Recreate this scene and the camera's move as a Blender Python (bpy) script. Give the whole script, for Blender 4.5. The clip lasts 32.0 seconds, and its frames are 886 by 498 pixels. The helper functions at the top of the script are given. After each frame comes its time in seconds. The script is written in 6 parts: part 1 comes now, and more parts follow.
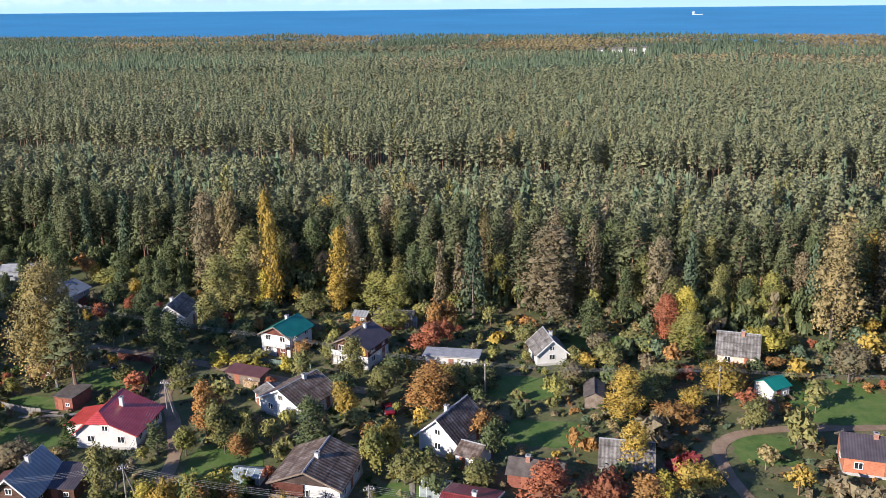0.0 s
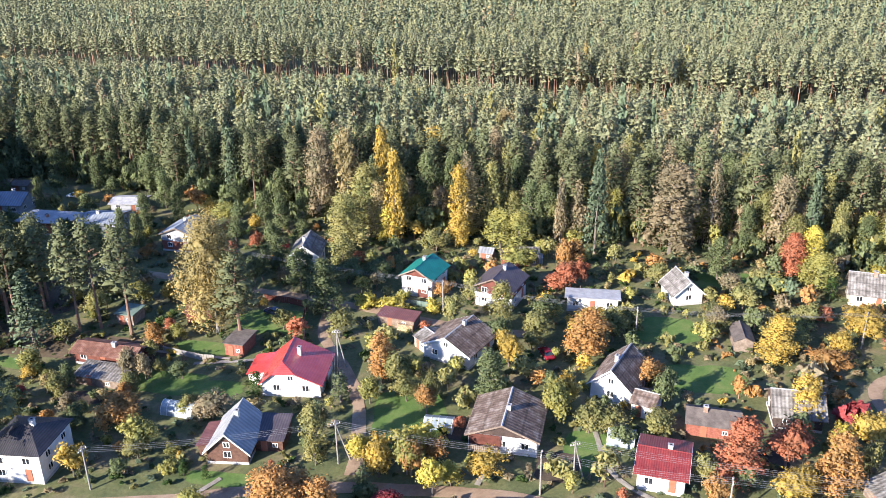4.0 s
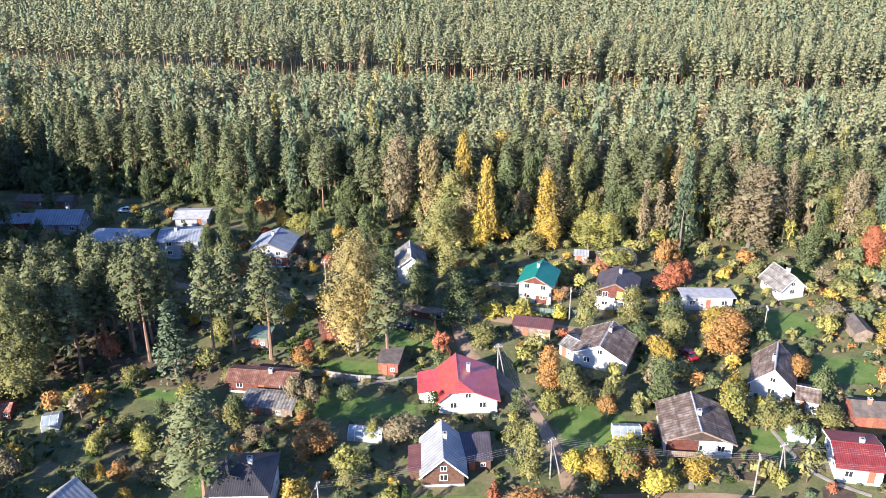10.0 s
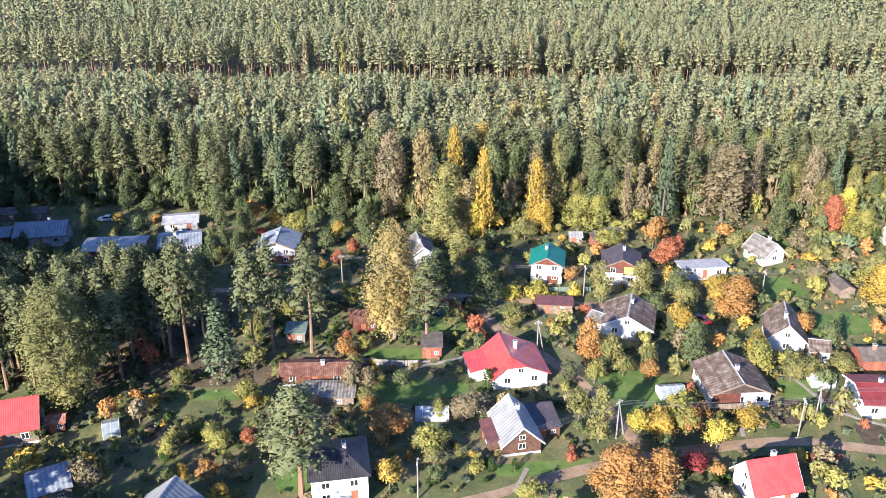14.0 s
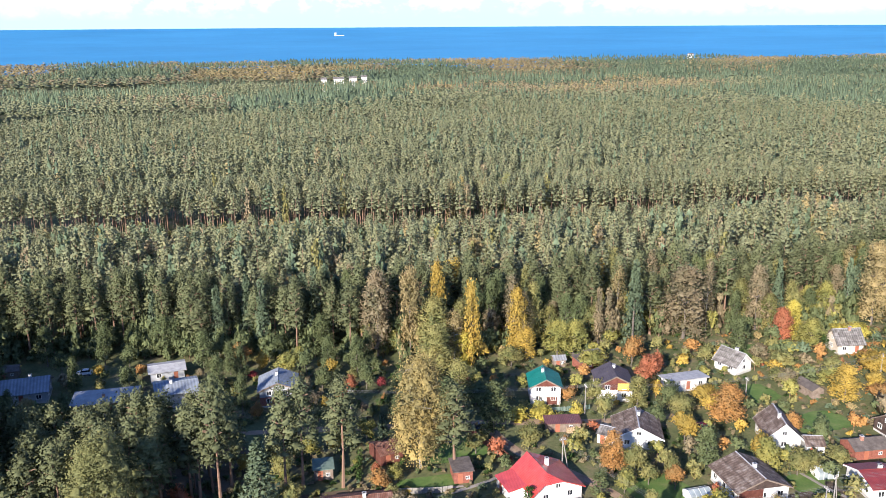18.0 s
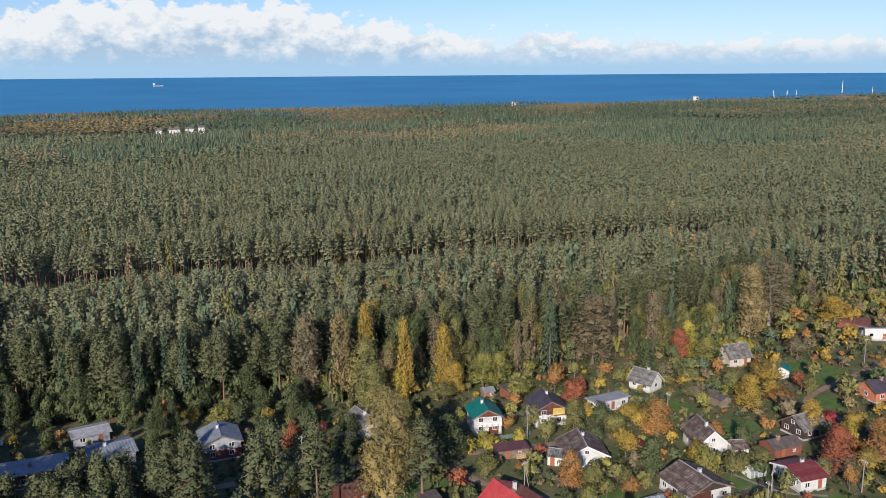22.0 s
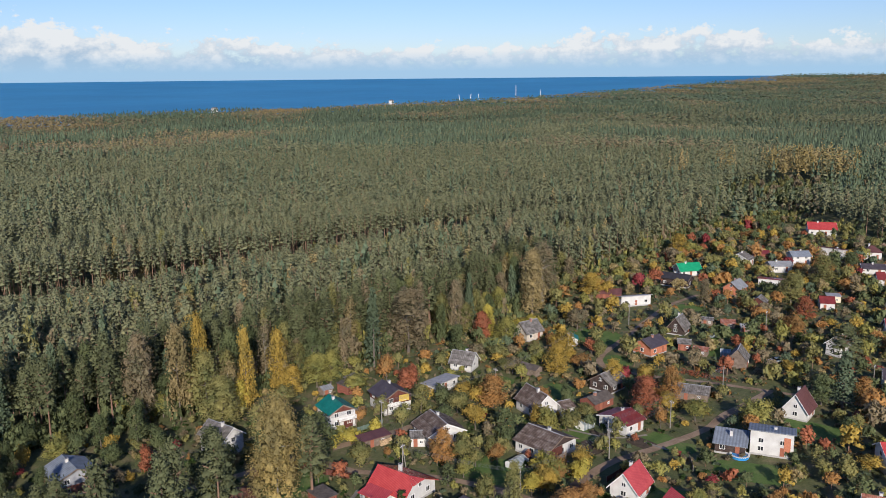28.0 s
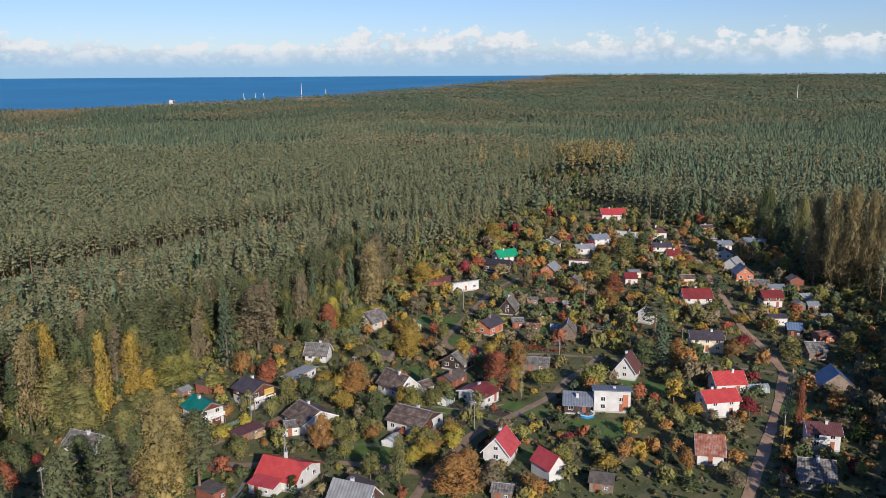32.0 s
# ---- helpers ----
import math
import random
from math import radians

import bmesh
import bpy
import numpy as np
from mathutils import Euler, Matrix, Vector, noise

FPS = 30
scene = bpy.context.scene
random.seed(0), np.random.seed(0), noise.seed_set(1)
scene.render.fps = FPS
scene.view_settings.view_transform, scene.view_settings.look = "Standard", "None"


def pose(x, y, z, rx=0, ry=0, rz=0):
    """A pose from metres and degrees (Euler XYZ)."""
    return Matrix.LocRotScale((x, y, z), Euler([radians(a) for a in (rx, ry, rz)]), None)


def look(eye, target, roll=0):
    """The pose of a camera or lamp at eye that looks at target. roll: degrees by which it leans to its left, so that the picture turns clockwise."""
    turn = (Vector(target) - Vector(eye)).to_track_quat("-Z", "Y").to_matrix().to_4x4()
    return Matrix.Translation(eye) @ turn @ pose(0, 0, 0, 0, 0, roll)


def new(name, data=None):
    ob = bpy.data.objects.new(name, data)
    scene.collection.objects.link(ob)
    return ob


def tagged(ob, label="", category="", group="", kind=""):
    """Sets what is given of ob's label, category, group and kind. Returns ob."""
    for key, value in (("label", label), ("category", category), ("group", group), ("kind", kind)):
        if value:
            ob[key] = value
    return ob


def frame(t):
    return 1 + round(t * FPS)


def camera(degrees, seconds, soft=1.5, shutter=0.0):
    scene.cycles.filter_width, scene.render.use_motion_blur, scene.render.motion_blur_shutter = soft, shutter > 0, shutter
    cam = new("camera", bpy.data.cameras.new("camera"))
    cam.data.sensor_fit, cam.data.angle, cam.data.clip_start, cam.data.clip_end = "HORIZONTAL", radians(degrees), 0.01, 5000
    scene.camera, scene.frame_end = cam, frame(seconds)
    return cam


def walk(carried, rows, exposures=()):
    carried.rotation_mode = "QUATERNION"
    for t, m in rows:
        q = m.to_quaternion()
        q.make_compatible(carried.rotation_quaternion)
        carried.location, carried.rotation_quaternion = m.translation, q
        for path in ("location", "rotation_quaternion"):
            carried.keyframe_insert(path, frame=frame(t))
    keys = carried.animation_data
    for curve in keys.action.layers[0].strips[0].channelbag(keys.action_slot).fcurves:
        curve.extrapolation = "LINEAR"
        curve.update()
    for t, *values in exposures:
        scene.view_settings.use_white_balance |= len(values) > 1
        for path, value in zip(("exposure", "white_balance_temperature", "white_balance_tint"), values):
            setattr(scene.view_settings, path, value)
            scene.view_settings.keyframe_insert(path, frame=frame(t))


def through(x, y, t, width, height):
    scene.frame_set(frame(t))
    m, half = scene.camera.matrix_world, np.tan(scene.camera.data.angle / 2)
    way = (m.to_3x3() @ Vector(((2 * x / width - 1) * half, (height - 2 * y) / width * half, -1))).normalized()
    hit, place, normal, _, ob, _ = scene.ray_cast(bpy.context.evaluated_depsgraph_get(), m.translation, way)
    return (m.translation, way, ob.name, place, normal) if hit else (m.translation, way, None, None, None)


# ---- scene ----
cam = camera(54.90, 32.0, soft=0.85)
PATH = [
    (0, (54.39, -188.92, 66.28), (45.50, -93.07, 39.18), -0.57),
    (0.5, (51.75, -189.33, 67.49), (42.46, -94.12, 38.36), -0.87),
    (1, (48.41, -190.05, 68.75), (39.00, -95.51, 37.55), -0.88),
    (1.5, (44.75, -190.38, 70.12), (35.53, -96.55, 36.78), -0.95),
    (2, (41.44, -190.76, 71.61), (32.09, -97.79, 35.99), -1.03),
    (2.5, (38.20, -191.16, 73.05), (28.83, -99.05, 35.25), -1.14),
    (3, (34.64, -191.53, 74.65), (25.34, -99.68, 36.21), -1.16),
    (3.5, (30.90, -191.35, 76.34), (21.86, -99.67, 37.45), -1.07),
    (5.5, (15.20, -190.62, 80.87), (7.78, -99.19, 41.06), -0.74),
    (6, (11.45, -190.91, 81.58), (4.57, -99.36, 41.93), -0.72),
    (6.5, (7.83, -191.11, 82.20), (1.19, -99.51, 42.63), -0.67),
    (7, (4.16, -191.29, 82.82), (-2.37, -99.67, 43.28), -0.61),
    (7.5, (0.49, -191.48, 83.43), (-5.59, -100.02, 43.44), -0.54),
    (8, (-3.14, -191.74, 83.99), (-7.51, -100.46, 43.37), -0.50),
    (8.5, (-6.76, -191.93, 84.51), (-9.31, -100.94, 43.11), -0.45),
    (9, (-10.53, -192.08, 84.94), (-10.86, -101.12, 43.38), -0.45),
    (9.5, (-14.26, -192.16, 85.29), (-12.62, -101.30, 43.55), -0.39),
    (10, (-17.92, -192.40, 85.58), (-14.83, -101.63, 43.73), -0.37),
    (10.5, (-21.59, -192.67, 85.79), (-16.59, -102.05, 43.81), -0.24),
    (11, (-25.34, -193.00, 85.91), (-18.38, -102.53, 43.87), -0.18),
    (11.5, (-29.18, -193.38, 85.91), (-20.40, -103.08, 43.85), -0.10),
    (12, (-32.95, -193.80, 85.81), (-22.34, -103.73, 43.69), -0.05),
    (12.5, (-36.52, -194.28, 85.70), (-24.55, -104.41, 43.51), 0.09),
    (13, (-39.98, -194.91, 85.59), (-26.53, -105.24, 43.41), 0.01),
    (13.5, (-43.43, -195.51, 85.52), (-28.46, -106.10, 43.33), 0.01),
    (15.5, (-57.72, -197.49, 85.43), (-34.77, -107.63, 48.03), -0.18),
    (16, (-61.40, -197.74, 85.42), (-36.94, -107.71, 49.41), 0.03),
    (16.5, (-64.98, -197.96, 85.38), (-38.79, -107.78, 51.00), 0.01),
    (17, (-68.47, -198.16, 85.33), (-40.58, -107.57, 53.47), -0.17),
    (17.5, (-71.97, -198.17, 85.37), (-42.05, -107.21, 56.52), -0.30),
    (18, (-75.72, -197.97, 85.44), (-43.62, -106.80, 59.79), -0.35),
    (18.5, (-79.56, -197.81, 85.45), (-45.34, -106.57, 63.01), -0.26),
    (19, (-83.33, -197.46, 85.48), (-47.14, -106.68, 64.31), -0.30),
    (19.5, (-86.90, -196.90, 85.38), (-49.17, -106.66, 64.56), -0.32),
    (20, (-90.12, -196.08, 85.32), (-50.13, -106.79, 64.63), -0.27),
    (20.5, (-93.05, -195.17, 85.20), (-50.23, -107.16, 64.70), -0.35),
    (21, (-95.80, -194.22, 85.12), (-50.06, -107.70, 64.59), -0.29),
    (21.5, (-98.43, -193.30, 85.08), (-50.07, -108.20, 64.62), -0.36),
    (22, (-101.10, -192.51, 85.09), (-50.36, -108.78, 64.71), -0.43),
    (22.5, (-103.79, -191.82, 85.22), (-50.69, -109.54, 64.95), -0.54),
    (23, (-106.61, -191.13, 85.37), (-51.52, -110.14, 65.20), -0.60),
    (23.5, (-109.58, -190.22, 85.54), (-52.20, -110.82, 65.44), -0.58),
    (24, (-112.68, -189.04, 85.70), (-53.52, -110.98, 65.54), -0.32),
    (24.5, (-115.75, -187.76, 85.74), (-53.71, -111.92, 65.73), -0.34),
    (25, (-118.56, -186.36, 85.78), (-54.26, -112.44, 65.75), -0.19),
    (25.5, (-121.17, -184.95, 85.85), (-54.75, -112.90, 65.91), -0.40),
    (27.5, (-131.16, -179.11, 85.92), (-56.44, -115.76, 65.83), -0.37),
    (28, (-133.67, -177.59, 85.96), (-56.75, -116.93, 65.88), -0.55),
    (28.5, (-136.30, -176.03, 85.96), (-57.71, -117.54, 65.92), -0.66),
    (29, (-138.96, -174.56, 85.94), (-58.89, -118.13, 65.85), -0.64),
    (29.5, (-141.68, -173.19, 85.93), (-60.05, -119.05, 65.78), -0.69),
    (30, (-144.27, -171.85, 85.91), (-60.66, -120.84, 65.74), -0.63),
    (30.5, (-146.64, -170.58, 85.90), (-61.49, -122.22, 65.67), -0.76),
    (31, (-148.70, -169.38, 85.85), (-62.20, -123.53, 65.50), -0.59),
    (31.5, (-150.33, -168.39, 85.88), (-62.15, -125.87, 65.47), -0.62),
    (32, (-151.77, -167.46, 85.90), (-62.15, -128.02, 65.55), -0.30),
]
EXPOSURES = [(0, 0.65), (0.6, 0.9), (1.2, 1.42), (3, 1.55), (8, 1.62), (13, 1.6), (16, 1.42), (18, 1.1), (19, 0.5), (20, 0.2), (25, 0.02), (32, -0.05)]
walk(cam, [(t, look(eye, target, roll)) for t, eye, target, roll in PATH], EXPOSURES)

# ---- world and sun ----
SUN_AZ, SUN_EL = 225.0, 23.0          # compass bearing of the sun (0 = +y, 90 = +x) and its height
world = bpy.data.worlds.new("sky")
scene.world = world
world.use_nodes = True
wt = world.node_tree
wt.nodes.clear()


def wnode(kind, **props):
    n = wt.nodes.new(kind)
    for k, v in props.items():
        if k == "ins":
            for name, value in v.items():
                n.inputs[name].default_value = value
    return n


def wmath(op, a, b=None, c=None, clamp=False):
    n = wt.nodes.new("ShaderNodeMath")
    n.operation, n.use_clamp = op, clamp
    for i, v in enumerate((a, b, c)):
        if v is None:
            continue
        if isinstance(v, (int, float)):
            n.inputs[i].default_value = v
        else:
            wt.links.new(v, n.inputs[i])
    return n.outputs[0]


sky = wnode("ShaderNodeTexSky")
sky.sky_type, sky.sun_disc = "NISHITA", False
sky.sun_elevation, sky.sun_rotation = radians(SUN_EL), radians(SUN_AZ)
sky.air_density, sky.dust_density, sky.ozone_density = 1.0, 0.15, 4.0
coord = wnode("ShaderNodeTexCoord")
sep = wnode("ShaderNodeSeparateXYZ")
wt.links.new(coord.outputs["Generated"], sep.inputs[0])
up = sep.outputs["Z"]
# cumulus rows low over the horizon, one tall bank out at sea, thin haze under them
blue = wnode("ShaderNodeVectorMath")
blue.operation = "MULTIPLY"
wt.links.new(sky.outputs[0], blue.inputs[0])
blue.inputs[1].default_value = (0.78, 0.84, 1.12)
squash = wnode("ShaderNodeMapping")
squash.inputs["Scale"].default_value = (1.0, 1.0, 1.5)
wt.links.new(coord.outputs["Generated"], squash.inputs["Vector"])
puff = wnode("ShaderNodeTexNoise", ins={"Scale": 42.0, "Detail": 9.0, "Roughness": 0.6})
wt.links.new(squash.outputs[0], puff.inputs["Vector"])
broad = wnode("ShaderNodeTexNoise", ins={"Scale": 9.0, "Detail": 3.0, "Roughness": 0.55})
wt.links.new(coord.outputs["Generated"], broad.inputs["Vector"])
seaward = wnode("ShaderNodeVectorMath")
seaward.operation = "DOT_PRODUCT"
wt.links.new(coord.outputs["Generated"], seaward.inputs[0])
seaward.inputs[1].default_value = (math.sin(radians(15)), math.cos(radians(15)), 0)
swell = wmath("MULTIPLY", wmath("MULTIPLY", wmath("SUBTRACT", seaward.outputs["Value"], 0.955), 22.0, clamp=True), 0.046)
top = wmath("ADD", wmath("MULTIPLY_ADD", broad.outputs["Fac"], 0.050, -0.022), swell)
height = wmath("MULTIPLY_ADD", puff.outputs["Fac"], 0.070, top)
depth = wmath("SUBTRACT", height, up)
mask = wmath("MULTIPLY", depth, 170.0, clamp=True)
bank = wmath("MULTIPLY", mask, wmath("MULTIPLY_ADD", puff.outputs["Fac"], 9.0, wmath("MULTIPLY_ADD", swell, 130.0, -3.2), clamp=True))
lit = wmath("ADD", wmath("MULTIPLY_ADD", depth, -24.0, 1.0), wmath("ADD", wmath("MULTIPLY_ADD", puff.outputs["Fac"], 5.5, -2.75), wmath("MULTIPLY", swell, 14.0)), clamp=True)
tint = wnode("ShaderNodeMix")
tint.data_type = "RGBA"
tint.inputs["A"].default_value, tint.inputs["B"].default_value = (3.7, 5.0, 6.5, 1), (7.4, 7.7, 8.0, 1)
wt.links.new(lit, tint.inputs["Factor"])
mixer = wnode("ShaderNodeMix")
mixer.data_type = "RGBA"
wt.links.new(bank, mixer.inputs["Factor"])
wt.links.new(blue.outputs[0], mixer.inputs["A"])
wt.links.new(tint.outputs["Result"], mixer.inputs["B"])
veil = wnode("ShaderNodeMix")
veil.data_type = "RGBA"
wt.links.new(wmath("MULTIPLY", wmath("SUBTRACT", 0.026, up), 45.0, clamp=True), veil.inputs["Factor"])
wt.links.new(mixer.outputs["Result"], veil.inputs["A"])
veil.inputs["B"].default_value = (3.5, 5.4, 7.4, 1)
back = wnode("ShaderNodeBackground", ins={"Strength": 0.11})
wt.links.new(veil.outputs["Result"], back.inputs["Color"])
wt.links.new(back.outputs[0], wnode("ShaderNodeOutputWorld").inputs[0])

sun = new("sun", bpy.data.lights.new("sun", "SUN"))
sun.data.energy, sun.data.angle, sun.data.color = 5.0, radians(0.55), (1.0, 0.915, 0.825)
saz, sel = radians(SUN_AZ), radians(SUN_EL)
sun.matrix_world = look((0, 0, 0), (-math.sin(saz) * math.cos(sel), -math.cos(saz) * math.cos(sel), -math.sin(sel)))
sun.location = (0, 0, 300)

# ---- materials ----
def material(name, ramp, scale=1.0, fine=12.0, rough=0.85, metal=0.0, bump=0.15, rand=0.0, island=0.0, stripes=0.0, stripe_axis="X", rows=0.0,
             spec=0.3, through=0.0, stain=0.35, coords="Object"):
    """ramp: two or three colours over a broad noise; fine grain on top; rand and island vary the brightness piece by piece;
    stripes: ridges per metre (sheet roofs, boards); rows: courses per metre across them."""
    m = bpy.data.materials.new(name)
    m.use_nodes = True
    t = m.node_tree
    bsdf = t.nodes["Principled BSDF"]
    bsdf.inputs["Roughness"].default_value, bsdf.inputs["Metallic"].default_value = rough, metal
    bsdf.inputs["Specular IOR Level"].default_value = spec
    co = t.nodes.new("ShaderNodeTexCoord").outputs[coords]

    def tex(s, detail=4.0, r=0.6):
        n = t.nodes.new("ShaderNodeTexNoise")
        n.inputs["Scale"].default_value, n.inputs["Detail"].default_value, n.inputs["Roughness"].default_value = s, detail, r
        t.links.new(co, n.inputs["Vector"])
        return n.outputs["Fac"]

    def calc(op, a, b, clamp=False):
        n = t.nodes.new("ShaderNodeMath")
        n.operation, n.use_clamp = op, clamp
        for i, v in enumerate((a, b)):
            if isinstance(v, (int, float)):
                n.inputs[i].default_value = v
            else:
                t.links.new(v, n.inputs[i])
        return n.outputs[0]

    broad, grain = tex(scale), tex(fine, 6.0, 0.7)
    r = t.nodes.new("ShaderNodeValToRGB")
    for i, c in enumerate(ramp):
        at = 0.32 + 0.36 * i / max(1, len(ramp) - 1)
        e = r.color_ramp.elements[i] if i < 2 else r.color_ramp.elements.new(at)
        e.position, e.color = at, (*c, 1)
    t.links.new(broad, r.inputs[0])
    value = calc("ADD", calc("MULTIPLY", grain, stain * 2), 1 - stain)
    relief = grain
    if stripes or rows:
        sepn = t.nodes.new("ShaderNodeSeparateXYZ")
        t.links.new(co, sepn.inputs[0])
        if stripes:
            wave = calc("SINE", calc("MULTIPLY", sepn.outputs[stripe_axis], stripes * 2 * math.pi), 0)
            relief = calc("ADD", relief, calc("MULTIPLY", wave, 0.5))
            value = calc("MULTIPLY", value, calc("ADD", calc("MULTIPLY", wave, 0.16), 1.0))
        if rows:
            saw = calc("FRACT", calc("MULTIPLY", sepn.outputs["Z"], rows), 0)
            relief = calc("ADD", relief, calc("MULTIPLY", saw, 0.6))
            value = calc("MULTIPLY", value, calc("ADD", calc("MULTIPLY", calc("LESS_THAN", saw, 0.14), -0.30), 1.0))
    if rand:
        info = t.nodes.new("ShaderNodeObjectInfo").outputs["Random"]
        value = calc("MULTIPLY", value, calc("ADD", calc("MULTIPLY", info, rand * 2), 1 - rand))
    if island:
        isl = t.nodes.new("ShaderNodeNewGeometry").outputs["Random Per Island"]
        value = calc("MULTIPLY", value, calc("ADD", calc("MULTIPLY", isl, island * 2), 1 - island))
    mul = t.nodes.new("ShaderNodeVectorMath")
    mul.operation = "SCALE"
    t.links.new(r.outputs[0], mul.inputs[0])
    t.links.new(value, mul.inputs["Scale"])
    t.links.new(mul.outputs[0], bsdf.inputs["Base Color"])
    if bump:
        b = t.nodes.new("ShaderNodeBump")
        b.inputs["Strength"].default_value, b.inputs["Distance"].default_value = bump, 0.06
        t.links.new(relief, b.inputs["Height"])
        t.links.new(b.outputs[0], bsdf.inputs["Normal"])
    if through:
        tr = t.nodes.new("ShaderNodeBsdfTranslucent")
        t.links.new(mul.outputs[0], tr.inputs["Color"])
        mx = t.nodes.new("ShaderNodeMixShader")
        mx.inputs[0].default_value = through
        t.links.new(bsdf.outputs[0], mx.inputs[1])
        t.links.new(tr.outputs[0], mx.inputs[2])
        t.links.new(mx.outputs[0], t.nodes["Material Output"].inputs["Surface"])
    return m


def leaf(name, *ramp, **kw):
    opts = dict(scale=2.0, fine=6.0, rough=0.7, bump=0.0, rand=0.16, island=0.14, through=0.24, stain=0.34, spec=0.1)
    opts.update(kw)
    return material(name, ramp, **opts)


M = {}
# roofs
M["red_tile"] = material("red_sheet_roof", [(0.44, 0.052, 0.046), (0.55, 0.08, 0.07)], 0.6, 9, 0.26, stripes=3.0, rows=0, bump=0.22, stain=0.14, spec=0.85)
M["dark_red"] = material("dark_red_roof", [(0.16, 0.026, 0.026), (0.25, 0.045, 0.04)], 0.8, 8, 0.4, stripes=3.0, bump=0.4, stain=0.3, spec=0.5)
M["green_metal"] = material("green_sheet_roof", [(0.0, 0.135, 0.11), (0.01, 0.20, 0.16)], 0.6, 8, 0.42, stripes=2.5, bump=0.25, stain=0.15, spec=0.5)
M["green_bright"] = material("bright_green_roof", [(0.01, 0.26, 0.12), (0.02, 0.34, 0.16)], 0.6, 8, 0.42, stripes=2.5, bump=0.25, stain=0.15)
M["blue_metal"] = material("blue_sheet_roof", [(0.10, 0.16, 0.26), (0.16, 0.23, 0.34)], 0.6, 8, 0.5, stripes=1.2, bump=0.25, stain=0.2)
M["dark_metal"] = material("dark_sheet_roof", [(0.055, 0.045, 0.055), (0.095, 0.08, 0.09)], 0.6, 8, 0.45, stripes=2.5, bump=0.25, stain=0.2)
M["brown_metal"] = material("brown_sheet_roof", [(0.105, 0.045, 0.045), (0.16, 0.07, 0.065)], 0.6, 8, 0.5, stripes=2.5, bump=0.25, stain=0.25)
M["black_tile"] = material("black_tile_roof", [(0.03, 0.03, 0.034), (0.055, 0.05, 0.055)], 0.8, 8, 0.5, stripes=3.0, bump=0.4, stain=0.2)
M["slate"] = material("grey_fibre_cement_roof", [(0.085, 0.075, 0.066), (0.17, 0.155, 0.14), (0.28, 0.262, 0.245)], 0.9, 3, 0.85, stripes=1.7, rows=0.9, bump=0.9, stain=0.6)
M["brown_slate"] = material("brown_weathered_roof", [(0.075, 0.052, 0.042), (0.135, 0.095, 0.075), (0.24, 0.20, 0.175)], 0.7, 3, 0.85, stripes=1.5, rows=1.0, bump=0.6, stain=0.65)
M["slate_blue"] = material("blue_grey_roof", [(0.17, 0.19, 0.22), (0.25, 0.28, 0.32)], 0.7, 5, 0.8, stripes=1.4, bump=0.4, stain=0.3)
M["zinc"] = material("zinc_sheet_roof", [(0.22, 0.225, 0.23), (0.33, 0.335, 0.34)], 0.5, 5, 0.6, 0.1, stripes=1.4, bump=0.3, stain=0.22)
M["felt"] = material("roofing_felt", [(0.26, 0.26, 0.27), (0.40, 0.40, 0.41)], 0.7, 9, 0.8, bump=0.2)
M["dark_felt"] = material("dark_roofing_felt", [(0.075, 0.062, 0.055), (0.15, 0.125, 0.11)], 0.9, 7, 0.9, bump=0.3)
M["green_felt"] = material("green_roofing_felt", [(0.10, 0.15, 0.12), (0.16, 0.21, 0.17)], 0.9, 7, 0.8, bump=0.2)
M["rust"] = material("rusty_sheet_roof", [(0.17, 0.065, 0.045), (0.30, 0.115, 0.075), (0.36, 0.24, 0.20)], 1.0, 6, 0.75, stripes=3.0, bump=0.4, stain=0.4)
M["rust_dark"] = material("dark_rusty_roof", [(0.085, 0.038, 0.028), (0.15, 0.066, 0.046), (0.22, 0.13, 0.10)], 1.0, 6, 0.75, stripes=3.0, bump=0.4, stain=0.4)
M["yellow_board"] = material("yellow_painted_boards", [(0.62, 0.44, 0.10), (0.72, 0.52, 0.14)], 0.8, 8, 0.8, stripes=5.0, bump=0.2, stain=0.12)
# walls
M["white"] = material("white_plaster", [(0.54, 0.52, 0.49), (0.68, 0.67, 0.64)], 0.5, 9, 0.9, bump=0.15, stain=0.12)
M["cream"] = material("cream_plaster", [(0.62, 0.53, 0.36), (0.74, 0.66, 0.50)], 0.5, 14, 0.9, bump=0.1, stain=0.08)
# grey plaster; at the west houses its grey stands for shade
M["grey_and_shade_plaster"] = material("grey_and_shade_plaster", [(0.26, 0.27, 0.29), (0.38, 0.39, 0.41)], 0.5, 10, 0.9, bump=0.15, stain=0.15)
M["stone"] = material("pale_stone_wall", [(0.46, 0.38, 0.29), (0.66, 0.60, 0.52)], 1.6, 6, 0.95, bump=0.4, stain=0.25)
M["brick"] = material("brown_red_brick", [(0.20, 0.065, 0.045), (0.31, 0.12, 0.085)], 2.0, 8, 0.9, rows=4.0, bump=0.3, stain=0.25)
M["orange_brick"] = material("orange_brick", [(0.46, 0.155, 0.085), (0.60, 0.24, 0.14)], 1.2, 8, 0.9, rows=4.0, bump=0.2, stain=0.18)
M["wood"] = material("weathered_wood", [(0.15, 0.11, 0.085), (0.27, 0.215, 0.17)], 1.2, 7, 0.9, stripes=4.0, bump=0.4, stain=0.35)
M["dark_wood"] = material("dark_stained_wood", [(0.045, 0.032, 0.028), (0.10, 0.068, 0.058)], 1.2, 7, 0.85, rows=5.0, bump=0.4, stain=0.3)
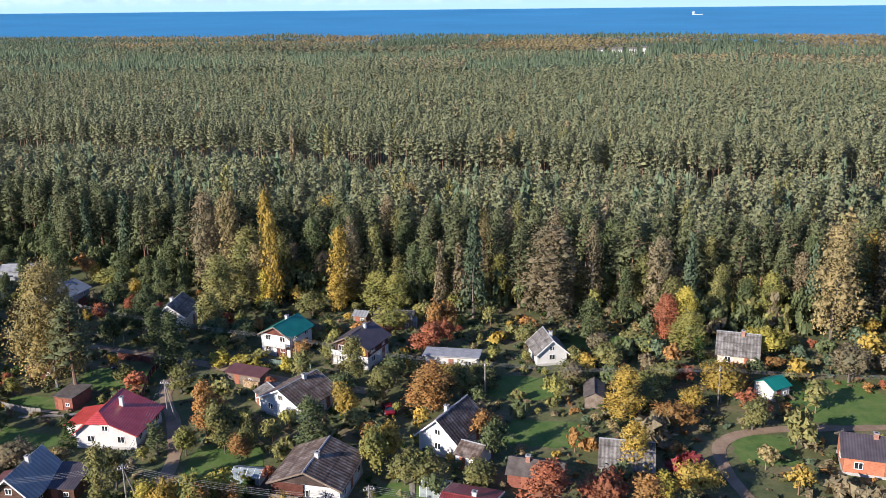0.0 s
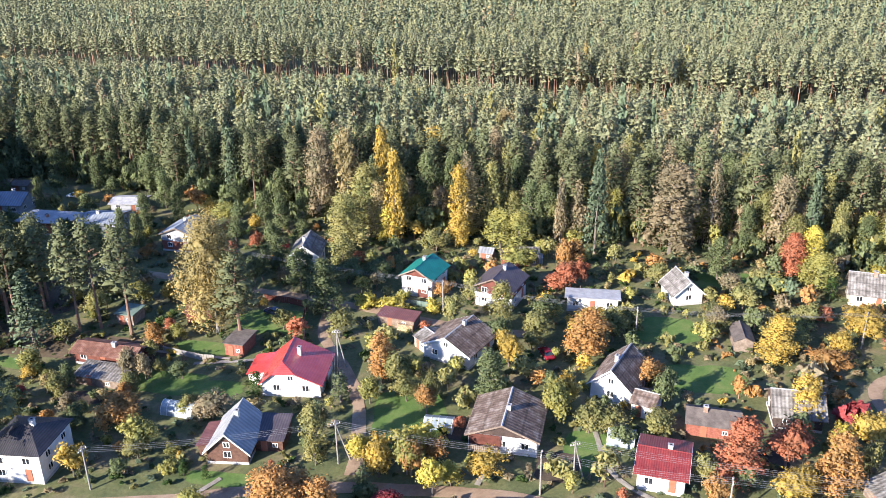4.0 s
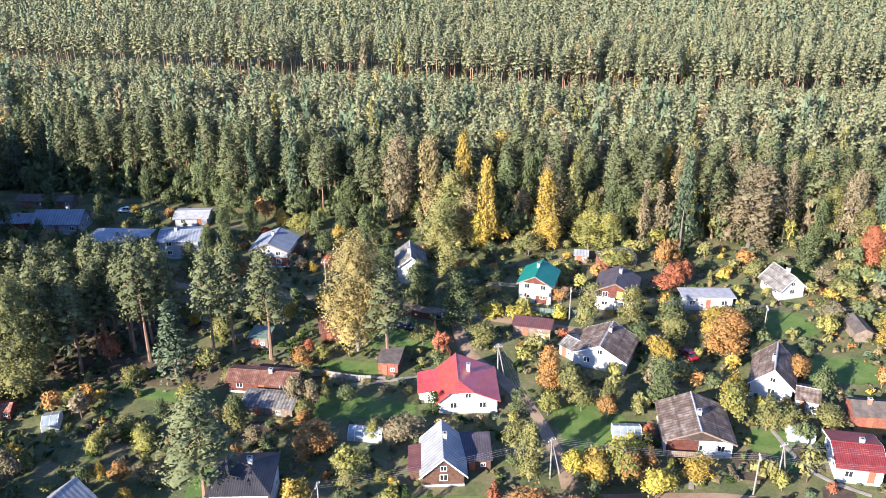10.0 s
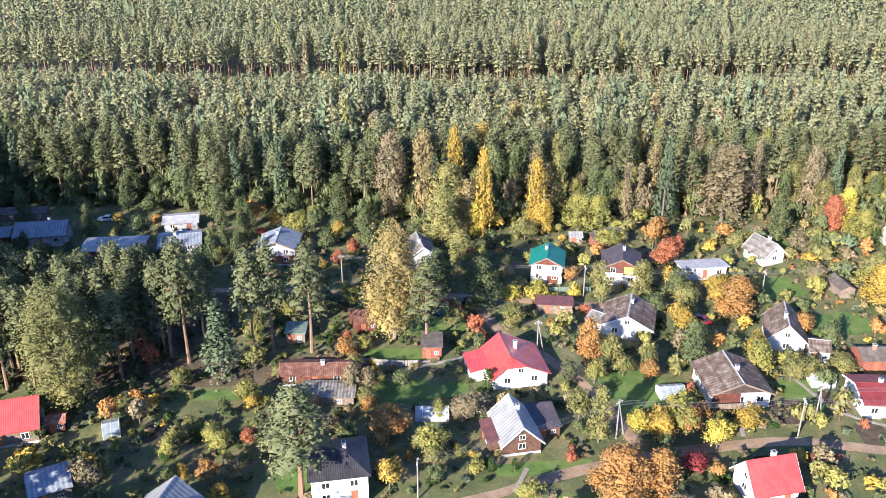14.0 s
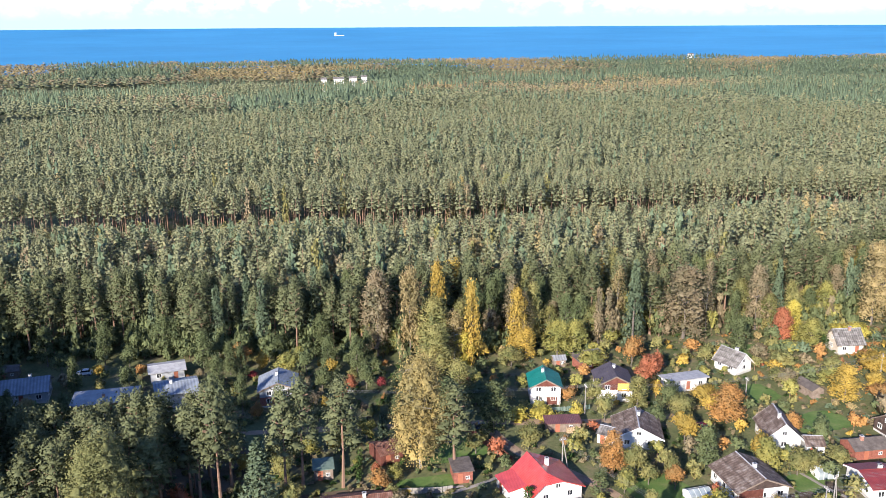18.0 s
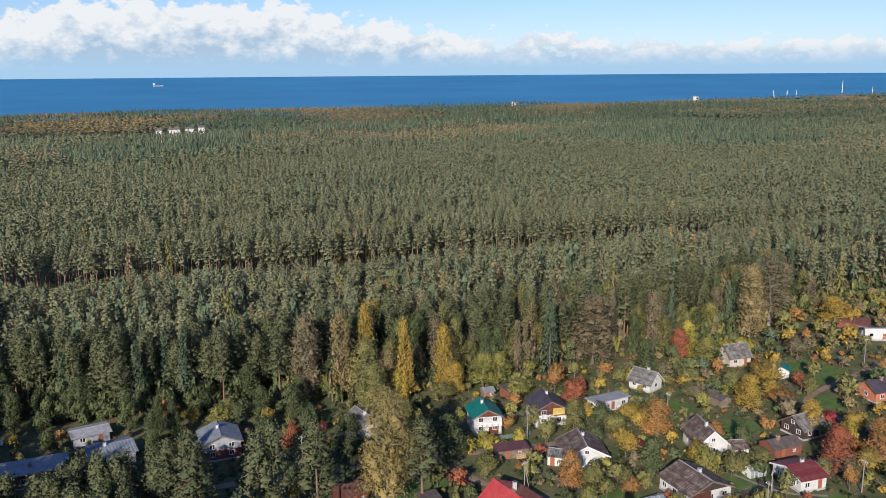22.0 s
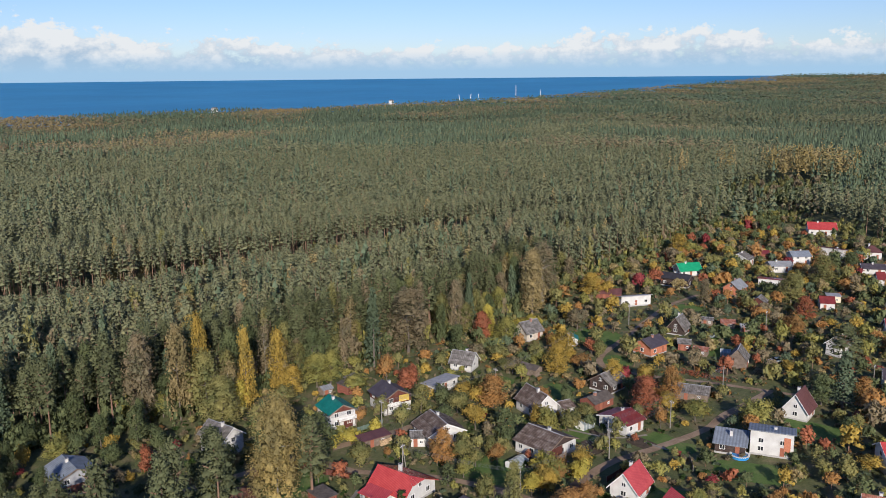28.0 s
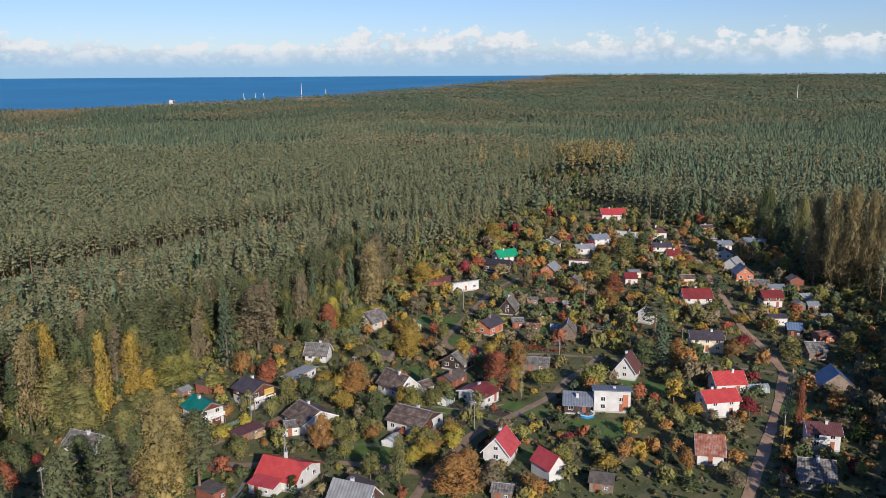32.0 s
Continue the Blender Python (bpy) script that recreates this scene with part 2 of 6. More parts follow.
M["brown_log"] = material("brown_log_wall", [(0.085, 0.042, 0.03), (0.155, 0.085, 0.062)], 1.5, 7, 0.8, rows=4.0, bump=0.5, stain=0.3)
M["red_wood"] = material("red_brown_boards", [(0.105, 0.036, 0.026), (0.17, 0.062, 0.046)], 1.2, 7, 0.85, stripes=5.0, bump=0.4, stain=0.3)
M["foundation"] = material("concrete_base", [(0.36, 0.35, 0.33), (0.50, 0.48, 0.46)], 1.2, 9, 0.95, bump=0.2)
M["frame"] = material("white_window_frame", [(0.72, 0.71, 0.68), (0.82, 0.81, 0.78)], 1.0, 9, 0.6, bump=0.05, stain=0.08)
M["door"] = material("painted_door", [(0.30, 0.10, 0.06), (0.38, 0.15, 0.09)], 1.0, 9, 0.6, bump=0.1, stain=0.2)
M["pane"] = material("window_glass", [(0.016, 0.018, 0.022), (0.035, 0.04, 0.046)], 0.7, 3, 0.08, bump=0.0, stain=0.3, spec=0.8)
M["chimney_brick"] = material("chimney_brick", [(0.30, 0.14, 0.10), (0.45, 0.26, 0.20)], 2.0, 8, 0.9, rows=6.0, bump=0.3)
M["chimney_white"] = material("chimney_plaster", [(0.52, 0.50, 0.47), (0.68, 0.66, 0.63)], 1.5, 8, 0.9, bump=0.2)
M["soot"] = material("soot", [(0.02, 0.02, 0.02), (0.04, 0.04, 0.04)], 2, 8, 0.95)
M["polytunnel"] = material("greenhouse_sheet", [(0.20, 0.24, 0.25), (0.36, 0.40, 0.41)], 0.8, 5, 0.3, bump=0.05, stain=0.2, spec=0.6)
# ground
M["road"] = material("gravel_road", [(0.19, 0.13, 0.085), (0.28, 0.195, 0.13), (0.34, 0.25, 0.175)], 0.25, 3.0, 0.95, bump=0.2, stain=0.3, coords="Object")
M["red_gravel"] = material("reddish_gravel_road", [(0.33, 0.205, 0.13), (0.44, 0.28, 0.185), (0.50, 0.34, 0.235)], 0.25, 3.0, 0.95, bump=0.2, stain=0.3)
M["litter"] = material("shaded_needle_litter", [(0.060, 0.048, 0.030), (0.105, 0.078, 0.048), (0.150, 0.105, 0.066)], 0.2, 2.2, 0.95, bump=0.6, stain=0.6)
M["soil"] = material("dug_soil", [(0.05, 0.036, 0.026), (0.10, 0.075, 0.055)], 0.6, 3.0, 0.95, bump=0.5, stain=0.4)
M["lawn"] = material("mown_lawn", [(0.062, 0.116, 0.027), (0.094, 0.154, 0.037), (0.140, 0.174, 0.056)], 0.3, 2.2, 0.95, bump=0.5, stain=0.35)
M["path"] = material("concrete_path", [(0.21, 0.185, 0.155), (0.32, 0.29, 0.25)], 0.6, 6, 0.95, bump=0.2)
M["pole_wood"] = material("grey_pole", [(0.21, 0.192, 0.17), (0.33, 0.31, 0.28)], 2.0, 10, 0.9, bump=0.2)
M["wire"] = material("cable", [(0.16, 0.16, 0.16), (0.24, 0.24, 0.24)], 1.0, 3, 0.5, 0.3, bump=0.0)
M["bark_pine"] = material("pine_bark", [(0.18, 0.112, 0.078), (0.32, 0.20, 0.14)], 0.5, 5, 0.95, bump=0.4, stain=0.3)
M["bark"] = material("grey_bark", [(0.11, 0.09, 0.075), (0.21, 0.18, 0.155)], 1.5, 6, 0.95, bump=0.4, stain=0.35)
M["bark_birch"] = material("birch_bark", [(0.24, 0.225, 0.205), (0.40, 0.38, 0.35)], 2.2, 6, 0.9, bump=0.2, stain=0.3)
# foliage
# same needles in two ramps: paler for massed woods, darker on near pines
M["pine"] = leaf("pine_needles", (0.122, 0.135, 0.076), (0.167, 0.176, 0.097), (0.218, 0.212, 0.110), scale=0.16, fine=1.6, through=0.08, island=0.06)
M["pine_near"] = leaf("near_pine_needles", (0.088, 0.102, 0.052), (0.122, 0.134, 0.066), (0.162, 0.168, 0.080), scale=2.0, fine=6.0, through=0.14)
M["spruce"] = leaf("spruce_needles", (0.085, 0.118, 0.070), (0.130, 0.165, 0.098), scale=0.3, fine=2.0, through=0.08)
M["green"] = leaf("green_leaves", (0.082, 0.106, 0.050), (0.122, 0.146, 0.066), (0.172, 0.188, 0.084))
M["olive"] = leaf("olive_leaves", (0.150, 0.165, 0.066), (0.230, 0.215, 0.082), (0.310, 0.265, 0.098))
M["ygreen"] = leaf("yellow_green_leaves", (0.175, 0.190, 0.066), (0.285, 0.265, 0.080), (0.370, 0.325, 0.095))
M["gold"] = leaf("golden_leaves", (0.310, 0.235, 0.065), (0.430, 0.300, 0.070), (0.540, 0.375, 0.085))
M["yellow"] = leaf("yellow_leaves", (0.340, 0.300, 0.070), (0.440, 0.365, 0.078), (0.550, 0.455, 0.092))
M["orange"] = leaf("orange_leaves", (0.275, 0.175, 0.072), (0.385, 0.205, 0.075), (0.490, 0.265, 0.088))
M["red"] = leaf("red_leaves", (0.260, 0.115, 0.066), (0.350, 0.125, 0.068), (0.440, 0.165, 0.085))
M["crimson"] = leaf("crimson_leaves", (0.220, 0.045, 0.050), (0.320, 0.070, 0.070))
M["brown"] = leaf("brown_leaves", (0.165, 0.155, 0.092), (0.250, 0.200, 0.120), (0.330, 0.255, 0.155))
M["tan"] = leaf("tan_birch_leaves", (0.220, 0.190, 0.092), (0.320, 0.250, 0.120), (0.410, 0.320, 0.150))
M["thuja"] = leaf("thuja_leaves", (0.040, 0.075, 0.022), (0.065, 0.105, 0.03))
M["gold_birch"] = leaf("golden_birch_leaves", (0.190, 0.165, 0.078), (0.300, 0.235, 0.092), (0.420, 0.310, 0.110))
M["gold_green"] = leaf("yellowing_birch_leaves", (0.155, 0.165, 0.072), (0.220, 0.220, 0.088), (0.290, 0.265, 0.095))

# ---- ground, water, roads ----
EYE_X, EYE_Y = -60.0, -180.0           # middle of the flown line: the ground sheet is centred on it
COAST_X = (-5000, -1500, -255, 310, 1000, 2000, 3000, 4600)
COAST_Y = (1950, 1880, 1580, 1480, 1410, 1350, 1330, 1130)


def coast(x):
    return np.interp(x, COAST_X, COAST_Y)


def rise(r):
    """The far ground lifts to the height of the true horizon."""
    return 63.0 * np.clip((r - 2000.0) / 2700.0, 0, None) ** 2


def mesh_from(name, verts, faces, mats=(), index=None, smooth=False):
    me = bpy.data.meshes.new(name)
    me.from_pydata([tuple(v) for v in verts], [], [tuple(f) for f in faces])
    for m in mats:
        me.materials.append(m)
    if index is not None:
        me.polygons.foreach_set("material_index", np.asarray(index, dtype=np.int32))
    if smooth:
        me.polygons.foreach_set("use_smooth", np.ones(len(me.polygons), dtype=bool))
    me.update()
    return me


def polar_sheet(keep, lift):
    rings = np.concatenate([np.linspace(0, 400, 21), np.geomspace(440, 4700, 40)])
    n = 144
    verts, ids = [], {}
    for i, r in enumerate(rings):
        for j in range(n):
            a = 2 * math.pi * j / n
            x, y = EYE_X + r * math.sin(a), EYE_Y + r * math.cos(a)
            ids[i, j] = len(verts)
            verts.append((x, y, float(rise(r)) + lift(x, y)))
    faces = []
    for i in range(len(rings) - 1):
        for j in range(n):
            q = [ids[i, j], ids[i + 1, j], ids[i + 1, (j + 1) % n], ids[i, (j + 1) % n]]
            cx, cy = np.mean([verts[k][0] for k in q]), np.mean([verts[k][1] for k in q])
            if keep(cx, cy):
                faces.append(q)
    return verts, faces


GRASS = material("rough_grass", [(0.070, 0.088, 0.036), (0.115, 0.122, 0.050), (0.185, 0.150, 0.086)], 0.16, 1.6, 0.95, bump=0.8, stain=0.75)
v, f = polar_sheet(lambda x, y: True, lambda x, y: -3.0 if y > coast(x) + 60 else 0.0)
ground = tagged(new("ground", mesh_from("ground", v, f, [GRASS])), "uneven autumn grass and forest floor", "ground", kind="structure")
WATER = material("sea_water", [(0.040, 0.215, 0.40), (0.055, 0.262, 0.47)], 0.002, 0.03, 0.6, bump=0.2, stain=0.12, spec=0.08)
v, f = polar_sheet(lambda x, y: y > coast(x) - 90, lambda x, y: 0.4 if y > coast(x) - 200 else -4.0)
water = tagged(new("water", mesh_from("water", v, f, [WATER])), "deep blue open sea under the horizon", "sea", kind="structure")


def ribbon(name, pts, width, mat, z, label, category="road"):
    """A road or path along smooth points, with uneven edges."""
    p = np.array(pts, float)
    seg = np.concatenate([[0], np.cumsum(np.hypot(*np.diff(p, axis=0).T))])
    s = np.arange(0, seg[-1], 2.0)
    q = np.stack([np.interp(s, seg, p[:, 0]), np.interp(s, seg, p[:, 1])], 1)
    for _ in range(3):
        q[1:-1] = (q[:-2] + 2 * q[1:-1] + q[2:]) / 4
    d = np.gradient(q, axis=0)
    d /= np.linalg.norm(d, axis=1)[:, None]
    nrm = np.stack([-d[:, 1], d[:, 0]], 1)
    rng = np.random.default_rng(len(pts) * 7 + int(width * 10))
    wl, wr = (width / 2 * (1 + np.convolve(rng.uniform(-0.5, 0.5, len(q) + 4), np.ones(5) / 5, "valid")) for _ in range(2))
    a, b = q + nrm * wl[:, None], q - nrm * wr[:, None]
    verts = [(x, y, z) for x, y in a] + [(x, y, z + 0.03) for x, y in q] + [(x, y, z) for x, y in b]
    n = len(q)
    faces = [(i, i + 1, n + i + 1, n + i) for i in range(n - 1)] + [(n + i, n + i + 1, 2 * n + i + 1, 2 * n + i) for i in range(n - 1)]
    ob = new(name, mesh_from(name, verts, [f[::-1] for f in faces], [mat]))
    return tagged(ob, label, category, kind="structure")


ROADS = [
    ([(-75, -22), (-50, -28), (-29, -33.6), (-17, -36.4), (-7, -39.4), (3, -43), (10, -45.6), (19, -48), (32, -50)], 2.5, "pale gravel lane between garden plots"),
    ([(-10.4, -40), (-9.6, -48), (-8.9, -54), (-3, -63), (2, -75), (4, -88), (4, -95)], 2.4, "narrow shaded gravel lane with two ruts"),
    ([(-60, -108), (-34, -102), (-20.8, -99.7), (-13.5, -97.9), (-5, -96.7), (2, -95.7), (15.6, -95.5), (29, -96), (42.5, -101.5), (60, -107), (70, -107), (95, -111)], 2.2, "gravel lane along the garden fences"),
    ([(183, -55), (159, -52), (118, -57), (104, -58.4), (93, -59.9), (87.1, -62.7), (84.9, -66.9), (85.2, -73), (87, -82), (92, -96), (95, -111), (100, -135), (102, -163)], 1.9, "curving gravel lane through the gardens"),
    ([(372, -8), (398, 4), (428, 20), (462, 40), (490, 62)], 4.0, "bare brown track through the clearing"),
    ([(-20, -158), (21.5, -159.5), (36, -160.8), (60, -162), (85, -163), (103, -163.3), (121, -157.5), (140, -149.7), (166, -142.8), (194, -135), (239, -123), (274, -111), (320, -100), (352, -80)], 2.5, "reddish gravel village road"),
]
for k, (pts, w, label) in enumerate(ROADS):
    ribbon(f"road_{k + 1}", pts, w, M["red_gravel" if "reddish" in label else "road"], 0.05 + 0.012 * k, label)
PATHS = [([(48, -96.5), (44, -94), (40.5, -90), (39.5, -80)], 0.9), ([(43, -104), (44, -97)], 0.8), ([(-30, -64), (-18, -62), (-14, -60)], 0.9),
         ([(-24, -62), (-40, -60)], 0.8), ([(-18, -100), (-14, -94)], 0.9), ([(22, -94), (24, -88)], 0.9)]
for k, (pts, w) in enumerate(PATHS):
    ribbon(f"path_{k + 1}", pts, w, M["path"], 0.13 + 0.004 * k, "worn concrete garden path", "path")

# ---- houses ----
def part(name, bm, mat, parent, label=""):
    """One mesh object under a thing or under one of its parts."""
    bmesh.ops.recalc_face_normals(bm, faces=bm.faces)
    me = bpy.data.meshes.new(name)
    bm.to_mesh(me)
    bm.free()
    me.materials.append(mat)
    ob = new(name, me)
    ob.parent = parent
    if label:
        ob["label"] = label
    return ob


def shared(name, me, parent, m):
    ob = new(name, me)
    ob.parent = parent
    ob.matrix_basis = m
    return ob


def empty(name, m, label, category, group=""):
    ob = new(name)
    ob.matrix_basis = m
    return tagged(ob, label, category, group)


def box(bm, x0, x1, y0, y1, z0, z1):
    v = [bm.verts.new(p) for p in ((x0, y0, z0), (x1, y0, z0), (x1, y1, z0), (x0, y1, z0), (x0, y0, z1), (x1, y0, z1), (x1, y1, z1), (x0, y1, z1))]
    for f in ((3, 2, 1, 0), (4, 5, 6, 7), (0, 1, 5, 4), (1, 2, 6, 5), (2, 3, 7, 6), (3, 0, 4, 7)):
        bm.faces.new([v[i] for i in f])
    return bm


def prism(bm, outline, x0, x1):
    """An outline in (y, z) drawn out along x."""
    a = [bm.verts.new((x0, y, z)) for y, z in outline]
    b = [bm.verts.new((x1, y, z)) for y, z in outline]
    n = len(outline)
    bm.faces.new(a[::-1])
    bm.faces.new(b)
    for i in range(n):
        bm.faces.new((a[i], a[(i + 1) % n], b[(i + 1) % n], b[i]))
    return bm


def shape(*boxes):
    bm = bmesh.new()
    for b in boxes:
        box(bm, *b)
    return bm


def to_mesh(name, bm, mat):
    bmesh.ops.recalc_face_normals(bm, faces=bm.faces)
    me = bpy.data.meshes.new(name)
    bm.to_mesh(me)
    bm.free()
    me.materials.append(mat)
    return me


WINDOWS = {}


def window_mesh(w, h):
    """Frame with a middle bar, standing proud of the wall, and its pane. The wall lies in y = 0, outside is -y."""
    key = (round(w, 1), round(h, 1))
    if key not in WINDOWS:
        a, b, t = w / 2, h / 2, 0.09
        fr = shape((-a, a, -0.06, 0.05, b - t, b), (-a, a, -0.09, 0.05, -b, -b + t), (-a, -a + t, -0.06, 0.05, -b + t, b - t),
                   (a - t, a, -0.06, 0.05, -b + t, b - t), (-t / 2, t / 2, -0.05, 0.05, -b + t, b - t))
        WINDOWS[key] = (to_mesh("window_frame", fr, M["frame"]), to_mesh("pane", shape((-a + t, a - t, -0.02, 0.02, -b + t, b - t)), M["pane"]))
    return WINDOWS[key]


def add_window(parent, x, y, z, turn, w=1.1, h=1.2):
    fr, pane = window_mesh(w, h)
    ob = shared("window", fr, parent, pose(x, y, z, 0, 0, turn))
    shared("pane", pane, ob, Matrix())
    return ob


DOOR = to_mesh("door", shape((-0.48, 0.48, -0.07, 0.05, 0.0, 2.02)), M["door"])
DOOR_HANDLE = to_mesh("door_handle", shape((0.30, 0.40, -0.13, -0.07, 0.98, 1.04)), M["wire"])


def add_door(parent, x, y, z, turn):
    ob = shared("door", DOOR, parent, pose(x, y, z, 0, 0, turn))
    shared("door_handle", DOOR_HANDLE, ob, Matrix())


ROOF_WORDS = {"red_tile": "bright red sheet roof", "dark_red": "dark red sheet roof", "green_metal": "dark green metal roof", "green_bright": "bright green metal roof",
              "blue_metal": "blue-grey metal roof", "dark_metal": "dark metal roof", "brown_metal": "brown metal roof", "black_tile": "black tiled roof",
              "slate": "grey fibre-cement roof", "brown_slate": "brown weathered fibre-cement roof", "slate_blue": "bluish grey roof", "zinc": "pale zinc sheet roof",
              "felt": "grey felt roof", "dark_felt": "dark felt roof", "green_felt": "green felt roof", "rust": "rusty sheet roof", "rust_dark": "dark rusty sheet roof"}
WALL_WORDS = {"white": "white plastered", "cream": "cream plastered", "grey_and_shade_plaster": "grey-toned plastered", "stone": "pale stone", "brick": "brown brick",
              "orange_brick": "orange brick", "wood": "weathered wooden", "dark_wood": "dark wooden", "brown_log": "brown log", "red_wood": "red-brown boarded",
              "white_wood": "white plaster house with a boarded balcony", "brown_white": "brown and white", "white_brown": "white and brown", "red_white": "red and white", "brick_grey": "brick and shade-greyed"}
SPLIT = {"white_wood": ("white", "white", "red_wood"), "brown_white": ("white", "red_wood", "red_wood"), "white_brown": ("white", "white", "dark_wood"),
         "red_white": ("white", "brick", "brick"), "brick_grey": ("brick", "grey_and_shade_plaster", "grey_and_shade_plaster")}
FOOTPRINTS = []


def house(x, y, turn, width, depth, form, eave, top, roof, wall, chimney=None, shift=0.0, hip=0.0):
    """form g: the gable looks to the front (local -y before turning); p: the ridge runs along the front; m, n: one slope; f: flat; h: hipped."""
    shed = width * depth < 34 or eave < 2.4
    kind = "shed" if shed else "house"
    words = WALL_WORDS[wall]
    label = f"{words} garden {kind} with {ROOF_WORDS[roof]}" if "house" not in words else f"{words} and {ROOF_WORDS[roof]}"
    top_ob = empty(f"garden_{kind}", pose(x, y, 0, 0, 0, turn + (90 if form == "g" else 0)), label, kind, f"garden {kind}s of the village")
    FOOTPRINTS.append((x, y, math.hypot(width, depth) / 2))
    L, S = (depth / 2, width / 2) if form == "g" else (width / 2, depth / 2)
    low, high, gable = SPLIT.get(wall, (wall, wall, wall))
    base = 0.0 if shed else 0.45
    if base:
        part("foundation", shape((-L - 0.05, L + 0.05, -S - 0.05, S + 0.05, -0.3, base)), M["foundation"], top_ob)
    mid = 2.6 if eave > 4 else eave
    front, rear = eave, eave
    if form == "m":
        rear = top
    elif form == "n":
        rear = top
    bm = bmesh.new()
    if form in "mn":
        prism(bm, [(-S, base), (S, base), (S, rear), (-S, front)], -L, L)
    else:
        box(bm, -L, L, -S, S, base, mid)
    part("wall", bm, M[low], top_ob)
    if eave > mid + 0.1 and form not in "mn":
        part("upper_wall", shape((-L - 0.02, L + 0.02, -S - 0.02, S + 0.02, mid, eave)), M[high], top_ob)
    over, thick = (0.3, 0.09) if shed else (0.55, 0.16)
    bm = bmesh.new()
    if form in "gp":
        cut = 0.42 if hip else 0.02
        outline = [(-S, eave), (S, eave), (S + (shift - S) * (1 - cut), top - (top - eave) * cut), (-S + (shift + S) * (1 - cut), top - (top - eave) * cut)]
        part("gable", prism(bmesh.new(), outline, -L + 0.01, L - 0.01), M[gable], top_ob)
        for side in (-1, 1):
            o, k = (S + over) * side, (top - eave) / (S - side * shift)
            low_z = eave - k * over
            if not hip:
                prism(bm, [(shift, top), (o, low_z), (o, low_z + thick), (shift, top + thick)], -L - over, L + over)
                continue
            hy, hz2 = shift + (o - shift) * 0.38, top - (top - low_z) * 0.38
            x0, x1 = -L - over, L + over
            for flip in (0, thick):
                v = [bm.verts.new(p) for p in ((x0, o, low_z + flip), (x1, o, low_z + flip), (x1, shift, top + flip), (x0 + hip, shift, top + flip), (x0, hy, hz2 + flip))]
                bm.faces.new(v if flip else v[::-1])
                if flip:
                    lower = v
            v = [bm.verts.new(p) for p in ((x0, o, low_z), (x0, hy, hz2), (x0, hy, hz2 + thick), (x0, o, low_z + thick))]
            bm.faces.new(v)
            v = [bm.verts.new(p) for p in ((x0, o, low_z), (x1, o, low_z), (x1, o, low_z + thick), (x0, o, low_z + thick))]
            bm.faces.new(v)
            v = [bm.verts.new(p) for p in ((x0 - 0.1, hy, hz2 + thick), (x0 - 0.1, shift, hz2 + thick), (x0 + hip, shift, top + thick))]
            bm.faces.new(v)
        ridge = prism(bmesh.new(), [(shift - 0.16, top + thick - 0.02), (shift + 0.16, top + thick - 0.02), (shift, top + thick + 0.08)], -L - over - 0.02 + hip, L + over + 0.02)
    elif form == "h":
        e, r = over, max(0.3, L - S * 0.8)
        pts = [(-L - e, -S - e, eave - 0.1), (L + e, -S - e, eave - 0.1), (L + e, S + e, eave - 0.1), (-L - e, S + e, eave - 0.1), (-r, 0, top), (r, 0, top)]
        v = [bm.verts.new(p) for p in pts]
        for f in ((0, 1, 5, 4), (1, 2, 5), (2, 3, 4, 5), (3, 0, 4), (3, 2, 1, 0)):
            bm.faces.new([v[i] for i in f])
        ridge = None
    else:
        rear_z = rear if form in "mn" else eave + 0.1
        prism(bm, [(-S - over, front), (S + over, rear_z), (S + over, rear_z + thick + 0.05), (-S - over, front + thick + 0.05)], -L - over, L + over)
        ridge = None
    roof_ob = part("roof", bm, M[roof], top_ob, ROOF_WORDS[roof])
    if ridge:
        part("ridge_cap", ridge, M["felt"] if roof in ("slate", "brown_slate") else M[roof], roof_ob)
    if form in "gp" and not shed and not hip:
        t = thick
        for sx in (-1, 1):
            bb = bmesh.new()
            for side in (-1, 1):
                o, k = (S + over) * side, (top - eave) / (S - side * shift)
                low_z = eave - k * over
                prism(bb, [(shift, top - 0.14), (o, low_z - 0.14), (o, low_z + t), (shift, top + t)], sx * (L + over) - 0.03, sx * (L + over) + 0.03)
            part("barge_board", bb, M["frame"] if wall in ("white", "cream", "brown_log") else M["wood"], roof_ob)
    if chimney is None:
        chimney = "chimney_white" if not shed and roof not in ("felt",) else ""
    if chimney:
        rng = random.Random(int(x * 13 + y * 7))
        cx, cy = rng.uniform(-0.35, 0.35) * L, 0.35 * rng.choice((-1, 1))
        hz = top + 0.75
        ch = part("chimney", shape((cx - 0.32, cx + 0.32, cy - 0.28, cy + 0.28, eave, hz)), M[chimney], top_ob)
        part("chimney_cap", shape((cx - 0.4, cx + 0.4, cy - 0.36, cy + 0.36, hz, hz + 0.1)), M["felt"], ch)
        part("flue", shape((cx - 0.18, cx + 0.18, cy - 0.14, cy + 0.14, hz + 0.1, hz + 0.14)), M["soot"], ch)
    # openings: rows of windows on the long walls, one or two at the ends, a door
    levels = [base + 1.25] + ([mid + 1.25] if eave > 4 else [])
    wall_top = min(front, rear)
    for z in levels:
        if z + 0.65 > wall_top:
            z = wall_top - 0.72
        if shed:
            add_window(top_ob, L * 0.45, -S, z - 0.1, 0, 0.8, 0.7)
            continue
        n = max(1, int(2 * L / 3.1))
        for i in range(n):
            p = -L + 2 * L * (i + 0.5) / n
            for s in (-1, 1):
                if z == levels[0] and i == n // 2 and s == -1:
                    add_door(top_ob, p, -S, base, 0)
                    continue
                add_window(top_ob, p, s * S * 1.004, z, 0 if s < 0 else 180, 1.2, 1.15)
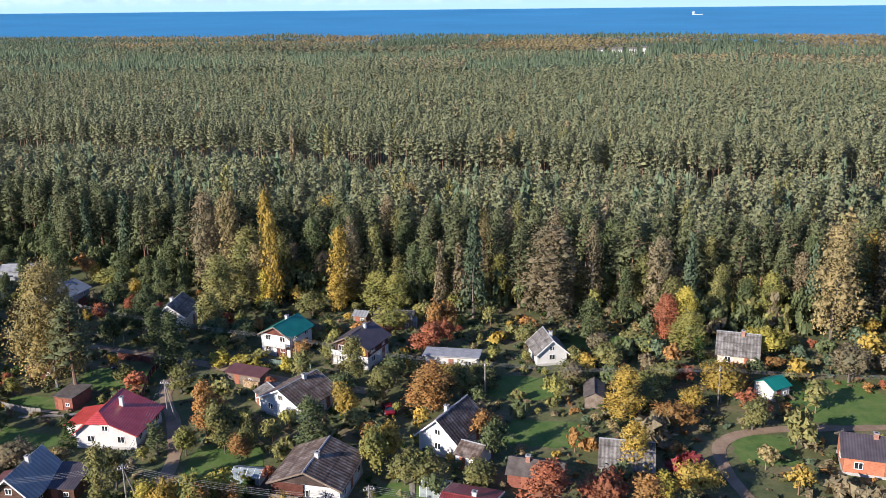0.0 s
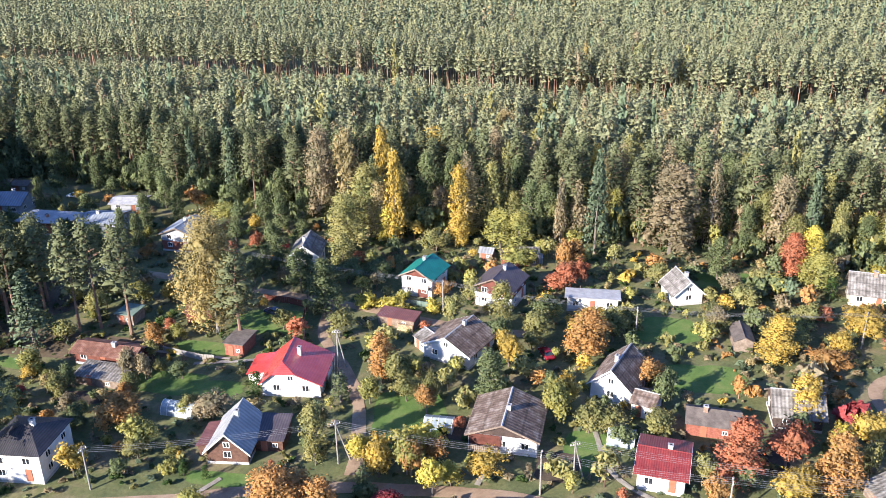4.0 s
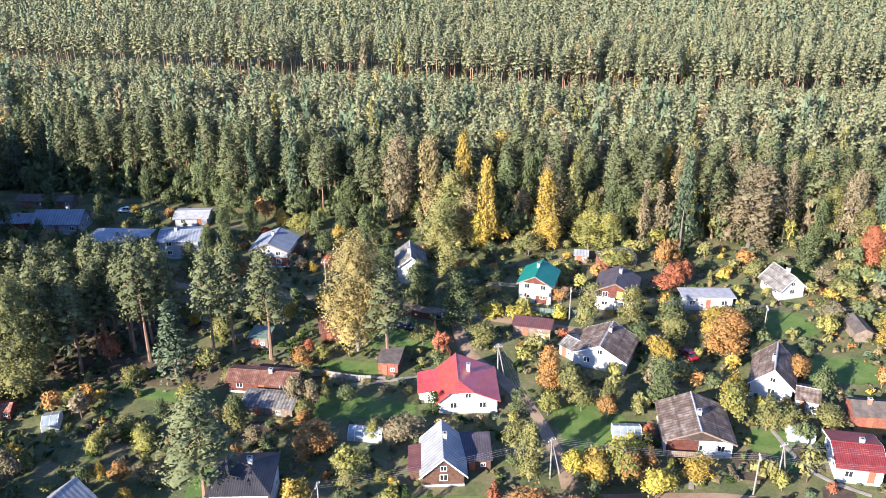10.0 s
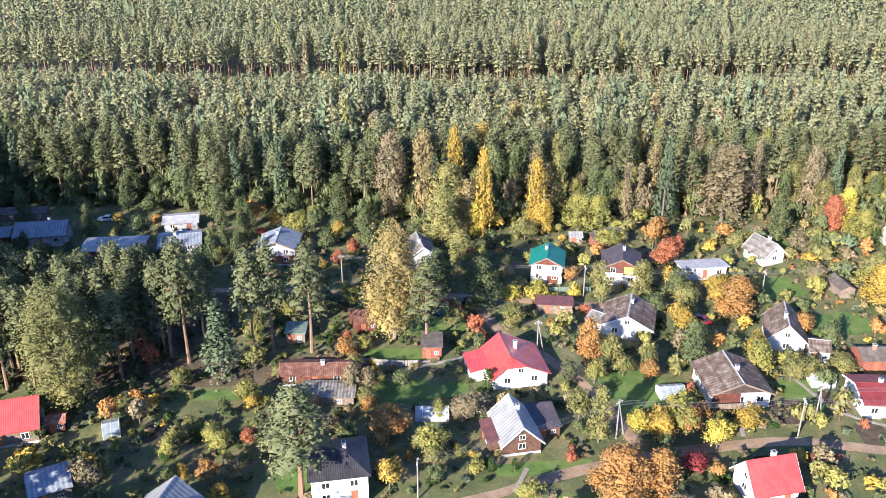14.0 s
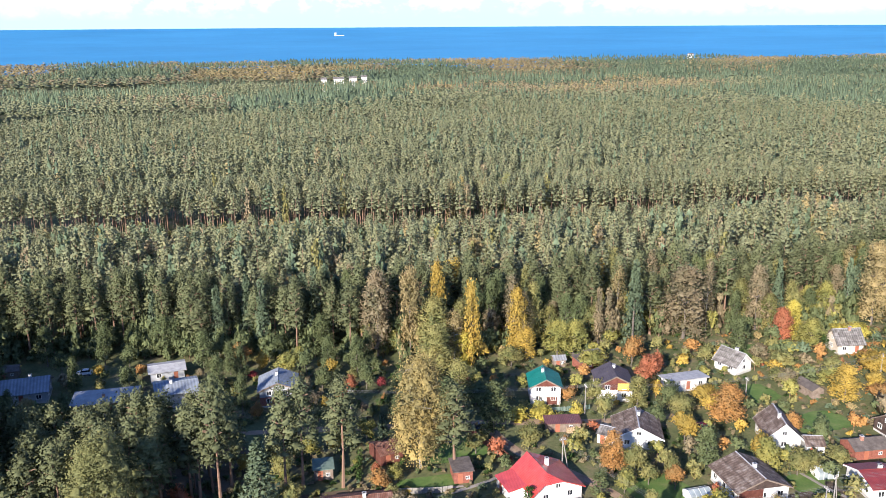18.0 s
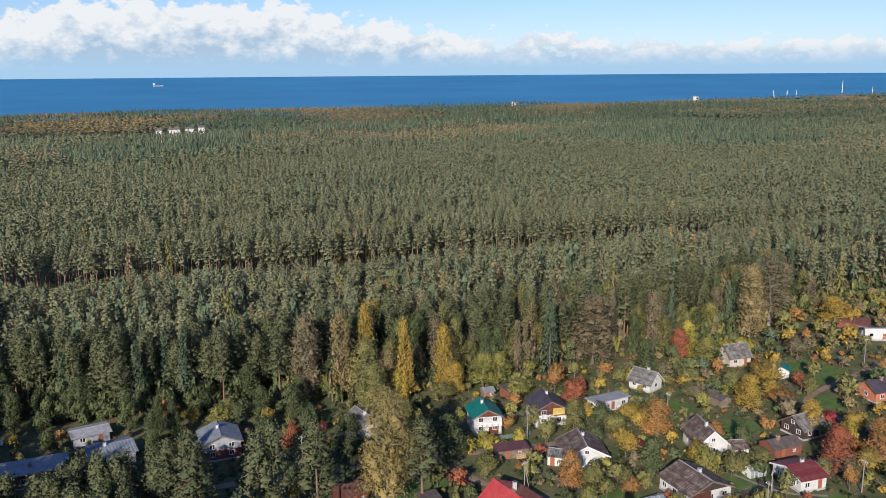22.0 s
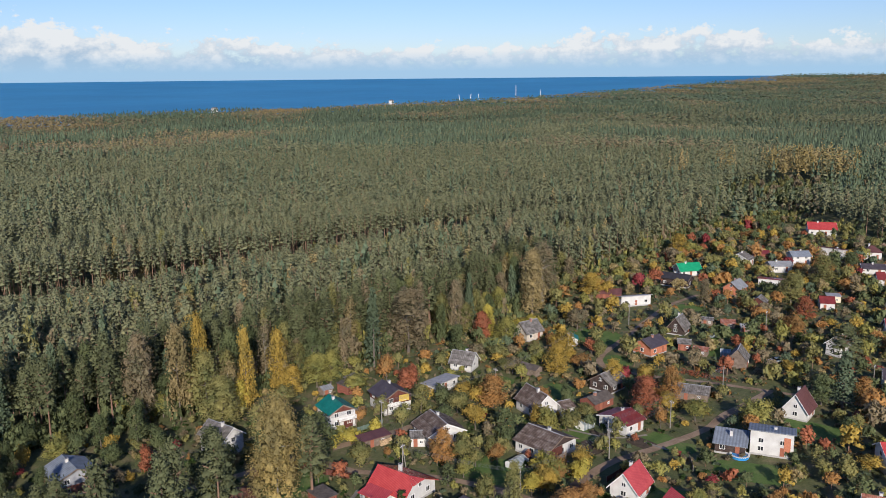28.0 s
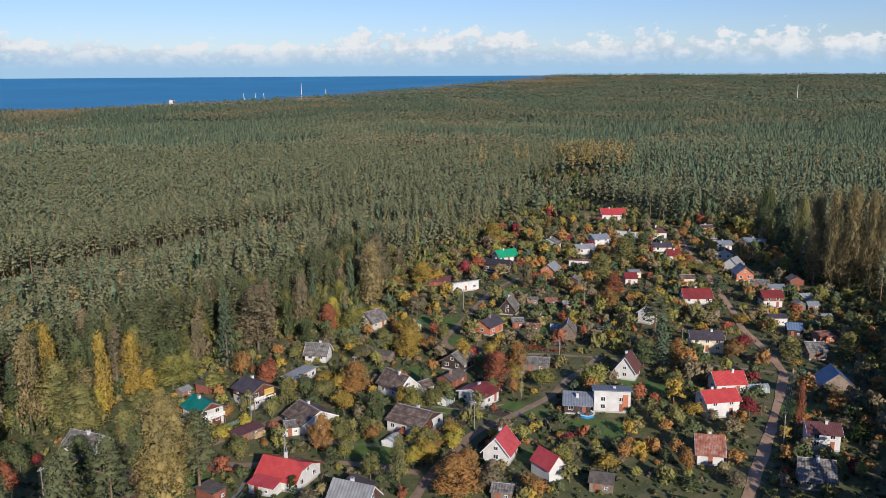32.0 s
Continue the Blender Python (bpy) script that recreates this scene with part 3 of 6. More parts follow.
        n = max(1, int(2 * S / 3.4))
        for i in range(n):
            p = -S + 2 * S * (i + 0.5) / n
            for s in (-1, 1):
                add_window(top_ob, s * L * 1.004, p, z, -90 if s < 0 else 90, 1.2, 1.15)
    if shed:
        add_door(top_ob, -L * 0.35, -S, 0.02, 0)
    if form in "gp" and top - eave > 2.2 and not shed:
        for s in (-1, 1):
            add_window(top_ob, s * L, 0, eave + 0.85, -90 if s < 0 else 90, 1.0, 0.95)
    return top_ob


# the village, plot by plot
house(-9.8, -68.5, 0, 9.8, 9.6, "g", 2.7, 5.5, "red_tile", "white", shift=1.6, hip=2.2)
house(-16.4, -67.0, -90, 6, 3.2, "m", 2.1, 2.8, "red_tile", "white")
house(-14.6, -87.3, 0, 6.1, 8.5, "g", 2.5, 5.4, "zinc", "brown_log")
house(-9.4, -85.4, 0, 4.2, 5.5, "m", 2.0, 2.8, "dark_metal", "brown_log")
house(-18.6, -87.2, -90, 5.5, 2.0, "m", 1.9, 2.4, "brown_metal", "brown_log")
green_house = house(7.9, -31.3, -20, 6.8, 7.6, "g", 4.5, 6.3, "green_metal", "white_wood")
brown_house = house(23.8, -35.3, -20, 7.8, 8.0, "g", 4.4, 6.4, "dark_metal", "brown_white")
house(42.0, -37.6, -4, 9.8, 4.2, "m", 3.0, 2.6, "felt", "white")
house(60.2, -32.4, 14, 5.8, 6.6, "g", 2.6, 5.2, "slate", "white")
house(96.6, -31.6, -14, 7.0, 6.4, "p", 3.0, 5.9, "slate", "stone", "chimney_brick")
house(99.1, -46.3, -56, 4.2, 4, "g", 2.4, 3.4, "green_metal", "white")
house(67.8, -50.8, -4, 3.2, 6, "g", 2.2, 3.0, "dark_felt", "wood")
house(70.6, -74.2, -6, 7.0, 7.0, "p", 2.7, 5.0, "slate", "dark_wood")
house(57.4, -77.9, -10, 7.7, 5, "p", 2.2, 3.4, "dark_felt", "brick", "chimney_brick")
house(48.2, -89.6, -13, 6.4, 8.5, "p", 3.0, 4.2, "dark_red", "white")
wide_house = house(26.0, -81.5, -8, 10.2, 9.6, "g", 3.0, 5.1, "brown_slate", "white_brown")
house(44.3, -67.6, -25, 6.7, 9, "g", 3.2, 6.2, "brown_slate", "white")
house(48.0, -73.4, -24, 3.5, 5, "p", 2.4, 3.4, "brown_slate", "white")
house(16.9, -57.0, -27, 9.3, 9, "g", 2.9, 5.2, "brown_slate", "white")
house(11.6, -54.9, -50, 3.4, 5, "p", 2.2, 3.0, "slate", "white")
house(4.6, -47.0, -16, 7.4, 3, "m", 2.0, 2.4, "brown_metal", "wood")
house(25.4, -18.0, 3, 3.9, 4, "m", 2.2, 2.7, "dark_felt", "brick")
house(29.7, -16.6, 1, 4.0, 4, "m", 2.2, 2.8, "slate", "wood")
house(20.2, -14.6, -12, 2.9, 3, "p", 2.0, 2.6, "zinc", "wood")
house(-45.2, -63.8, -9, 11.8, 4.5, "p", 2.5, 3.3, "rust_dark", "red_wood")
house(-43.4, -70.4, -10, 8.9, 4, "m", 1.6, 2.2, "slate", "wood")
house(-23.1, -58.4, -10, 3.6, 5, "f", 2.5, 2.7, "dark_felt", "brick")
house(-43.4, -93.6, -1, 8.1, 8.5, "h", 5.2, 7.0, "black_tile", "white")
house(-68.2, -102.0, -23, 9.5, 11, "g", 3.6, 7.6, "zinc", "white")
house(-96.0, -70.6, 6, 11.2, 8, "p", 3.2, 6.2, "red_tile", "wood")
house(-87.9, -70.4, 4, 2.6, 3, "p", 1.9, 2.4, "rust", "red_wood")
house(-85.5, -87.0, 17, 5.5, 6, "p", 2.4, 3.8, "slate_blue", "wood")
# grey walls of these west houses carry the shade they stand in
house(-73.5, -5.2, 2, 8.9, 8, "p", 4.6, 5.6, "slate_blue", "grey_and_shade_plaster")
house(-88.9, -2.6, -6, 13.4, 7, "f", 3.2, 3.5, "felt", "brick", "chimney_brick")
house(-107.5, 10.6, -2, 11.3, 8, "p", 3.0, 5.0, "slate_blue", "grey_and_shade_plaster")
house(-75.1, 12.6, 1, 8.0, 6, "p", 2.6, 3.2, "felt", "grey_and_shade_plaster")
house(-50.8, -10.6, -10, 8.4, 8.4, "g", 4.3, 6.0, "slate_blue", "brick_grey")
house(-19.3, -20.9, 2, 6.0, 8, "g", 4.4, 6.6, "slate", "white")
house(-119.0, 12.0, 2, 6.9, 6, "p", 2.4, 3.2, "slate_blue", "brick", "chimney_brick")
house(-34.7, -45.9, 8, 4.9, 6, "p", 2.4, 3.6, "rust_dark", "red_wood")
house(-48.2, -48.6, -9, 3.6, 4, "f", 2.3, 2.6, "green_felt", "wood")
house(-120.7, 27.6, -3, 8.9, 5, "p", 2.0, 2.8, "dark_felt", "wood")
house(-112.7, 26.6, -1, 5.0, 4, "p", 2.0, 2.8, "dark_felt", "wood")
house(18.4, -106.6, 2, 7.0, 6.0, "p", 2.8, 6.2, "red_tile", "white")
house(14.3, -119.1, -34, 4.7, 6.2, "g", 3.0, 5.5, "red_tile", "white")
modern_house = house(57.2, -123.1, -74, 9.2, 7.0, "n", 6.0, 4.4, "slate_blue", "white")
house(51.9, -115.5, -75, 6.6, 5.3, "m", 2.4, 3.9, "slate_blue", "dark_wood")
house(82.2, -122.0, -90, 5.9, 7.0, "g", 2.8, 6.8, "brown_metal", "white")
house(64.2, -148.7, -56, 8.8, 6.2, "p", 4.5, 6.3, "red_tile", "white")
house(81.6, -149.3, -62, 8.0, 6.2, "p", 3.2, 5.5, "red_tile", "white")
house(36.1, -150.0, -77, 5.6, 7.0, "p", 2.8, 5.7, "rust", "white")
house(53.5, -173.2, -78, 6.9, 6.2, "p", 4.3, 5.7, "brown_metal", "white")
house(32.7, -172.1, -81, 6.7, 7.0, "p", 2.4, 5.5, "slate", "wood")
house(97.4, -176.3, -74, 9.4, 7.9, "g", 1.1, 4.8, "blue_metal", "wood")
house(115.6, -139.5, -73, 9.6, 7.0, "p", 4.5, 6.1, "dark_metal", "cream")
house(140.2, -117.6, -105, 4.6, 7.9, "g", 3.9, 5.9, "slate", "white")
house(156.6, -133.8, -60, 10.4, 5.3, "p", 2.2, 3.5, "slate", "wood")
house(172.7, -129.1, -67, 10.4, 7.0, "p", 2.6, 5.2, "dark_red", "white")
house(198.6, -122.1, -67, 5.7, 5.3, "p", 3.2, 4.2, "brown_slate", "cream")
house(217.2, -142.2, -67, 7.0, 7.0, "g", 3.2, 6.1, "slate_blue", "orange_brick", "chimney_brick")
house(206.7, -149.7, -80, 6.8, 4.4, "p", 2.0, 2.8, "slate", "wood")
house(177.4, -155.2, -67, 6.9, 6.2, "p", 4.3, 5.9, "dark_red", "red_white")
house(154.6, -158.7, -67, 5.3, 5.3, "p", 2.6, 3.3, "dark_metal", "white")
house(213.7, -162.5, -67, 5.5, 5.3, "g", 2.8, 4.2, "slate", "brick")
house(177.8, -165.1, -67, 3.9, 3.5, "g", 2.0, 2.9, "zinc", "wood")
house(178.8, -169.6, -67, 4.0, 3.5, "p", 1.9, 2.8, "slate_blue", "wood")
house(163.9, -174.2, -67, 3.3, 3.5, "p", 1.9, 2.6, "zinc", "wood")
house(276.1, -128.3, -67, 6.7, 6.2, "p", 3.3, 4.6, "slate_blue", "white")
house(256.5, -130.8, -84, 7.5, 6.2, "g", 2.8, 4.6, "brown_slate", "white")
house(234.8, -137.0, -110, 5.4, 6.2, "g", 3.2, 5.5, "zinc", "white")
house(318.5, -115.1, -67, 5.7, 7.0, "p", 3.7, 4.6, "brown_slate", "cream")
house(294.6, -120.9, -68, 4.2, 4.4, "p", 2.2, 2.8, "felt", "wood")
house(294.7, -93.8, -67, 7.3, 7.9, "h", 3.7, 6.1, "brown_metal", "white")
house(290.7, -79.1, -100, 10.3, 7.0, "n", 4.3, 2.8, "brown_metal", "white")
house(344.5, -58.5, -67, 13.7, 10.6, "p", 3.7, 6.4, "red_tile", "white")
house(263.1, -100.9, -67, 8.9, 6.2, "p", 2.6, 4.0, "dark_metal", "white")
house(243.7, -109.4, -66, 5.8, 6.2, "p", 3.0, 5.0, "dark_red", "white")
house(262.1, -70.3, -49, 7.9, 7.0, "p", 4.5, 6.1, "slate_blue", "white")
house(243.3, -67.6, -52, 9.0, 6.2, "p", 3.0, 4.4, "zinc", "white")
house(216.4, -73.0, -79, 9.8, 5.3, "n", 3.0, 2.2, "dark_red", "white")
house(193.1, -66.1, -93, 6.1, 7.9, "g", 3.2, 5.5, "zinc", "orange_brick", "chimney_brick")
house(179.5, -80.0, -84, 5.4, 5.3, "g", 2.4, 4.2, "slate", "red_wood")
house(246.6, -49.6, -90, 9.4, 7.0, "g", 3.3, 5.5, "slate", "white")
house(263.3, -53.0, -67, 6.5, 5.3, "p", 3.3, 4.2, "dark_red", "brick", "chimney_brick")
house(192.9, -42.0, -87, 11.4, 6.2, "p", 3.5, 5.0, "black_tile", "dark_wood")
house(213.5, -38.1, -40, 9.7, 7.0, "p", 2.8, 5.2, "green_bright", "white")
house(155.3, -40.8, -38, 11.9, 5.3, "n", 4.1, 2.6, "felt", "white")
house(159.3, -28.8, -67, 9.2, 6.2, "p", 2.2, 3.7, "brown_metal", "brick", "chimney_brick")
house(131.3, -69.1, -86, 5.8, 6.2, "g", 2.4, 5.9, "slate", "dark_wood")
house(106.7, -70.2, -102, 6.7, 7.9, "g", 3.2, 5.0, "dark_metal", "orange_brick", "chimney_brick")
house(116.5, -77.3, -67, 3.8, 4.4, "p", 2.2, 3.1, "slate", "brick")
house(113.9, -83.8, -82, 4.2, 3.5, "p", 1.9, 2.6, "rust", "wood")
house(110.8, -96.5, -78, 5.4, 6.2, "g", 2.8, 5.9, "slate", "wood")
house(78.9, -95.5, -76, 8.4, 6.2, "p", 2.0, 3.3, "slate", "wood")
house(146.9, -72.8, -67, 3.8, 3.5, "p", 1.9, 2.4, "slate", "wood")
house(147.8, -79.8, -67, 4.5, 4.4, "p", 1.9, 2.6, "rust", "wood")
house(146.2, -86.4, -68, 3.1, 2.6, "p", 1.9, 2.6, "zinc", "wood")
house(192.7, -100.2, -67, 4.9, 6.2, "p", 2.6, 4.4, "dark_red", "white")
house(204.2, -99.7, -66, 4.7, 4.4, "f", 2.4, 2.7, "felt", "cream")
house(121.5, -170.7, -67, 5.2, 7.0, "p", 2.8, 4.6, "slate", "wood")
house(143.0, -164.5, -80, 4.6, 6.2, "p", 2.6, 4.0, "blue_metal", "dark_wood")
house(139.5, -173.6, -57, 5.5, 4.4, "m", 2.0, 2.6, "rust", "orange_brick")
house(288.3, -142.1, -98, 9.8, 7.9, "p", 2.8, 4.6, "slate_blue", "grey_and_shade_plaster")
house(201.3, -156.0, -67, 6.2, 5.3, "p", 1.9, 2.8, "slate_blue", "wood")
house(1.4, -113.3, -80, 4.2, 4.4, "p", 2.0, 2.9, "slate", "wood")
house(13.4, -131.1, -82, 4.8, 5.3, "p", 2.2, 3.3, "dark_felt", "wood")


def balcony(parent, x, y0, y1, z, out, mat):
    """A balcony on the local -x front: floor, rail with boards, posts."""
    b = part("balcony", shape((x - out, x, y0, y1, z - 0.12, z)), M["wood"], parent)
    n = max(3, int((y1 - y0) / 0.3))
    for i in range(n):
        yy = y0 + (y1 - y0) * (i + 0.5) / n
        part("board", shape((x - out - 0.03, x - out, yy - 0.12, yy + 0.12, z, z + 0.9)), mat, b)
    part("handrail", shape((x - out - 0.06, x - out + 0.03, y0, y1, z + 0.9, z + 0.98)), mat, b)
    for yy in (y0 + 0.1, y1 - 0.1):
        part("post", shape((x - out, x - out + 0.14, yy - 0.07, yy + 0.07, 0, z - 0.12)), M["wood"], b)


balcony(green_house, -3.8, -3.2, 1.6, 2.5, 1.2, M["frame"])
part("garage_door", shape((-3.86, -3.8, -2.6, -0.2, 0.05, 2.0)), M["red_wood"], green_house, "brown boarded garage door")
balcony(brown_house, -4.0, -0.2, 3.6, 2.5, 1.1, M["frame"])
part("gable_panel", shape((-4.09, -4.0, -3.4, -0.4, 2.9, 4.6)), M["yellow_board"], brown_house, "yellow boarded gable panel")
part("wood_panel", shape((-5.06, -5.0, 0.2, 5.0, 0.9, 3.1)), M["red_wood"], wide_house, "brown boarded front panel")
balcony(wide_house, -5.06, 0.4, 4.9, 1.0, 1.3, M["wood"])
part("bay_panel", shape((2.6, 4.0, -3.62, -3.5, 1.6, 5.0)), M["orange_brick"], modern_house, "orange wooden wall panel")

# ---- trees ----
def diamonds(centres, radii, per, size, rng, outward=0.6):
    """Small leaf sprays over clumps: returns (n, 3, 3) corners of small leaf tips and (n, 3) directions that their clump turns to the light."""
    c = np.repeat(centres, per, axis=0)
    r = np.repeat(radii, per, axis=0)
    n = len(c)
    d = rng.normal(size=(n, 3)) + (0, 0, 0.25)
    d /= np.linalg.norm(d, axis=1)[:, None]
    p = c + d * r * (0.72 + 0.38 * rng.random((n, 1)))
    nrm = d * outward + rng.normal(size=(n, 3)) * (1 - outward) * 0.7 + (0, 0, 0.15)
    nrm /= np.linalg.norm(nrm, axis=1)[:, None]
    t1 = np.cross(nrm, rng.normal(size=(n, 3)))
    t1 /= np.linalg.norm(t1, axis=1)[:, None]
    t2 = np.cross(nrm, t1)
    a = size * (0.7 + 0.6 * rng.random((n, 1)))
    b = a * (0.55 + 0.4 * rng.random((n, 1)))
    axis = c * (1, 1, 0)
    axis = axis / (np.linalg.norm(axis, axis=1)[:, None] + 0.08)
    soft = d * 0.75 + axis * 0.5 + nrm * 0.22 + (0, 0, 0.14)
    soft /= np.linalg.norm(soft, axis=1)[:, None]
    return np.stack([p + t1 * a, p - t1 * a * 0.6 + t2 * b, p - t1 * a * 0.6 - t2 * b], 1), soft


def pine_plates(n, low, rng):
    """Middles and half-sizes of a pine's foliage plates, spread in a spiral up a rounded cone that begins at the height low."""
    f = (np.arange(n) + 0.5) / n
    f = np.clip(f ** 0.85 + rng.normal(0, 0.02, n), 0.0, 1.0)
    a = np.arange(n) * 2.39996 + rng.uniform(-0.5, 0.5, n)
    w = 0.40 * np.clip(f / 0.22 + 0.45, 0, 1) * (1.03 - f) ** 0.62
    s = w * (0.50 + 0.50 * rng.random(n) ** 0.6)
    s[-1] = 0.0
    z = low + (0.965 - low) * f
    k = (0.135 + 0.075 * rng.random(n)) * (1.12 - 0.35 * f)
    return np.stack([np.cos(a) * s, np.sin(a) * s, z], 1), np.stack([k, k, k * 0.20], 1)


OCT = np.array([(1, 0, 0), (-1, 0, 0), (0, 1, 0), (0, -1, 0), (0, 0, 1), (0, 0, -1)], float)
OCT_FACES = [(a, b, c) for c in (4, 5) for a in (0, 1) for b in (2, 3)]


def plates_shell(c, r, rng, shrink=1.0, stretch=3.0, whole=False):
    """Rough bodies under the leaf tips of the clumps, whole or their upper half alone: (n, 3, 3) corners and the normals of the corners."""
    quads, softs = [], []
    for m, half in zip(c, r):
        turn = rng.uniform(0, 6.28)
        cs, sn = math.cos(turn), math.sin(turn)
        d = OCT @ np.array([[cs, sn, 0], [-sn, cs, 0], [0, 0, 1]])
        p = m + d * half * shrink * rng.uniform(0.7, 1.4, (6, 1))
        p[:4, 2] -= half[2] * 0.35 * shrink
        out = m * (1, 1, 0) / (np.linalg.norm(m[:2]) + 0.06)
        nrm = d * (1, 1, 0.9) + out * 0.45 + rng.normal(0, 0.30, (6, 3)) + (0, 0, 0.12)
        nrm = nrm / np.linalg.norm(nrm, axis=1)[:, None] * (1, 1, stretch)
        for f in OCT_FACES if whole else OCT_FACES[:4]:
            g = np.cross(p[f[1]] - p[f[0]], p[f[2]] - p[f[0]])
            f = list(f) if g @ (p[list(f)].mean(0) - m) > 0 else [f[0], f[2], f[1]]
            quads.append(p[f])
            softs.append(nrm[f])
    return np.array(quads), np.array(softs)


def plates_tips(c, r, per, size, rng, stretch=3.0):
    """Loose leaf tips standing out of the clumps."""
    q, soft = diamonds(c, r, per, 1.0, rng)
    mid = q.mean(1, keepdims=True)
    q = mid + (q - mid) * np.array([size, size, size / stretch])
    soft = soft + rng.normal(0, 0.28, soft.shape)
    return q, corner_normals(soft / np.linalg.norm(soft, axis=1)[:, None] * (1, 1, stretch))


def corner_normals(soft):
    return np.repeat(soft[:, None], 3, axis=1) if soft.ndim == 2 else soft


def clumps(kind, n, rng):
    """Middles and half-sizes of the leaf clumps of a crown, in a tree of height 1 and width 1."""
    u = rng.random(n)
    a = rng.random(n) * 2 * math.pi
    if kind in "bh":
        d = rng.normal(size=(n, 3))
        d /= np.linalg.norm(d, axis=1)[:, None]
        lobe = 0.80 + 0.26 * np.sin(2 * np.arctan2(d[:, 1], d[:, 0]) + rng.uniform(0, 6)) + 0.16 * np.sin(5 * d[:, 0] + 4 * d[:, 2] + rng.uniform(0, 6))
        c = d * 0.36 * ((0.5 + 0.5 * u) * lobe)[:, None] + (0, 0, 0.55)
        if kind == "h":
            c[:, 2] = np.abs(c[:, 2] - 0.55) * 1.9 + 0.14
        k = 0.10 + 0.075 * rng.random(n)
        r = np.stack([k, k, k * (0.85 if kind == "b" else 1.1)], 1)
    elif kind == "u":
        z = 0.14 + 0.82 * u
        w = 0.36 * np.sin(np.clip((z - 0.04) / 0.96, 0, 1) ** 0.75 * math.pi) ** 0.6
        s = rng.random(n) ** 0.4
        c = np.stack([np.cos(a) * w * s, np.sin(a) * w * s, z], 1)
        k = 0.14 + 0.10 * rng.random(n)
        r = np.stack([k, k, k * 0.42], 1)
    elif kind in "kt":
        z = 0.14 + 0.82 * u
        w = 0.41 * np.sin(np.clip((z - 0.02) / 0.98, 0, 1) ** 0.75 * math.pi) ** 0.55 * (0.8 + 0.25 * np.sin(3 * a + 9 * z))
        s = rng.random(n) ** 0.35
        c = np.stack([np.cos(a) * w * s, np.sin(a) * w * s, z], 1)
        k = 0.075 + 0.06 * rng.random(n)
        r = np.stack([k, k, k * (0.7 if kind == "k" else 0.5)], 1)
    elif kind == "s":
        tier = np.floor(u ** 0.85 * 13)
        z = 0.07 + 0.90 * tier / 13 + rng.normal(0, 0.006, n)
        w = (0.50 * (1 - z) ** 1.05 + 0.010) * (0.85 + 0.3 * rng.random(n))
        c = np.stack([np.cos(a) * w * 0.62, np.sin(a) * w * 0.62, z - 0.02 * w], 1)
        k = w * 0.36 + 0.010
        r = np.stack([k, k, np.full(n, 0.016)], 1)
    elif kind in "pq":
        c, r = pine_plates(n, 0.40 if kind == "p" else 0.56, rng)
    else:
        z = 0.06 + 0.86 * u
        w = 0.33 * np.clip(1.05 - z, 0.1, 1) ** 0.35
        c = np.stack([np.cos(a) * w, np.sin(a) * w, z], 1)
        r = np.stack([np.full(n, 0.15)] * 2 + [np.full(n, 0.07)], 1)
    return c, r


LEAF = {"b": (36, 46, 0.032), "u": (60, 34, 0.046), "k": (140, 50, 0.020), "s": (112, 12, 0.052), "p": (34, 40, 0.034), "q": (26, 30, 0.045), "t": (76, 36, 0.032), "h": (20, 34, 0.054), "c": (36, 14, 0.075)}
TRUNK = {"b": (0.55, 0.022, 5), "u": (0.8, 0.03, 3), "k": (0.66, 0.016, 6), "s": (0.95, 0.03, 0), "p": (0.93, 0.028, 7), "q": (0.93, 0.03, 5), "t": (0.8, 0.022, 6), "h": (0.3, 0.03, 3), "c": (0.5, 0.05, 0)}
BARK = {"b": "bark", "u": "bark_birch", "k": "bark_birch", "s": "bark", "p": "bark_pine", "q": "bark_pine", "t": "bark", "h": "bark", "c": "bark"}
STRETCH = {"b": 1.0, "u": 3.6, "k": 1.7, "s": 2.2, "p": 2.6, "q": 2.8, "t": 1.9, "h": 0.8, "c": 2.6}   # height over width of the usual tree


def quads_mesh(name, q, mat, normals=None):
    """(n, k, 3) corners to a mesh of separate small faces; normals: (n, 3) soft normals of the faces."""
    n, k = q.shape[:2]
    me = bpy.data.meshes.new(name)
    me.vertices.add(n * k)
    me.vertices.foreach_set("co", q.reshape(-1).astype(np.float32))
    me.loops.add(n * k)
    me.loops.foreach_set("vertex_index", np.arange(n * k, dtype=np.int32))
    me.polygons.add(n)
    me.polygons.foreach_set("loop_start", np.arange(0, n * k, k, dtype=np.int32))
    me.materials.append(mat)
    if normals is not None:
        soft = me.attributes.new("custom_normal", "FLOAT_VECTOR", "POINT")
        soft.data.foreach_set("vector", corner_normals(normals).reshape(-1).astype(np.float32))
    me.update(calc_edges=True)
    return me


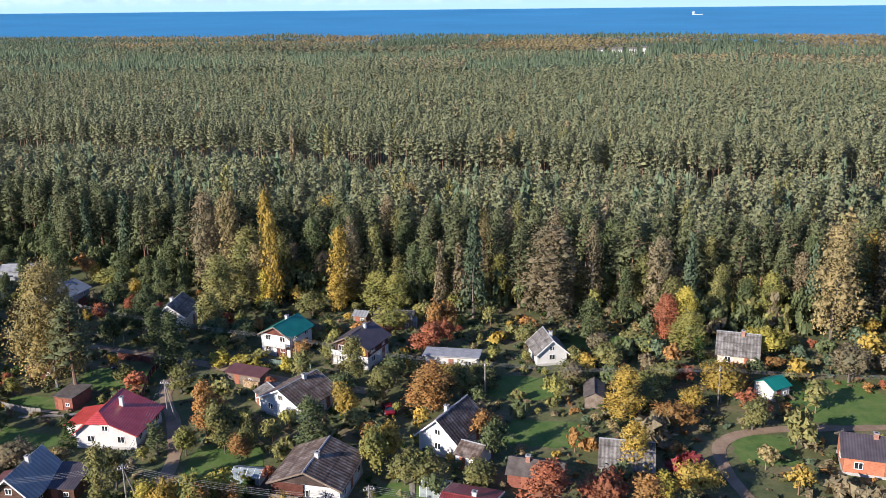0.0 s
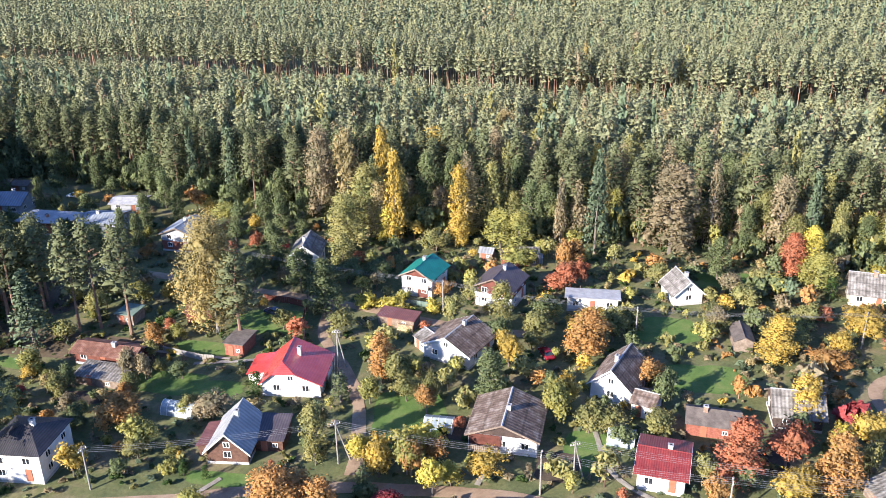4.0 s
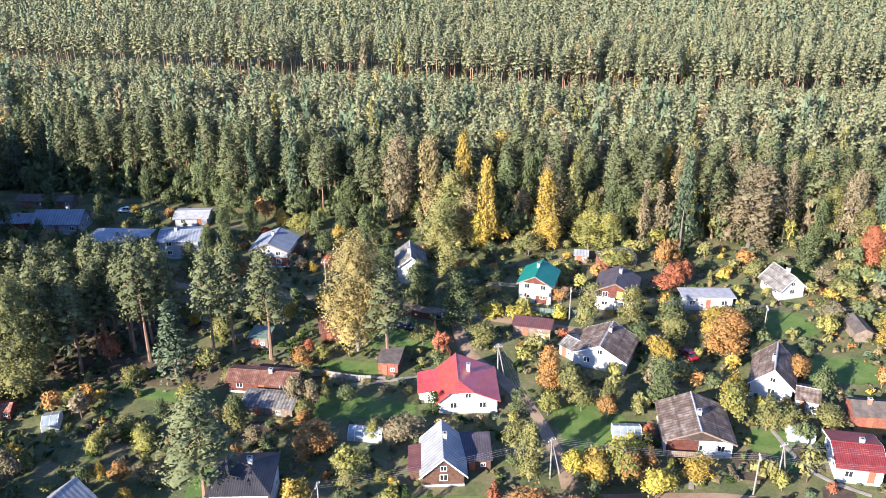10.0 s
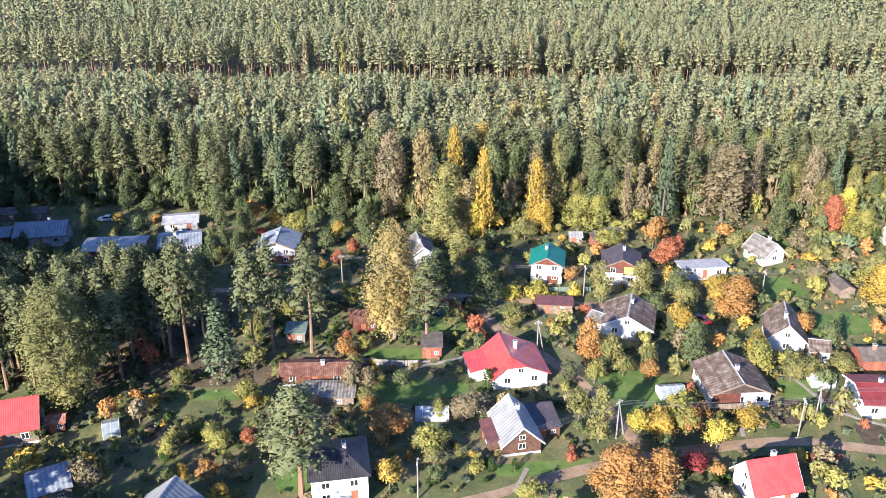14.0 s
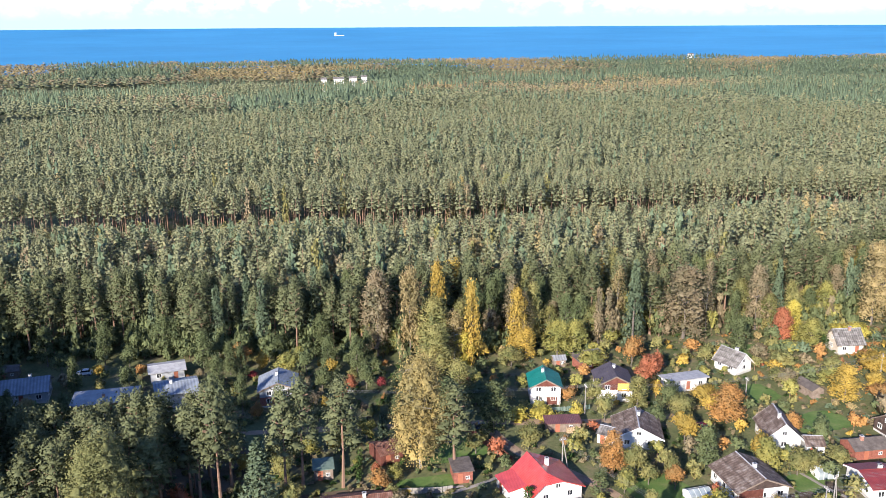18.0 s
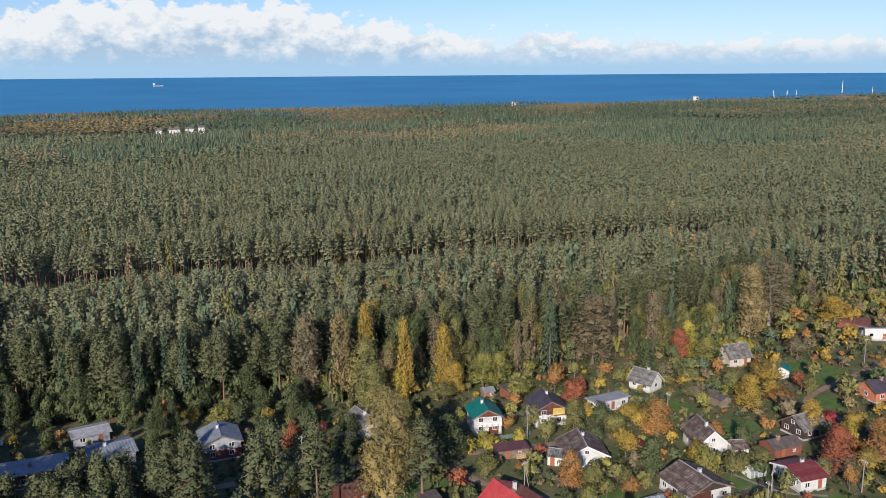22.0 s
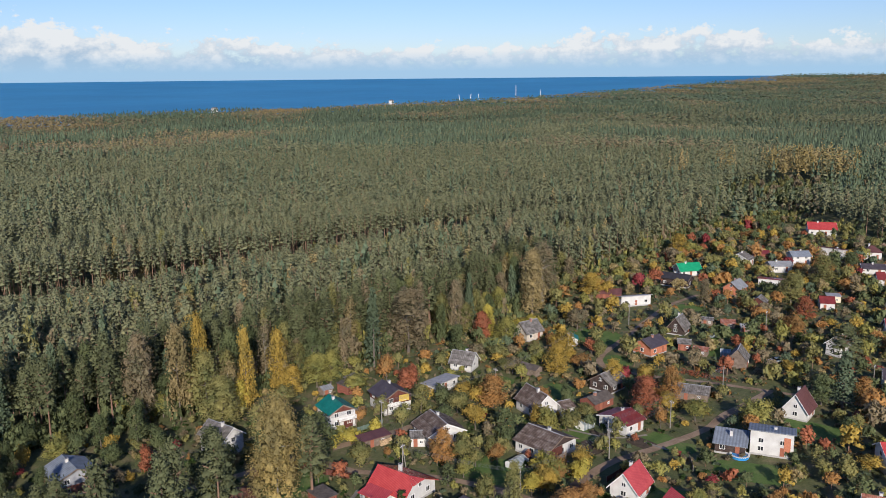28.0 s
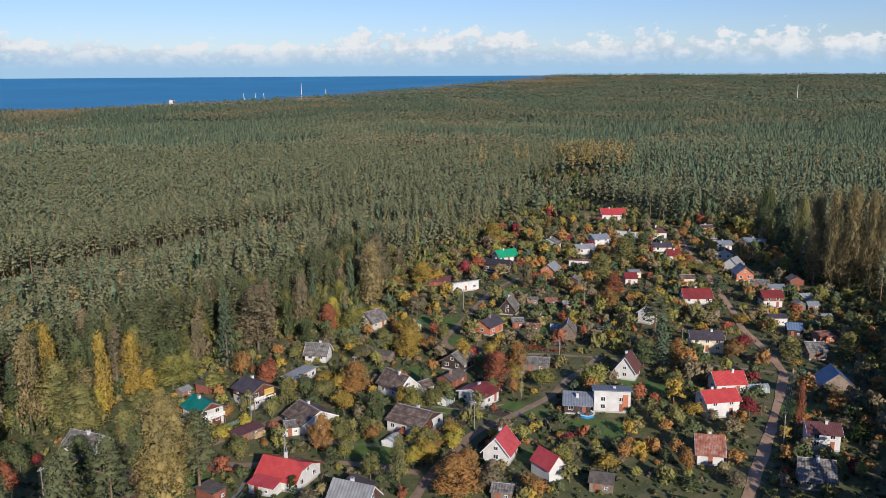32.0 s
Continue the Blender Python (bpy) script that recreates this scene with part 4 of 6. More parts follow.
def crown_quads(kind, seed, share=1.0, big=1.0):
    rng = np.random.default_rng(seed)
    n, per, size = LEAF[kind]
    if kind == "p":
        per, size = int(per * big), size * big ** -0.5
    else:
        n, per, size = int(n * big ** 0.4), int(per * big ** 0.6), size * big ** -0.5
    c, r = clumps(kind, max(4, int(n * share ** 0.5)), rng)
    q, soft = diamonds(c, r, max(3, int(per * share ** 0.5)), 1.0, rng)
    mid = q.mean(1, keepdims=True)
    k = STRETCH[kind]
    grow = size * share ** -0.4 * np.array([1, 1, 1 / k])
    q = mid + (q - mid) * grow
    face = np.cross(q[:, 1] - q[:, 0], q[:, 2] - q[:, 0])
    flip = (face * soft).sum(1) < 0
    q[flip] = q[flip][:, (0, 2, 1)]
    soft = corner_normals(soft)
    if kind in "pbthk" and share > 0.05:
        hq, hs = plates_shell(c, r, rng, {"p": 0.72, "k": 0.45}.get(kind, 0.6), k)
        q, soft = np.concatenate([q, hq]), np.concatenate([soft, hs])
    return q, soft


def limb(verts, faces, p, q, r0, r1, sides=6):
    p, q = Vector(p), Vector(q)
    d = (q - p).normalized()
    a = d.orthogonal().normalized()
    b = d.cross(a)
    k = len(verts)
    for o, r in ((p, r0), (q, r1)):
        verts.extend(o + (a * math.cos(2 * math.pi * i / sides) + b * math.sin(2 * math.pi * i / sides)) * r for i in range(sides))
    faces.extend((k + i, k + (i + 1) % sides, k + sides + (i + 1) % sides, k + sides + i) for i in range(sides))
    faces.append(tuple(k + sides + i for i in range(sides)))


def trunk_mesh(kind, seed):
    rng = random.Random(seed)
    tall, thick, limbs = TRUNK[kind]
    thick *= STRETCH[kind] ** 0.25
    verts, faces, k = [], [], STRETCH[kind]
    bend = [Vector((rng.uniform(-0.025, 0.025) * i, rng.uniform(-0.025, 0.025) * i, tall * i / 3 - (0.02 if i == 0 else 0))) for i in range(4)]
    for i in range(3):
        limb(verts, faces, bend[i], bend[i + 1], thick * (1 - 0.3 * i) * (1.25 if i == 0 else 1), thick * (0.72 - 0.27 * i))
    for i in range(limbs):
        z = rng.uniform(0.35, 0.85) if kind in "bkh" else rng.uniform(0.5, 0.92)
        a = rng.uniform(0, 2 * math.pi)
        p = Vector((0, 0, z * tall))
        limb(verts, faces, p, p + Vector((math.cos(a) * 0.27, math.sin(a) * 0.27, 0.16 if kind in "bh" else 0.05)), thick * 0.4, thick * 0.1, 4)
    me = bpy.data.meshes.new("trunk")
    me.from_pydata([tuple(v) for v in verts], [], faces)
    me.materials.append(M[BARK[kind]])
    me.update()
    return me


def crown_mesh(kind, seed, big, mat):
    q, soft = crown_quads(kind, seed, 1.0, big)
    return quads_mesh("crown", q, mat, soft)


TREE_MESHES = {}
COLOUR_WORDS = {"pine": "grey-green", "pine_near": "deep green", "spruce": "dark green", "green": "green", "olive": "olive-green", "ygreen": "yellow-green", "gold": "golden autumn", "yellow": "bright yellow",
                "orange": "orange autumn", "red": "red autumn", "crimson": "crimson", "brown": "brown fading", "tan": "tan autumn", "thuja": "green", "gold_birch": "pale golden", "gold_green": "yellowing green"}
TREE_WORDS = {"b": ("fruit_tree", "{} garden tree with a loose round crown", "tree"), "u": ("aspen_tree", "tall narrow aspen with {} leaves", "tree"),
              "k": ("birch_tree", "large birch with drooping {} foliage", "tree"), "s": ("spruce_tree", "pointed spruce with {} needles", "tree"),
              "p": ("pine_tree", "tall pine with bare orange trunk and {} crown", "tree"), "h": ("bush", "dense {} garden bush", "bush"),
              "t": ("deciduous_tree", "tall broadleaf tree with dense {} foliage", "tree"), "q": ("pine_tree", "tall pine with high {} crown", "tree"),
              "c": ("thuja", "slim upright {} thuja", "tree")}
TREES = []


def tree(x, y, height, width, kind, colour, group=""):
    if kind == "b" and height > 8.5:
        kind = "t"
    seed = len(TREES) % 3 if kind in "bp" else len(TREES) % 2
    TREES.append((x, y, width / 2))
    big = 1.0 if width < 7.6 else (1.25 if width < 9.0 else (1.6 if width < 10.5 else 2.2))
    key = (kind, colour, seed, big)
    if key not in TREE_MESHES:
        TREE_MESHES[key] = (trunk_mesh(kind, seed + ord(kind)), crown_mesh(kind, seed * 17 + ord(kind), big, M[colour]))
    trunk, crown = TREE_MESHES[key]
    name, words, category = TREE_WORDS[kind]
    turn = (len(TREES) * 137.5) % 360
    ob = empty(name, pose(x, y, 0, 0, 0, turn), words.format(COLOUR_WORDS[colour]), category, group or f"{category}s of the gardens")
    ob.scale = (width, width, height)
    for part_name, me in (("trunk", trunk), ("crown", crown)):
        shared(part_name, me, ob, Matrix())
    return ob


# garden and forest-edge trees that stand out
tree(-1.4, -8.2, 22.7, 6.0, "t", "gold")
tree(-5.9, 4.6, 25.3, 5.8, "t", "gold")
tree(13.1, -3.6, 18.2, 7.1, "t", "gold")
tree(-14.4, 2.3, 25.0, 8.5, "b", "tan")
tree(-21.8, 7.4, 23.5, 10.8, "b", "brown")
tree(-5.4, -6.5, 14.8, 6.9, "u", "tan")
tree(-12.3, -12.4, 13.9, 12.1, "b", "olive")
tree(27.1, -9.6, 9.5, 9.4, "b", "ygreen")
tree(36.8, -5.4, 16.7, 5.3, "s", "brown")
tree(44.5, -10.4, 24.6, 8.1, "s", "spruce")
tree(61.2, -9.6, 20.7, 16.5, "b", "brown")
tree(84.4, -11.0, 18.9, 8.6, "b", "brown")
tree(88.4, -20.9, 11.2, 7.7, "b", "yellow")
tree(84.4, -21.9, 9.3, 6.1, "b", "red")
tree(69.2, -23.1, 9.4, 6.7, "b", "green")
tree(-56.8, 12.3, 6.7, 6.3, "b", "orange")
tree(-45.9, 4.1, 6.2, 8.9, "b", "ygreen")
tree(8.3, -11.3, 6.2, 8.6, "b", "olive")
tree(14.5, -3.8, 5.5, 8.6, "b", "gold")
tree(37.5, -29.8, 7.0, 7.8, "b", "red")
tree(39.2, -19.3, 8.1, 7.0, "b", "orange")
tree(-29.4, -52.4, 23.5, 14.5, "k", "gold_birch")
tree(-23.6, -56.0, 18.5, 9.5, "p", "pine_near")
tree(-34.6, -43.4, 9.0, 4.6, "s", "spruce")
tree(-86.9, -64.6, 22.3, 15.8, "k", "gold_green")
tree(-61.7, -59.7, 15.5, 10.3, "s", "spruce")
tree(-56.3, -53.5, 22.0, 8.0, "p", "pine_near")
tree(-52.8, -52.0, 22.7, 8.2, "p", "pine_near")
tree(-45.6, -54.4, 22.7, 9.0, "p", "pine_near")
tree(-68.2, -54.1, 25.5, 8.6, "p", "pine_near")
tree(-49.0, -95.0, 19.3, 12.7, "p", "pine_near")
tree(-105.3, -4.2, 7.5, 5.8, "b", "tan")
tree(-39.2, -58.3, 5.4, 4.9, "b", "orange")
tree(-75.2, -54.4, 6.3, 5.1, "b", "red")
tree(-35.8, -94.8, 5.6, 4.7, "b", "gold")
tree(-34.2, -82.6, 6.0, 8.4, "b", "orange")
tree(-28.6, -89.6, 6.4, 6.7, "b", "ygreen")
tree(-20.9, -80.4, 5.4, 7.5, "b", "brown")
tree(-2.9, -84.6, 7.5, 6.3, "b", "olive")
tree(7.9, -71.2, 8.2, 6.9, "b", "olive")
tree(4.8, -66.3, 7.1, 6.4, "b", "orange")
tree(3.5, -74.5, 5.8, 5.1, "b", "ygreen")
tree(-2.6, -40.3, 4.0, 6.3, "h", "yellow")
tree(2.1, -41.1, 4.2, 6.8, "h", "yellow")
tree(10.7, -42.1, 3.7, 4.6, "h", "yellow")
tree(12.2, -35.3, 4.1, 5.5, "b", "orange")
tree(23.4, -35.0, 6.6, 5.1, "b", "olive")
tree(-5.9, -52.4, 6.1, 7.4, "b", "olive")
tree(1.5, -54.1, 2.3, 2.7, "b", "orange")
tree(-68.0, -79.1, 4.9, 4.4, "b", "olive")
tree(-66.1, -76.4, 3.3, 4.9, "b", "olive")
tree(-60.9, -73.3, 4.2, 4.0, "b", "green")
tree(-44.4, -80.7, 4.9, 4.7, "b", "brown")
tree(-36.3, -69.8, 5.8, 4.0, "b", "brown")
tree(-24.2, -89.2, 1.6, 3.7, "h", "ygreen")
tree(-22.4, -94.3, 3.5, 3.5, "h", "ygreen")
tree(-7.4, -94.4, 3.0, 3.1, "h", "red")
tree(-3.5, -104.9, 9.6, 11.0, "b", "orange")
tree(2.4, -105.2, 8.6, 6.9, "b", "orange")
tree(10.1, -100.2, 4.0, 5.5, "b", "crimson")
tree(4.9, -91.0, 5.9, 5.6, "b", "yellow")
tree(8.0, -93.0, 7.7, 6.5, "b", "gold")
tree(12.5, -92.3, 7.1, 5.7, "b", "orange")
tree(15.9, -96.4, 6.4, 5.6, "b", "yellow")
tree(25.9, -61.4, 8.0, 6.8, "b", "gold")
tree(23.3, -53.1, 5.8, 7.1, "b", "green")
tree(31.0, -52.0, 7.1, 8.4, "b", "olive")
tree(23.0, -72.2, 9.5, 6.4, "b", "green")
tree(34.7, -74.1, 7.3, 6.6, "b", "gold")
tree(38.5, -80.3, 5.8, 6.5, "b", "olive")
tree(49.1, -66.4, 5.6, 7.1, "b", "orange")
tree(49.3, -79.4, 4.1, 6.8, "b", "olive")
tree(41.1, -46.2, 4.7, 7.6, "b", "gold")
tree(39.7, -57.0, 8.9, 9.6, "b", "orange")
tree(48.2, -47.4, 5.3, 7.7, "b", "olive")
tree(-79.9, -88.2, 6.1, 5.7, "b", "brown")
tree(-65.4, -78.1, 2.2, 2.9, "c", "thuja")
tree(-16.8, -95.2, 2.4, 1.4, "c", "thuja")
tree(-20.2, -94.6, 2.8, 1.6, "c", "thuja")
tree(-15.7, -73.2, 4.7, 2.6, "c", "thuja")
tree(-30.2, -69.0, 4.1, 5.1, "b", "green")
tree(-34.2, -68.3, 3.5, 4.1, "b", "olive")
tree(-62.7, -78.5, 3.3, 4.9, "b", "ygreen")
tree(-39.3, -69.3, 7.0, 5.0, "b", "brown")
tree(-17.1, -50.9, 5.0, 5.6, "b", "olive")
tree(-42.5, -35.9, 5.9, 4.8, "b", "green")
tree(-67.8, -21.0, 9.0, 6.5, "b", "green")
tree(-27.5, -29.2, 7.5, 6.2, "b", "green")
tree(-15.6, -33.9, 8.7, 5.4, "s", "spruce")
tree(-8.5, -29.6, 6.2, 8.8, "b", "green")
tree(-2.4, -27.8, 5.6, 7.6, "b", "green")
tree(24.2, -45.3, 8.8, 6.4, "b", "olive")
tree(33.5, -77.8, 8.5, 6.6, "b", "ygreen")
tree(30.0, -55.2, 4.8, 5.6, "b", "olive")
tree(38.6, -52.6, 6.8, 6.2, "b", "gold")
tree(40.5, -56.7, 7.8, 7.1, "b", "orange")
tree(44.8, -51.2, 6.9, 6.3, "b", "olive")
tree(41.1, -80.4, 5.6, 7.0, "b", "olive")
tree(48.8, -80.0, 4.0, 5.0, "b", "olive")
tree(49.6, -65.9, 5.3, 5.8, "b", "orange")
tree(50.8, -72.7, 8.1, 5.5, "b", "green")
tree(70.5, -29.1, 5.0, 7.2, "b", "brown")
tree(64.3, -46.8, 5.7, 6.5, "b", "brown")
tree(71.3, -37.0, 6.0, 8.1, "b", "olive")
tree(72.2, -57.0, 8.7, 9.3, "b", "gold")
tree(76.1, -52.8, 5.0, 8.6, "b", "olive")
tree(79.8, -60.5, 5.4, 8.3, "b", "orange")
tree(83.4, -54.4, 5.5, 6.4, "b", "gold")
tree(81.3, -43.7, 5.2, 6.8, "b", "olive")
tree(66.0, -86.7, 8.0, 8.6, "b", "red")
tree(71.0, -92.7, 9.9, 7.5, "b", "orange")
tree(74.4, -83.5, 5.3, 5.4, "b", "yellow")
tree(76.7, -88.7, 7.4, 4.4, "b", "olive")
tree(80.9, -90.9, 5.0, 5.2, "b", "ygreen")
tree(65.1, -94.3, 5.4, 8.2, "b", "gold")
tree(58.6, -92.9, 5.9, 4.6, "b", "green")
tree(53.9, -91.4, 5.6, 4.9, "b", "olive")
tree(53.8, -97.4, 6.3, 4.7, "b", "orange")
tree(56.0, -27.0, 6.3, 6.0, "b", "olive")
tree(35.5, -30.7, 4.8, 7.0, "b", "red")
tree(40.2, -29.1, 6.9, 4.7, "b", "red")
tree(32.3, -46.1, 7.3, 7.5, "b", "green")
tree(27.5, -19.3, 5.3, 9.9, "b", "ygreen")
tree(37.1, -22.0, 8.5, 5.6, "b", "orange")
tree(101.9, -25.0, 5.0, 7.7, "b", "yellow")
tree(106.9, -24.7, 4.3, 6.5, "b", "yellow")
tree(102.5, -35.5, 3.0, 4.9, "b", "orange")
tree(89.2, -32.3, 5.5, 2.7, "c", "thuja")
tree(92.5, -59.8, 6.4, 6.4, "b", "olive")
tree(4.6, -68.4, 9.6, 5.7, "b", "orange")
tree(9.4, -73.4, 5.2, 5.6, "b", "olive")
tree(13.4, -74.9, 7.2, 4.6, "b", "olive")
tree(-1.7, -90.9, 10.5, 5.1, "b", "olive")
tree(-1.3, -74.1, 5.3, 3.8, "c", "green")
tree(7.7, -91.7, 5.3, 5.8, "b", "gold")
tree(11.9, -92.1, 7.6, 6.6, "b", "ygreen")
tree(15.6, -89.8, 5.7, 5.0, "b", "orange")
tree(18.3, -94.3, 4.7, 4.8, "b", "yellow")
tree(-1.2, -103.3, 8.1, 8.6, "b", "orange")
tree(-16.5, -102.0, 4.2, 5.0, "b", "ygreen")
tree(11.0, -100.2, 3.7, 4.7, "b", "crimson")
tree(-36.2, -95.8, 5.8, 5.5, "b", "gold")
tree(-28.6, -91.2, 4.9, 5.5, "b", "olive")
tree(-34.8, -84.2, 6.1, 7.7, "b", "orange")
tree(-29.5, -88.4, 5.0, 5.6, "b", "olive")
tree(-22.2, -80.3, 3.1, 5.7, "b", "brown")
tree(18.0, -36.9, 6.2, 5.7, "b", "olive")
tree(15.1, -47.0, 7.1, 5.4, "b", "olive")
tree(6.7, -98.1, 5.5, 4.8, "h", "green")
tree(137.1, -12.0, 23.6, 13.3, "u", "brown")
tree(118.1, -19.7, 24.4, 12.5, "b", "tan")
tree(87.8, -28.5, 8.7, 9.5, "b", "ygreen")
tree(84.7, -21.2, 9.7, 7.6, "b", "red")
tree(156.4, -22.7, 9.4, 11.5, "b", "gold")
tree(158.7, -28.0, 8.2, 6.9, "b", "gold")
tree(166.7, -9.2, 6.0, 5.8, "b", "red")
tree(114.5, -39.9, 8.2, 10.1, "b", "brown")
tree(243.8, -21.3, 11.4, 11.3, "b", "gold")
tree(168.7, -63.4, 10.4, 5.9, "b", "brown")
tree(102.8, -30.2, 7.0, 9.9, "b", "yellow")
tree(169.3, -98.7, 8.9, 8.9, "b", "red")
tree(148.7, -101.2, 8.4, 10.5, "b", "orange")
tree(116.6, -96.1, 5.8, 5.7, "b", "gold")
tree(110.2, -111.7, 5.5, 7.4, "b", "gold")
tree(58.3, -91.1, 10.5, 9.4, "b", "red")
tree(79.6, -81.6, 7.0, 8.6, "b", "gold")
tree(63.2, -102.5, 6.4, 7.9, "b", "ygreen")
tree(68.7, -115.3, 8.0, 9.5, "b", "ygreen")
tree(27.5, -132.9, 5.3, 5.3, "b", "orange")
tree(20.6, -130.6, 5.2, 6.4, "b", "gold")
tree(27.3, -146.4, 6.5, 5.2, "b", "orange")
tree(23.7, -157.1, 3.7, 6.4, "b", "brown")
tree(59.5, -143.5, 4.5, 7.5, "b", "gold")
tree(65.1, -156.5, 6.0, 6.1, "b", "crimson")
tree(108.3, -148.8, 7.0, 9.0, "b", "orange")
tree(120.5, -150.2, 5.4, 7.5, "b", "crimson")
tree(96.5, -133.9, 8.6, 6.9, "b", "orange")
tree(94.6, -129.3, 15.5, 10.3, "s", "spruce")
tree(121.4, -123.1, 15.1, 11.4, "p", "pine_near")
tree(92.6, -124.7, 8.6, 8.6, "b", "green")
tree(77.2, -135.2, 4.8, 6.5, "b", "green")
tree(142.2, -104.7, 4.1, 3.7, "c", "thuja")
tree(155.9, -137.0, 6.1, 8.4, "b", "olive")
tree(133.6, -135.9, 3.8, 5.9, "b", "gold")
tree(148.9, -147.1, 3.9, 8.2, "b", "gold")
tree(225.2, -120.0, 4.9, 12.8, "b", "ygreen")
tree(217.2, -128.1, 6.0, 10.0, "b", "olive")
tree(189.6, -135.5, 6.7, 8.4, "s", "spruce")
tree(236.1, -117.3, 5.1, 6.9, "b", "red")
tree(295.8, -106.3, 7.3, 7.3, "b", "orange")
tree(326.2, -117.0, 9.2, 6.4, "u", "tan")
tree(115.0, -164.3, 6.1, 9.2, "b", "olive")
tree(121.6, -179.9, 8.8, 9.4, "b", "olive")
tree(66.7, -177.8, 3.6, 4.6, "b", "brown")
tree(62.7, -168.4, 11.6, 3.0, "b", "red")
tree(58.0, -181.8, 5.5, 6.0, "c", "thuja")
tree(89.7, -174.9, 3.1, 6.7, "b", "brown")
tree(71.6, -75.7, 8.6, 6.7, "b", "gold")
tree(93.2, -57.0, 5.7, 7.4, "b", "red")
tree(89.6, -48.5, 7.6, 11.1, "b", "gold")
tree(77.1, -48.7, 5.5, 8.9, "b", "ygreen")
tree(64.3, -45.7, 5.2, 8.6, "b", "olive")
tree(23.1, -92.5, 5.6, 6.8, "b", "gold")
tree(14.4, -87.7, 6.2, 7.9, "b", "yellow")
tree(13.0, -76.7, 5.5, 5.4, "b", "orange")
tree(4.7, -119.0, 4.9, 7.2, "b", "orange")
tree(3.3, -109.7, 5.0, 7.3, "b", "brown")
tree(22.5, -121.4, 4.0, 5.2, "b", "brown")
tree(19.4, -120.9, 6.6, 5.1, "b", "ygreen")
tree(20.0, -148.5, 2.5, 5.1, "c", "green")
tree(244.7, -75.5, 5.4, 8.2, "b", "orange")
tree(245.9, -61.3, 4.0, 8.3, "b", "gold")
tree(309.0, -31.3, 4.7, 9.7, "b", "orange")
tree(224.7, -90.5, 12.8, 12.9, "b", "olive")
tree(266.0, -91.6, 8.4, 11.4, "b", "green")
tree(189.6, -88.5, 11.8, 11.8, "b", "olive")
tree(268.9, -23.1, 1.4, 6.0, "b", "red")
tree(215.8, -169.6, 37.4, 9.9, "k", "tan")
tree(208.7, -175.8, 39.8, 10.2, "k", "tan")
tree(205.7, -182.2, 41.6, 11.0, "k", "tan")
tree(203.2, -189.0, 40.2, 10.5, "k", "tan")
tree(200.9, -194.0, 39.7, 9.5, "k", "tan")
tree(255.9, -163.9, 30.6, 8.2, "k", "olive")
tree(304.3, -145.7, 28.8, 11.0, "b", "green")
tree(285.9, -155.8, 28.8, 10.5, "s", "spruce")
tree(-17.7, -34.5, 10.1, 7.1, "b", "green")
tree(-10.3, -44.6, 12.0, 8.9, "b", "green")
tree(-25.0, -24.6, 8.6, 7.6, "b", "green")
tree(-27.7, -33.5, 8.3, 6.1, "b", "green")
tree(-10.6, -24.0, 9.2, 7.4, "b", "olive")
tree(22.7, 51.6, 17.6, 11.4, "b", "tan")
tree(5.2, 22.5, 19.8, 10.1, "u", "gold")
tree(-8.9, -1.1, 17.3, 12.2, "b", "olive")
tree(-13.3, 9.0, 10.2, 14.1, "b", "green")
tree(-3.4, -7.4, 9.5, 7.5, "b", "yellow")
tree(13.6, -8.6, 9.0, 7.0, "b", "gold")
tree(15.5, -1.4, 15.8, 8.1, "u", "tan")
tree(23.0, -8.4, 9.7, 9.8, "b", "ygreen")
tree(40.8, -3.5, 15.5, 6.3, "s", "brown")
tree(45.3, 135.5, 20.5, 5.5, "u", "tan")
tree(51.0, 138.0, 22.0, 5.0, "u", "gold_birch")
tree(60.2, 133.0, 21.0, 5.8, "u", "tan")
tree(70.5, 135.3, 22.5, 6.4, "u", "gold_green")
tree(112.0, 128.0, 19.0, 5.0, "u", "tan")
tree(-82.8, 190.0, 18.0, 5.5, "u", "tan")
tree(-99.0, 186.0, 17.0, 5.0, "u", "gold_birch")

# ---- woods ----
EDGE_X = (-2500, -400, -128, -93, -63, -37, -2, 18, 39, 52, 69, 83, 100, 112, 152, 171, 215, 258, 314, 376)
EDGE_Y = (300, 110, 40, 34, 21, 12, -1, 1, -4, -3, -6, -14, -17, -14, -7, -10, -8, -6, -10, -34)
EAST = [(376, -34), (346, -72), (334, -106), (345, -124), (312, -155), (226, -166), (217, -182), (190, -192), (235, -260), (420, -330), (5200, -1400), (5200, -34)]
GROVE = [(-99, -60), (-78, -60), (-70, -52), (-63, -50), (-64, -40), (-76, -36), (-112, -33), (-124, -28), (-140, -16), (-200, 0), (-200, -75), (-112, -64)]
CLEARING = [(372, 14), (420, 34), (470, 30), (512, 8), (514, -28), (560, -42), (560, -58), (470, -60), (430, -48), (384, -36), (366, -20)]
RIDE_X = (-1500, -171, -100, -31, 33, 98, 178, 222, 319, 380)
RIDE_Y = (600, 181, 161, 146, 124, 112, 102, 88, 50, 5)


def inside(px, py, poly):
    px, py = np.asarray(px, float), np.asarray(py, float)
    hit = np.zeros(px.shape, bool)
    for (x0, y0), (x1, y1) in zip(poly, poly[1:] + poly[:1]):
        if y0 == y1:
            continue
        cross = ((y0 > py) != (y1 > py)) & (px < (x1 - x0) * (py - y0) / (y1 - y0) + x0)
        hit ^= cross
    return hit


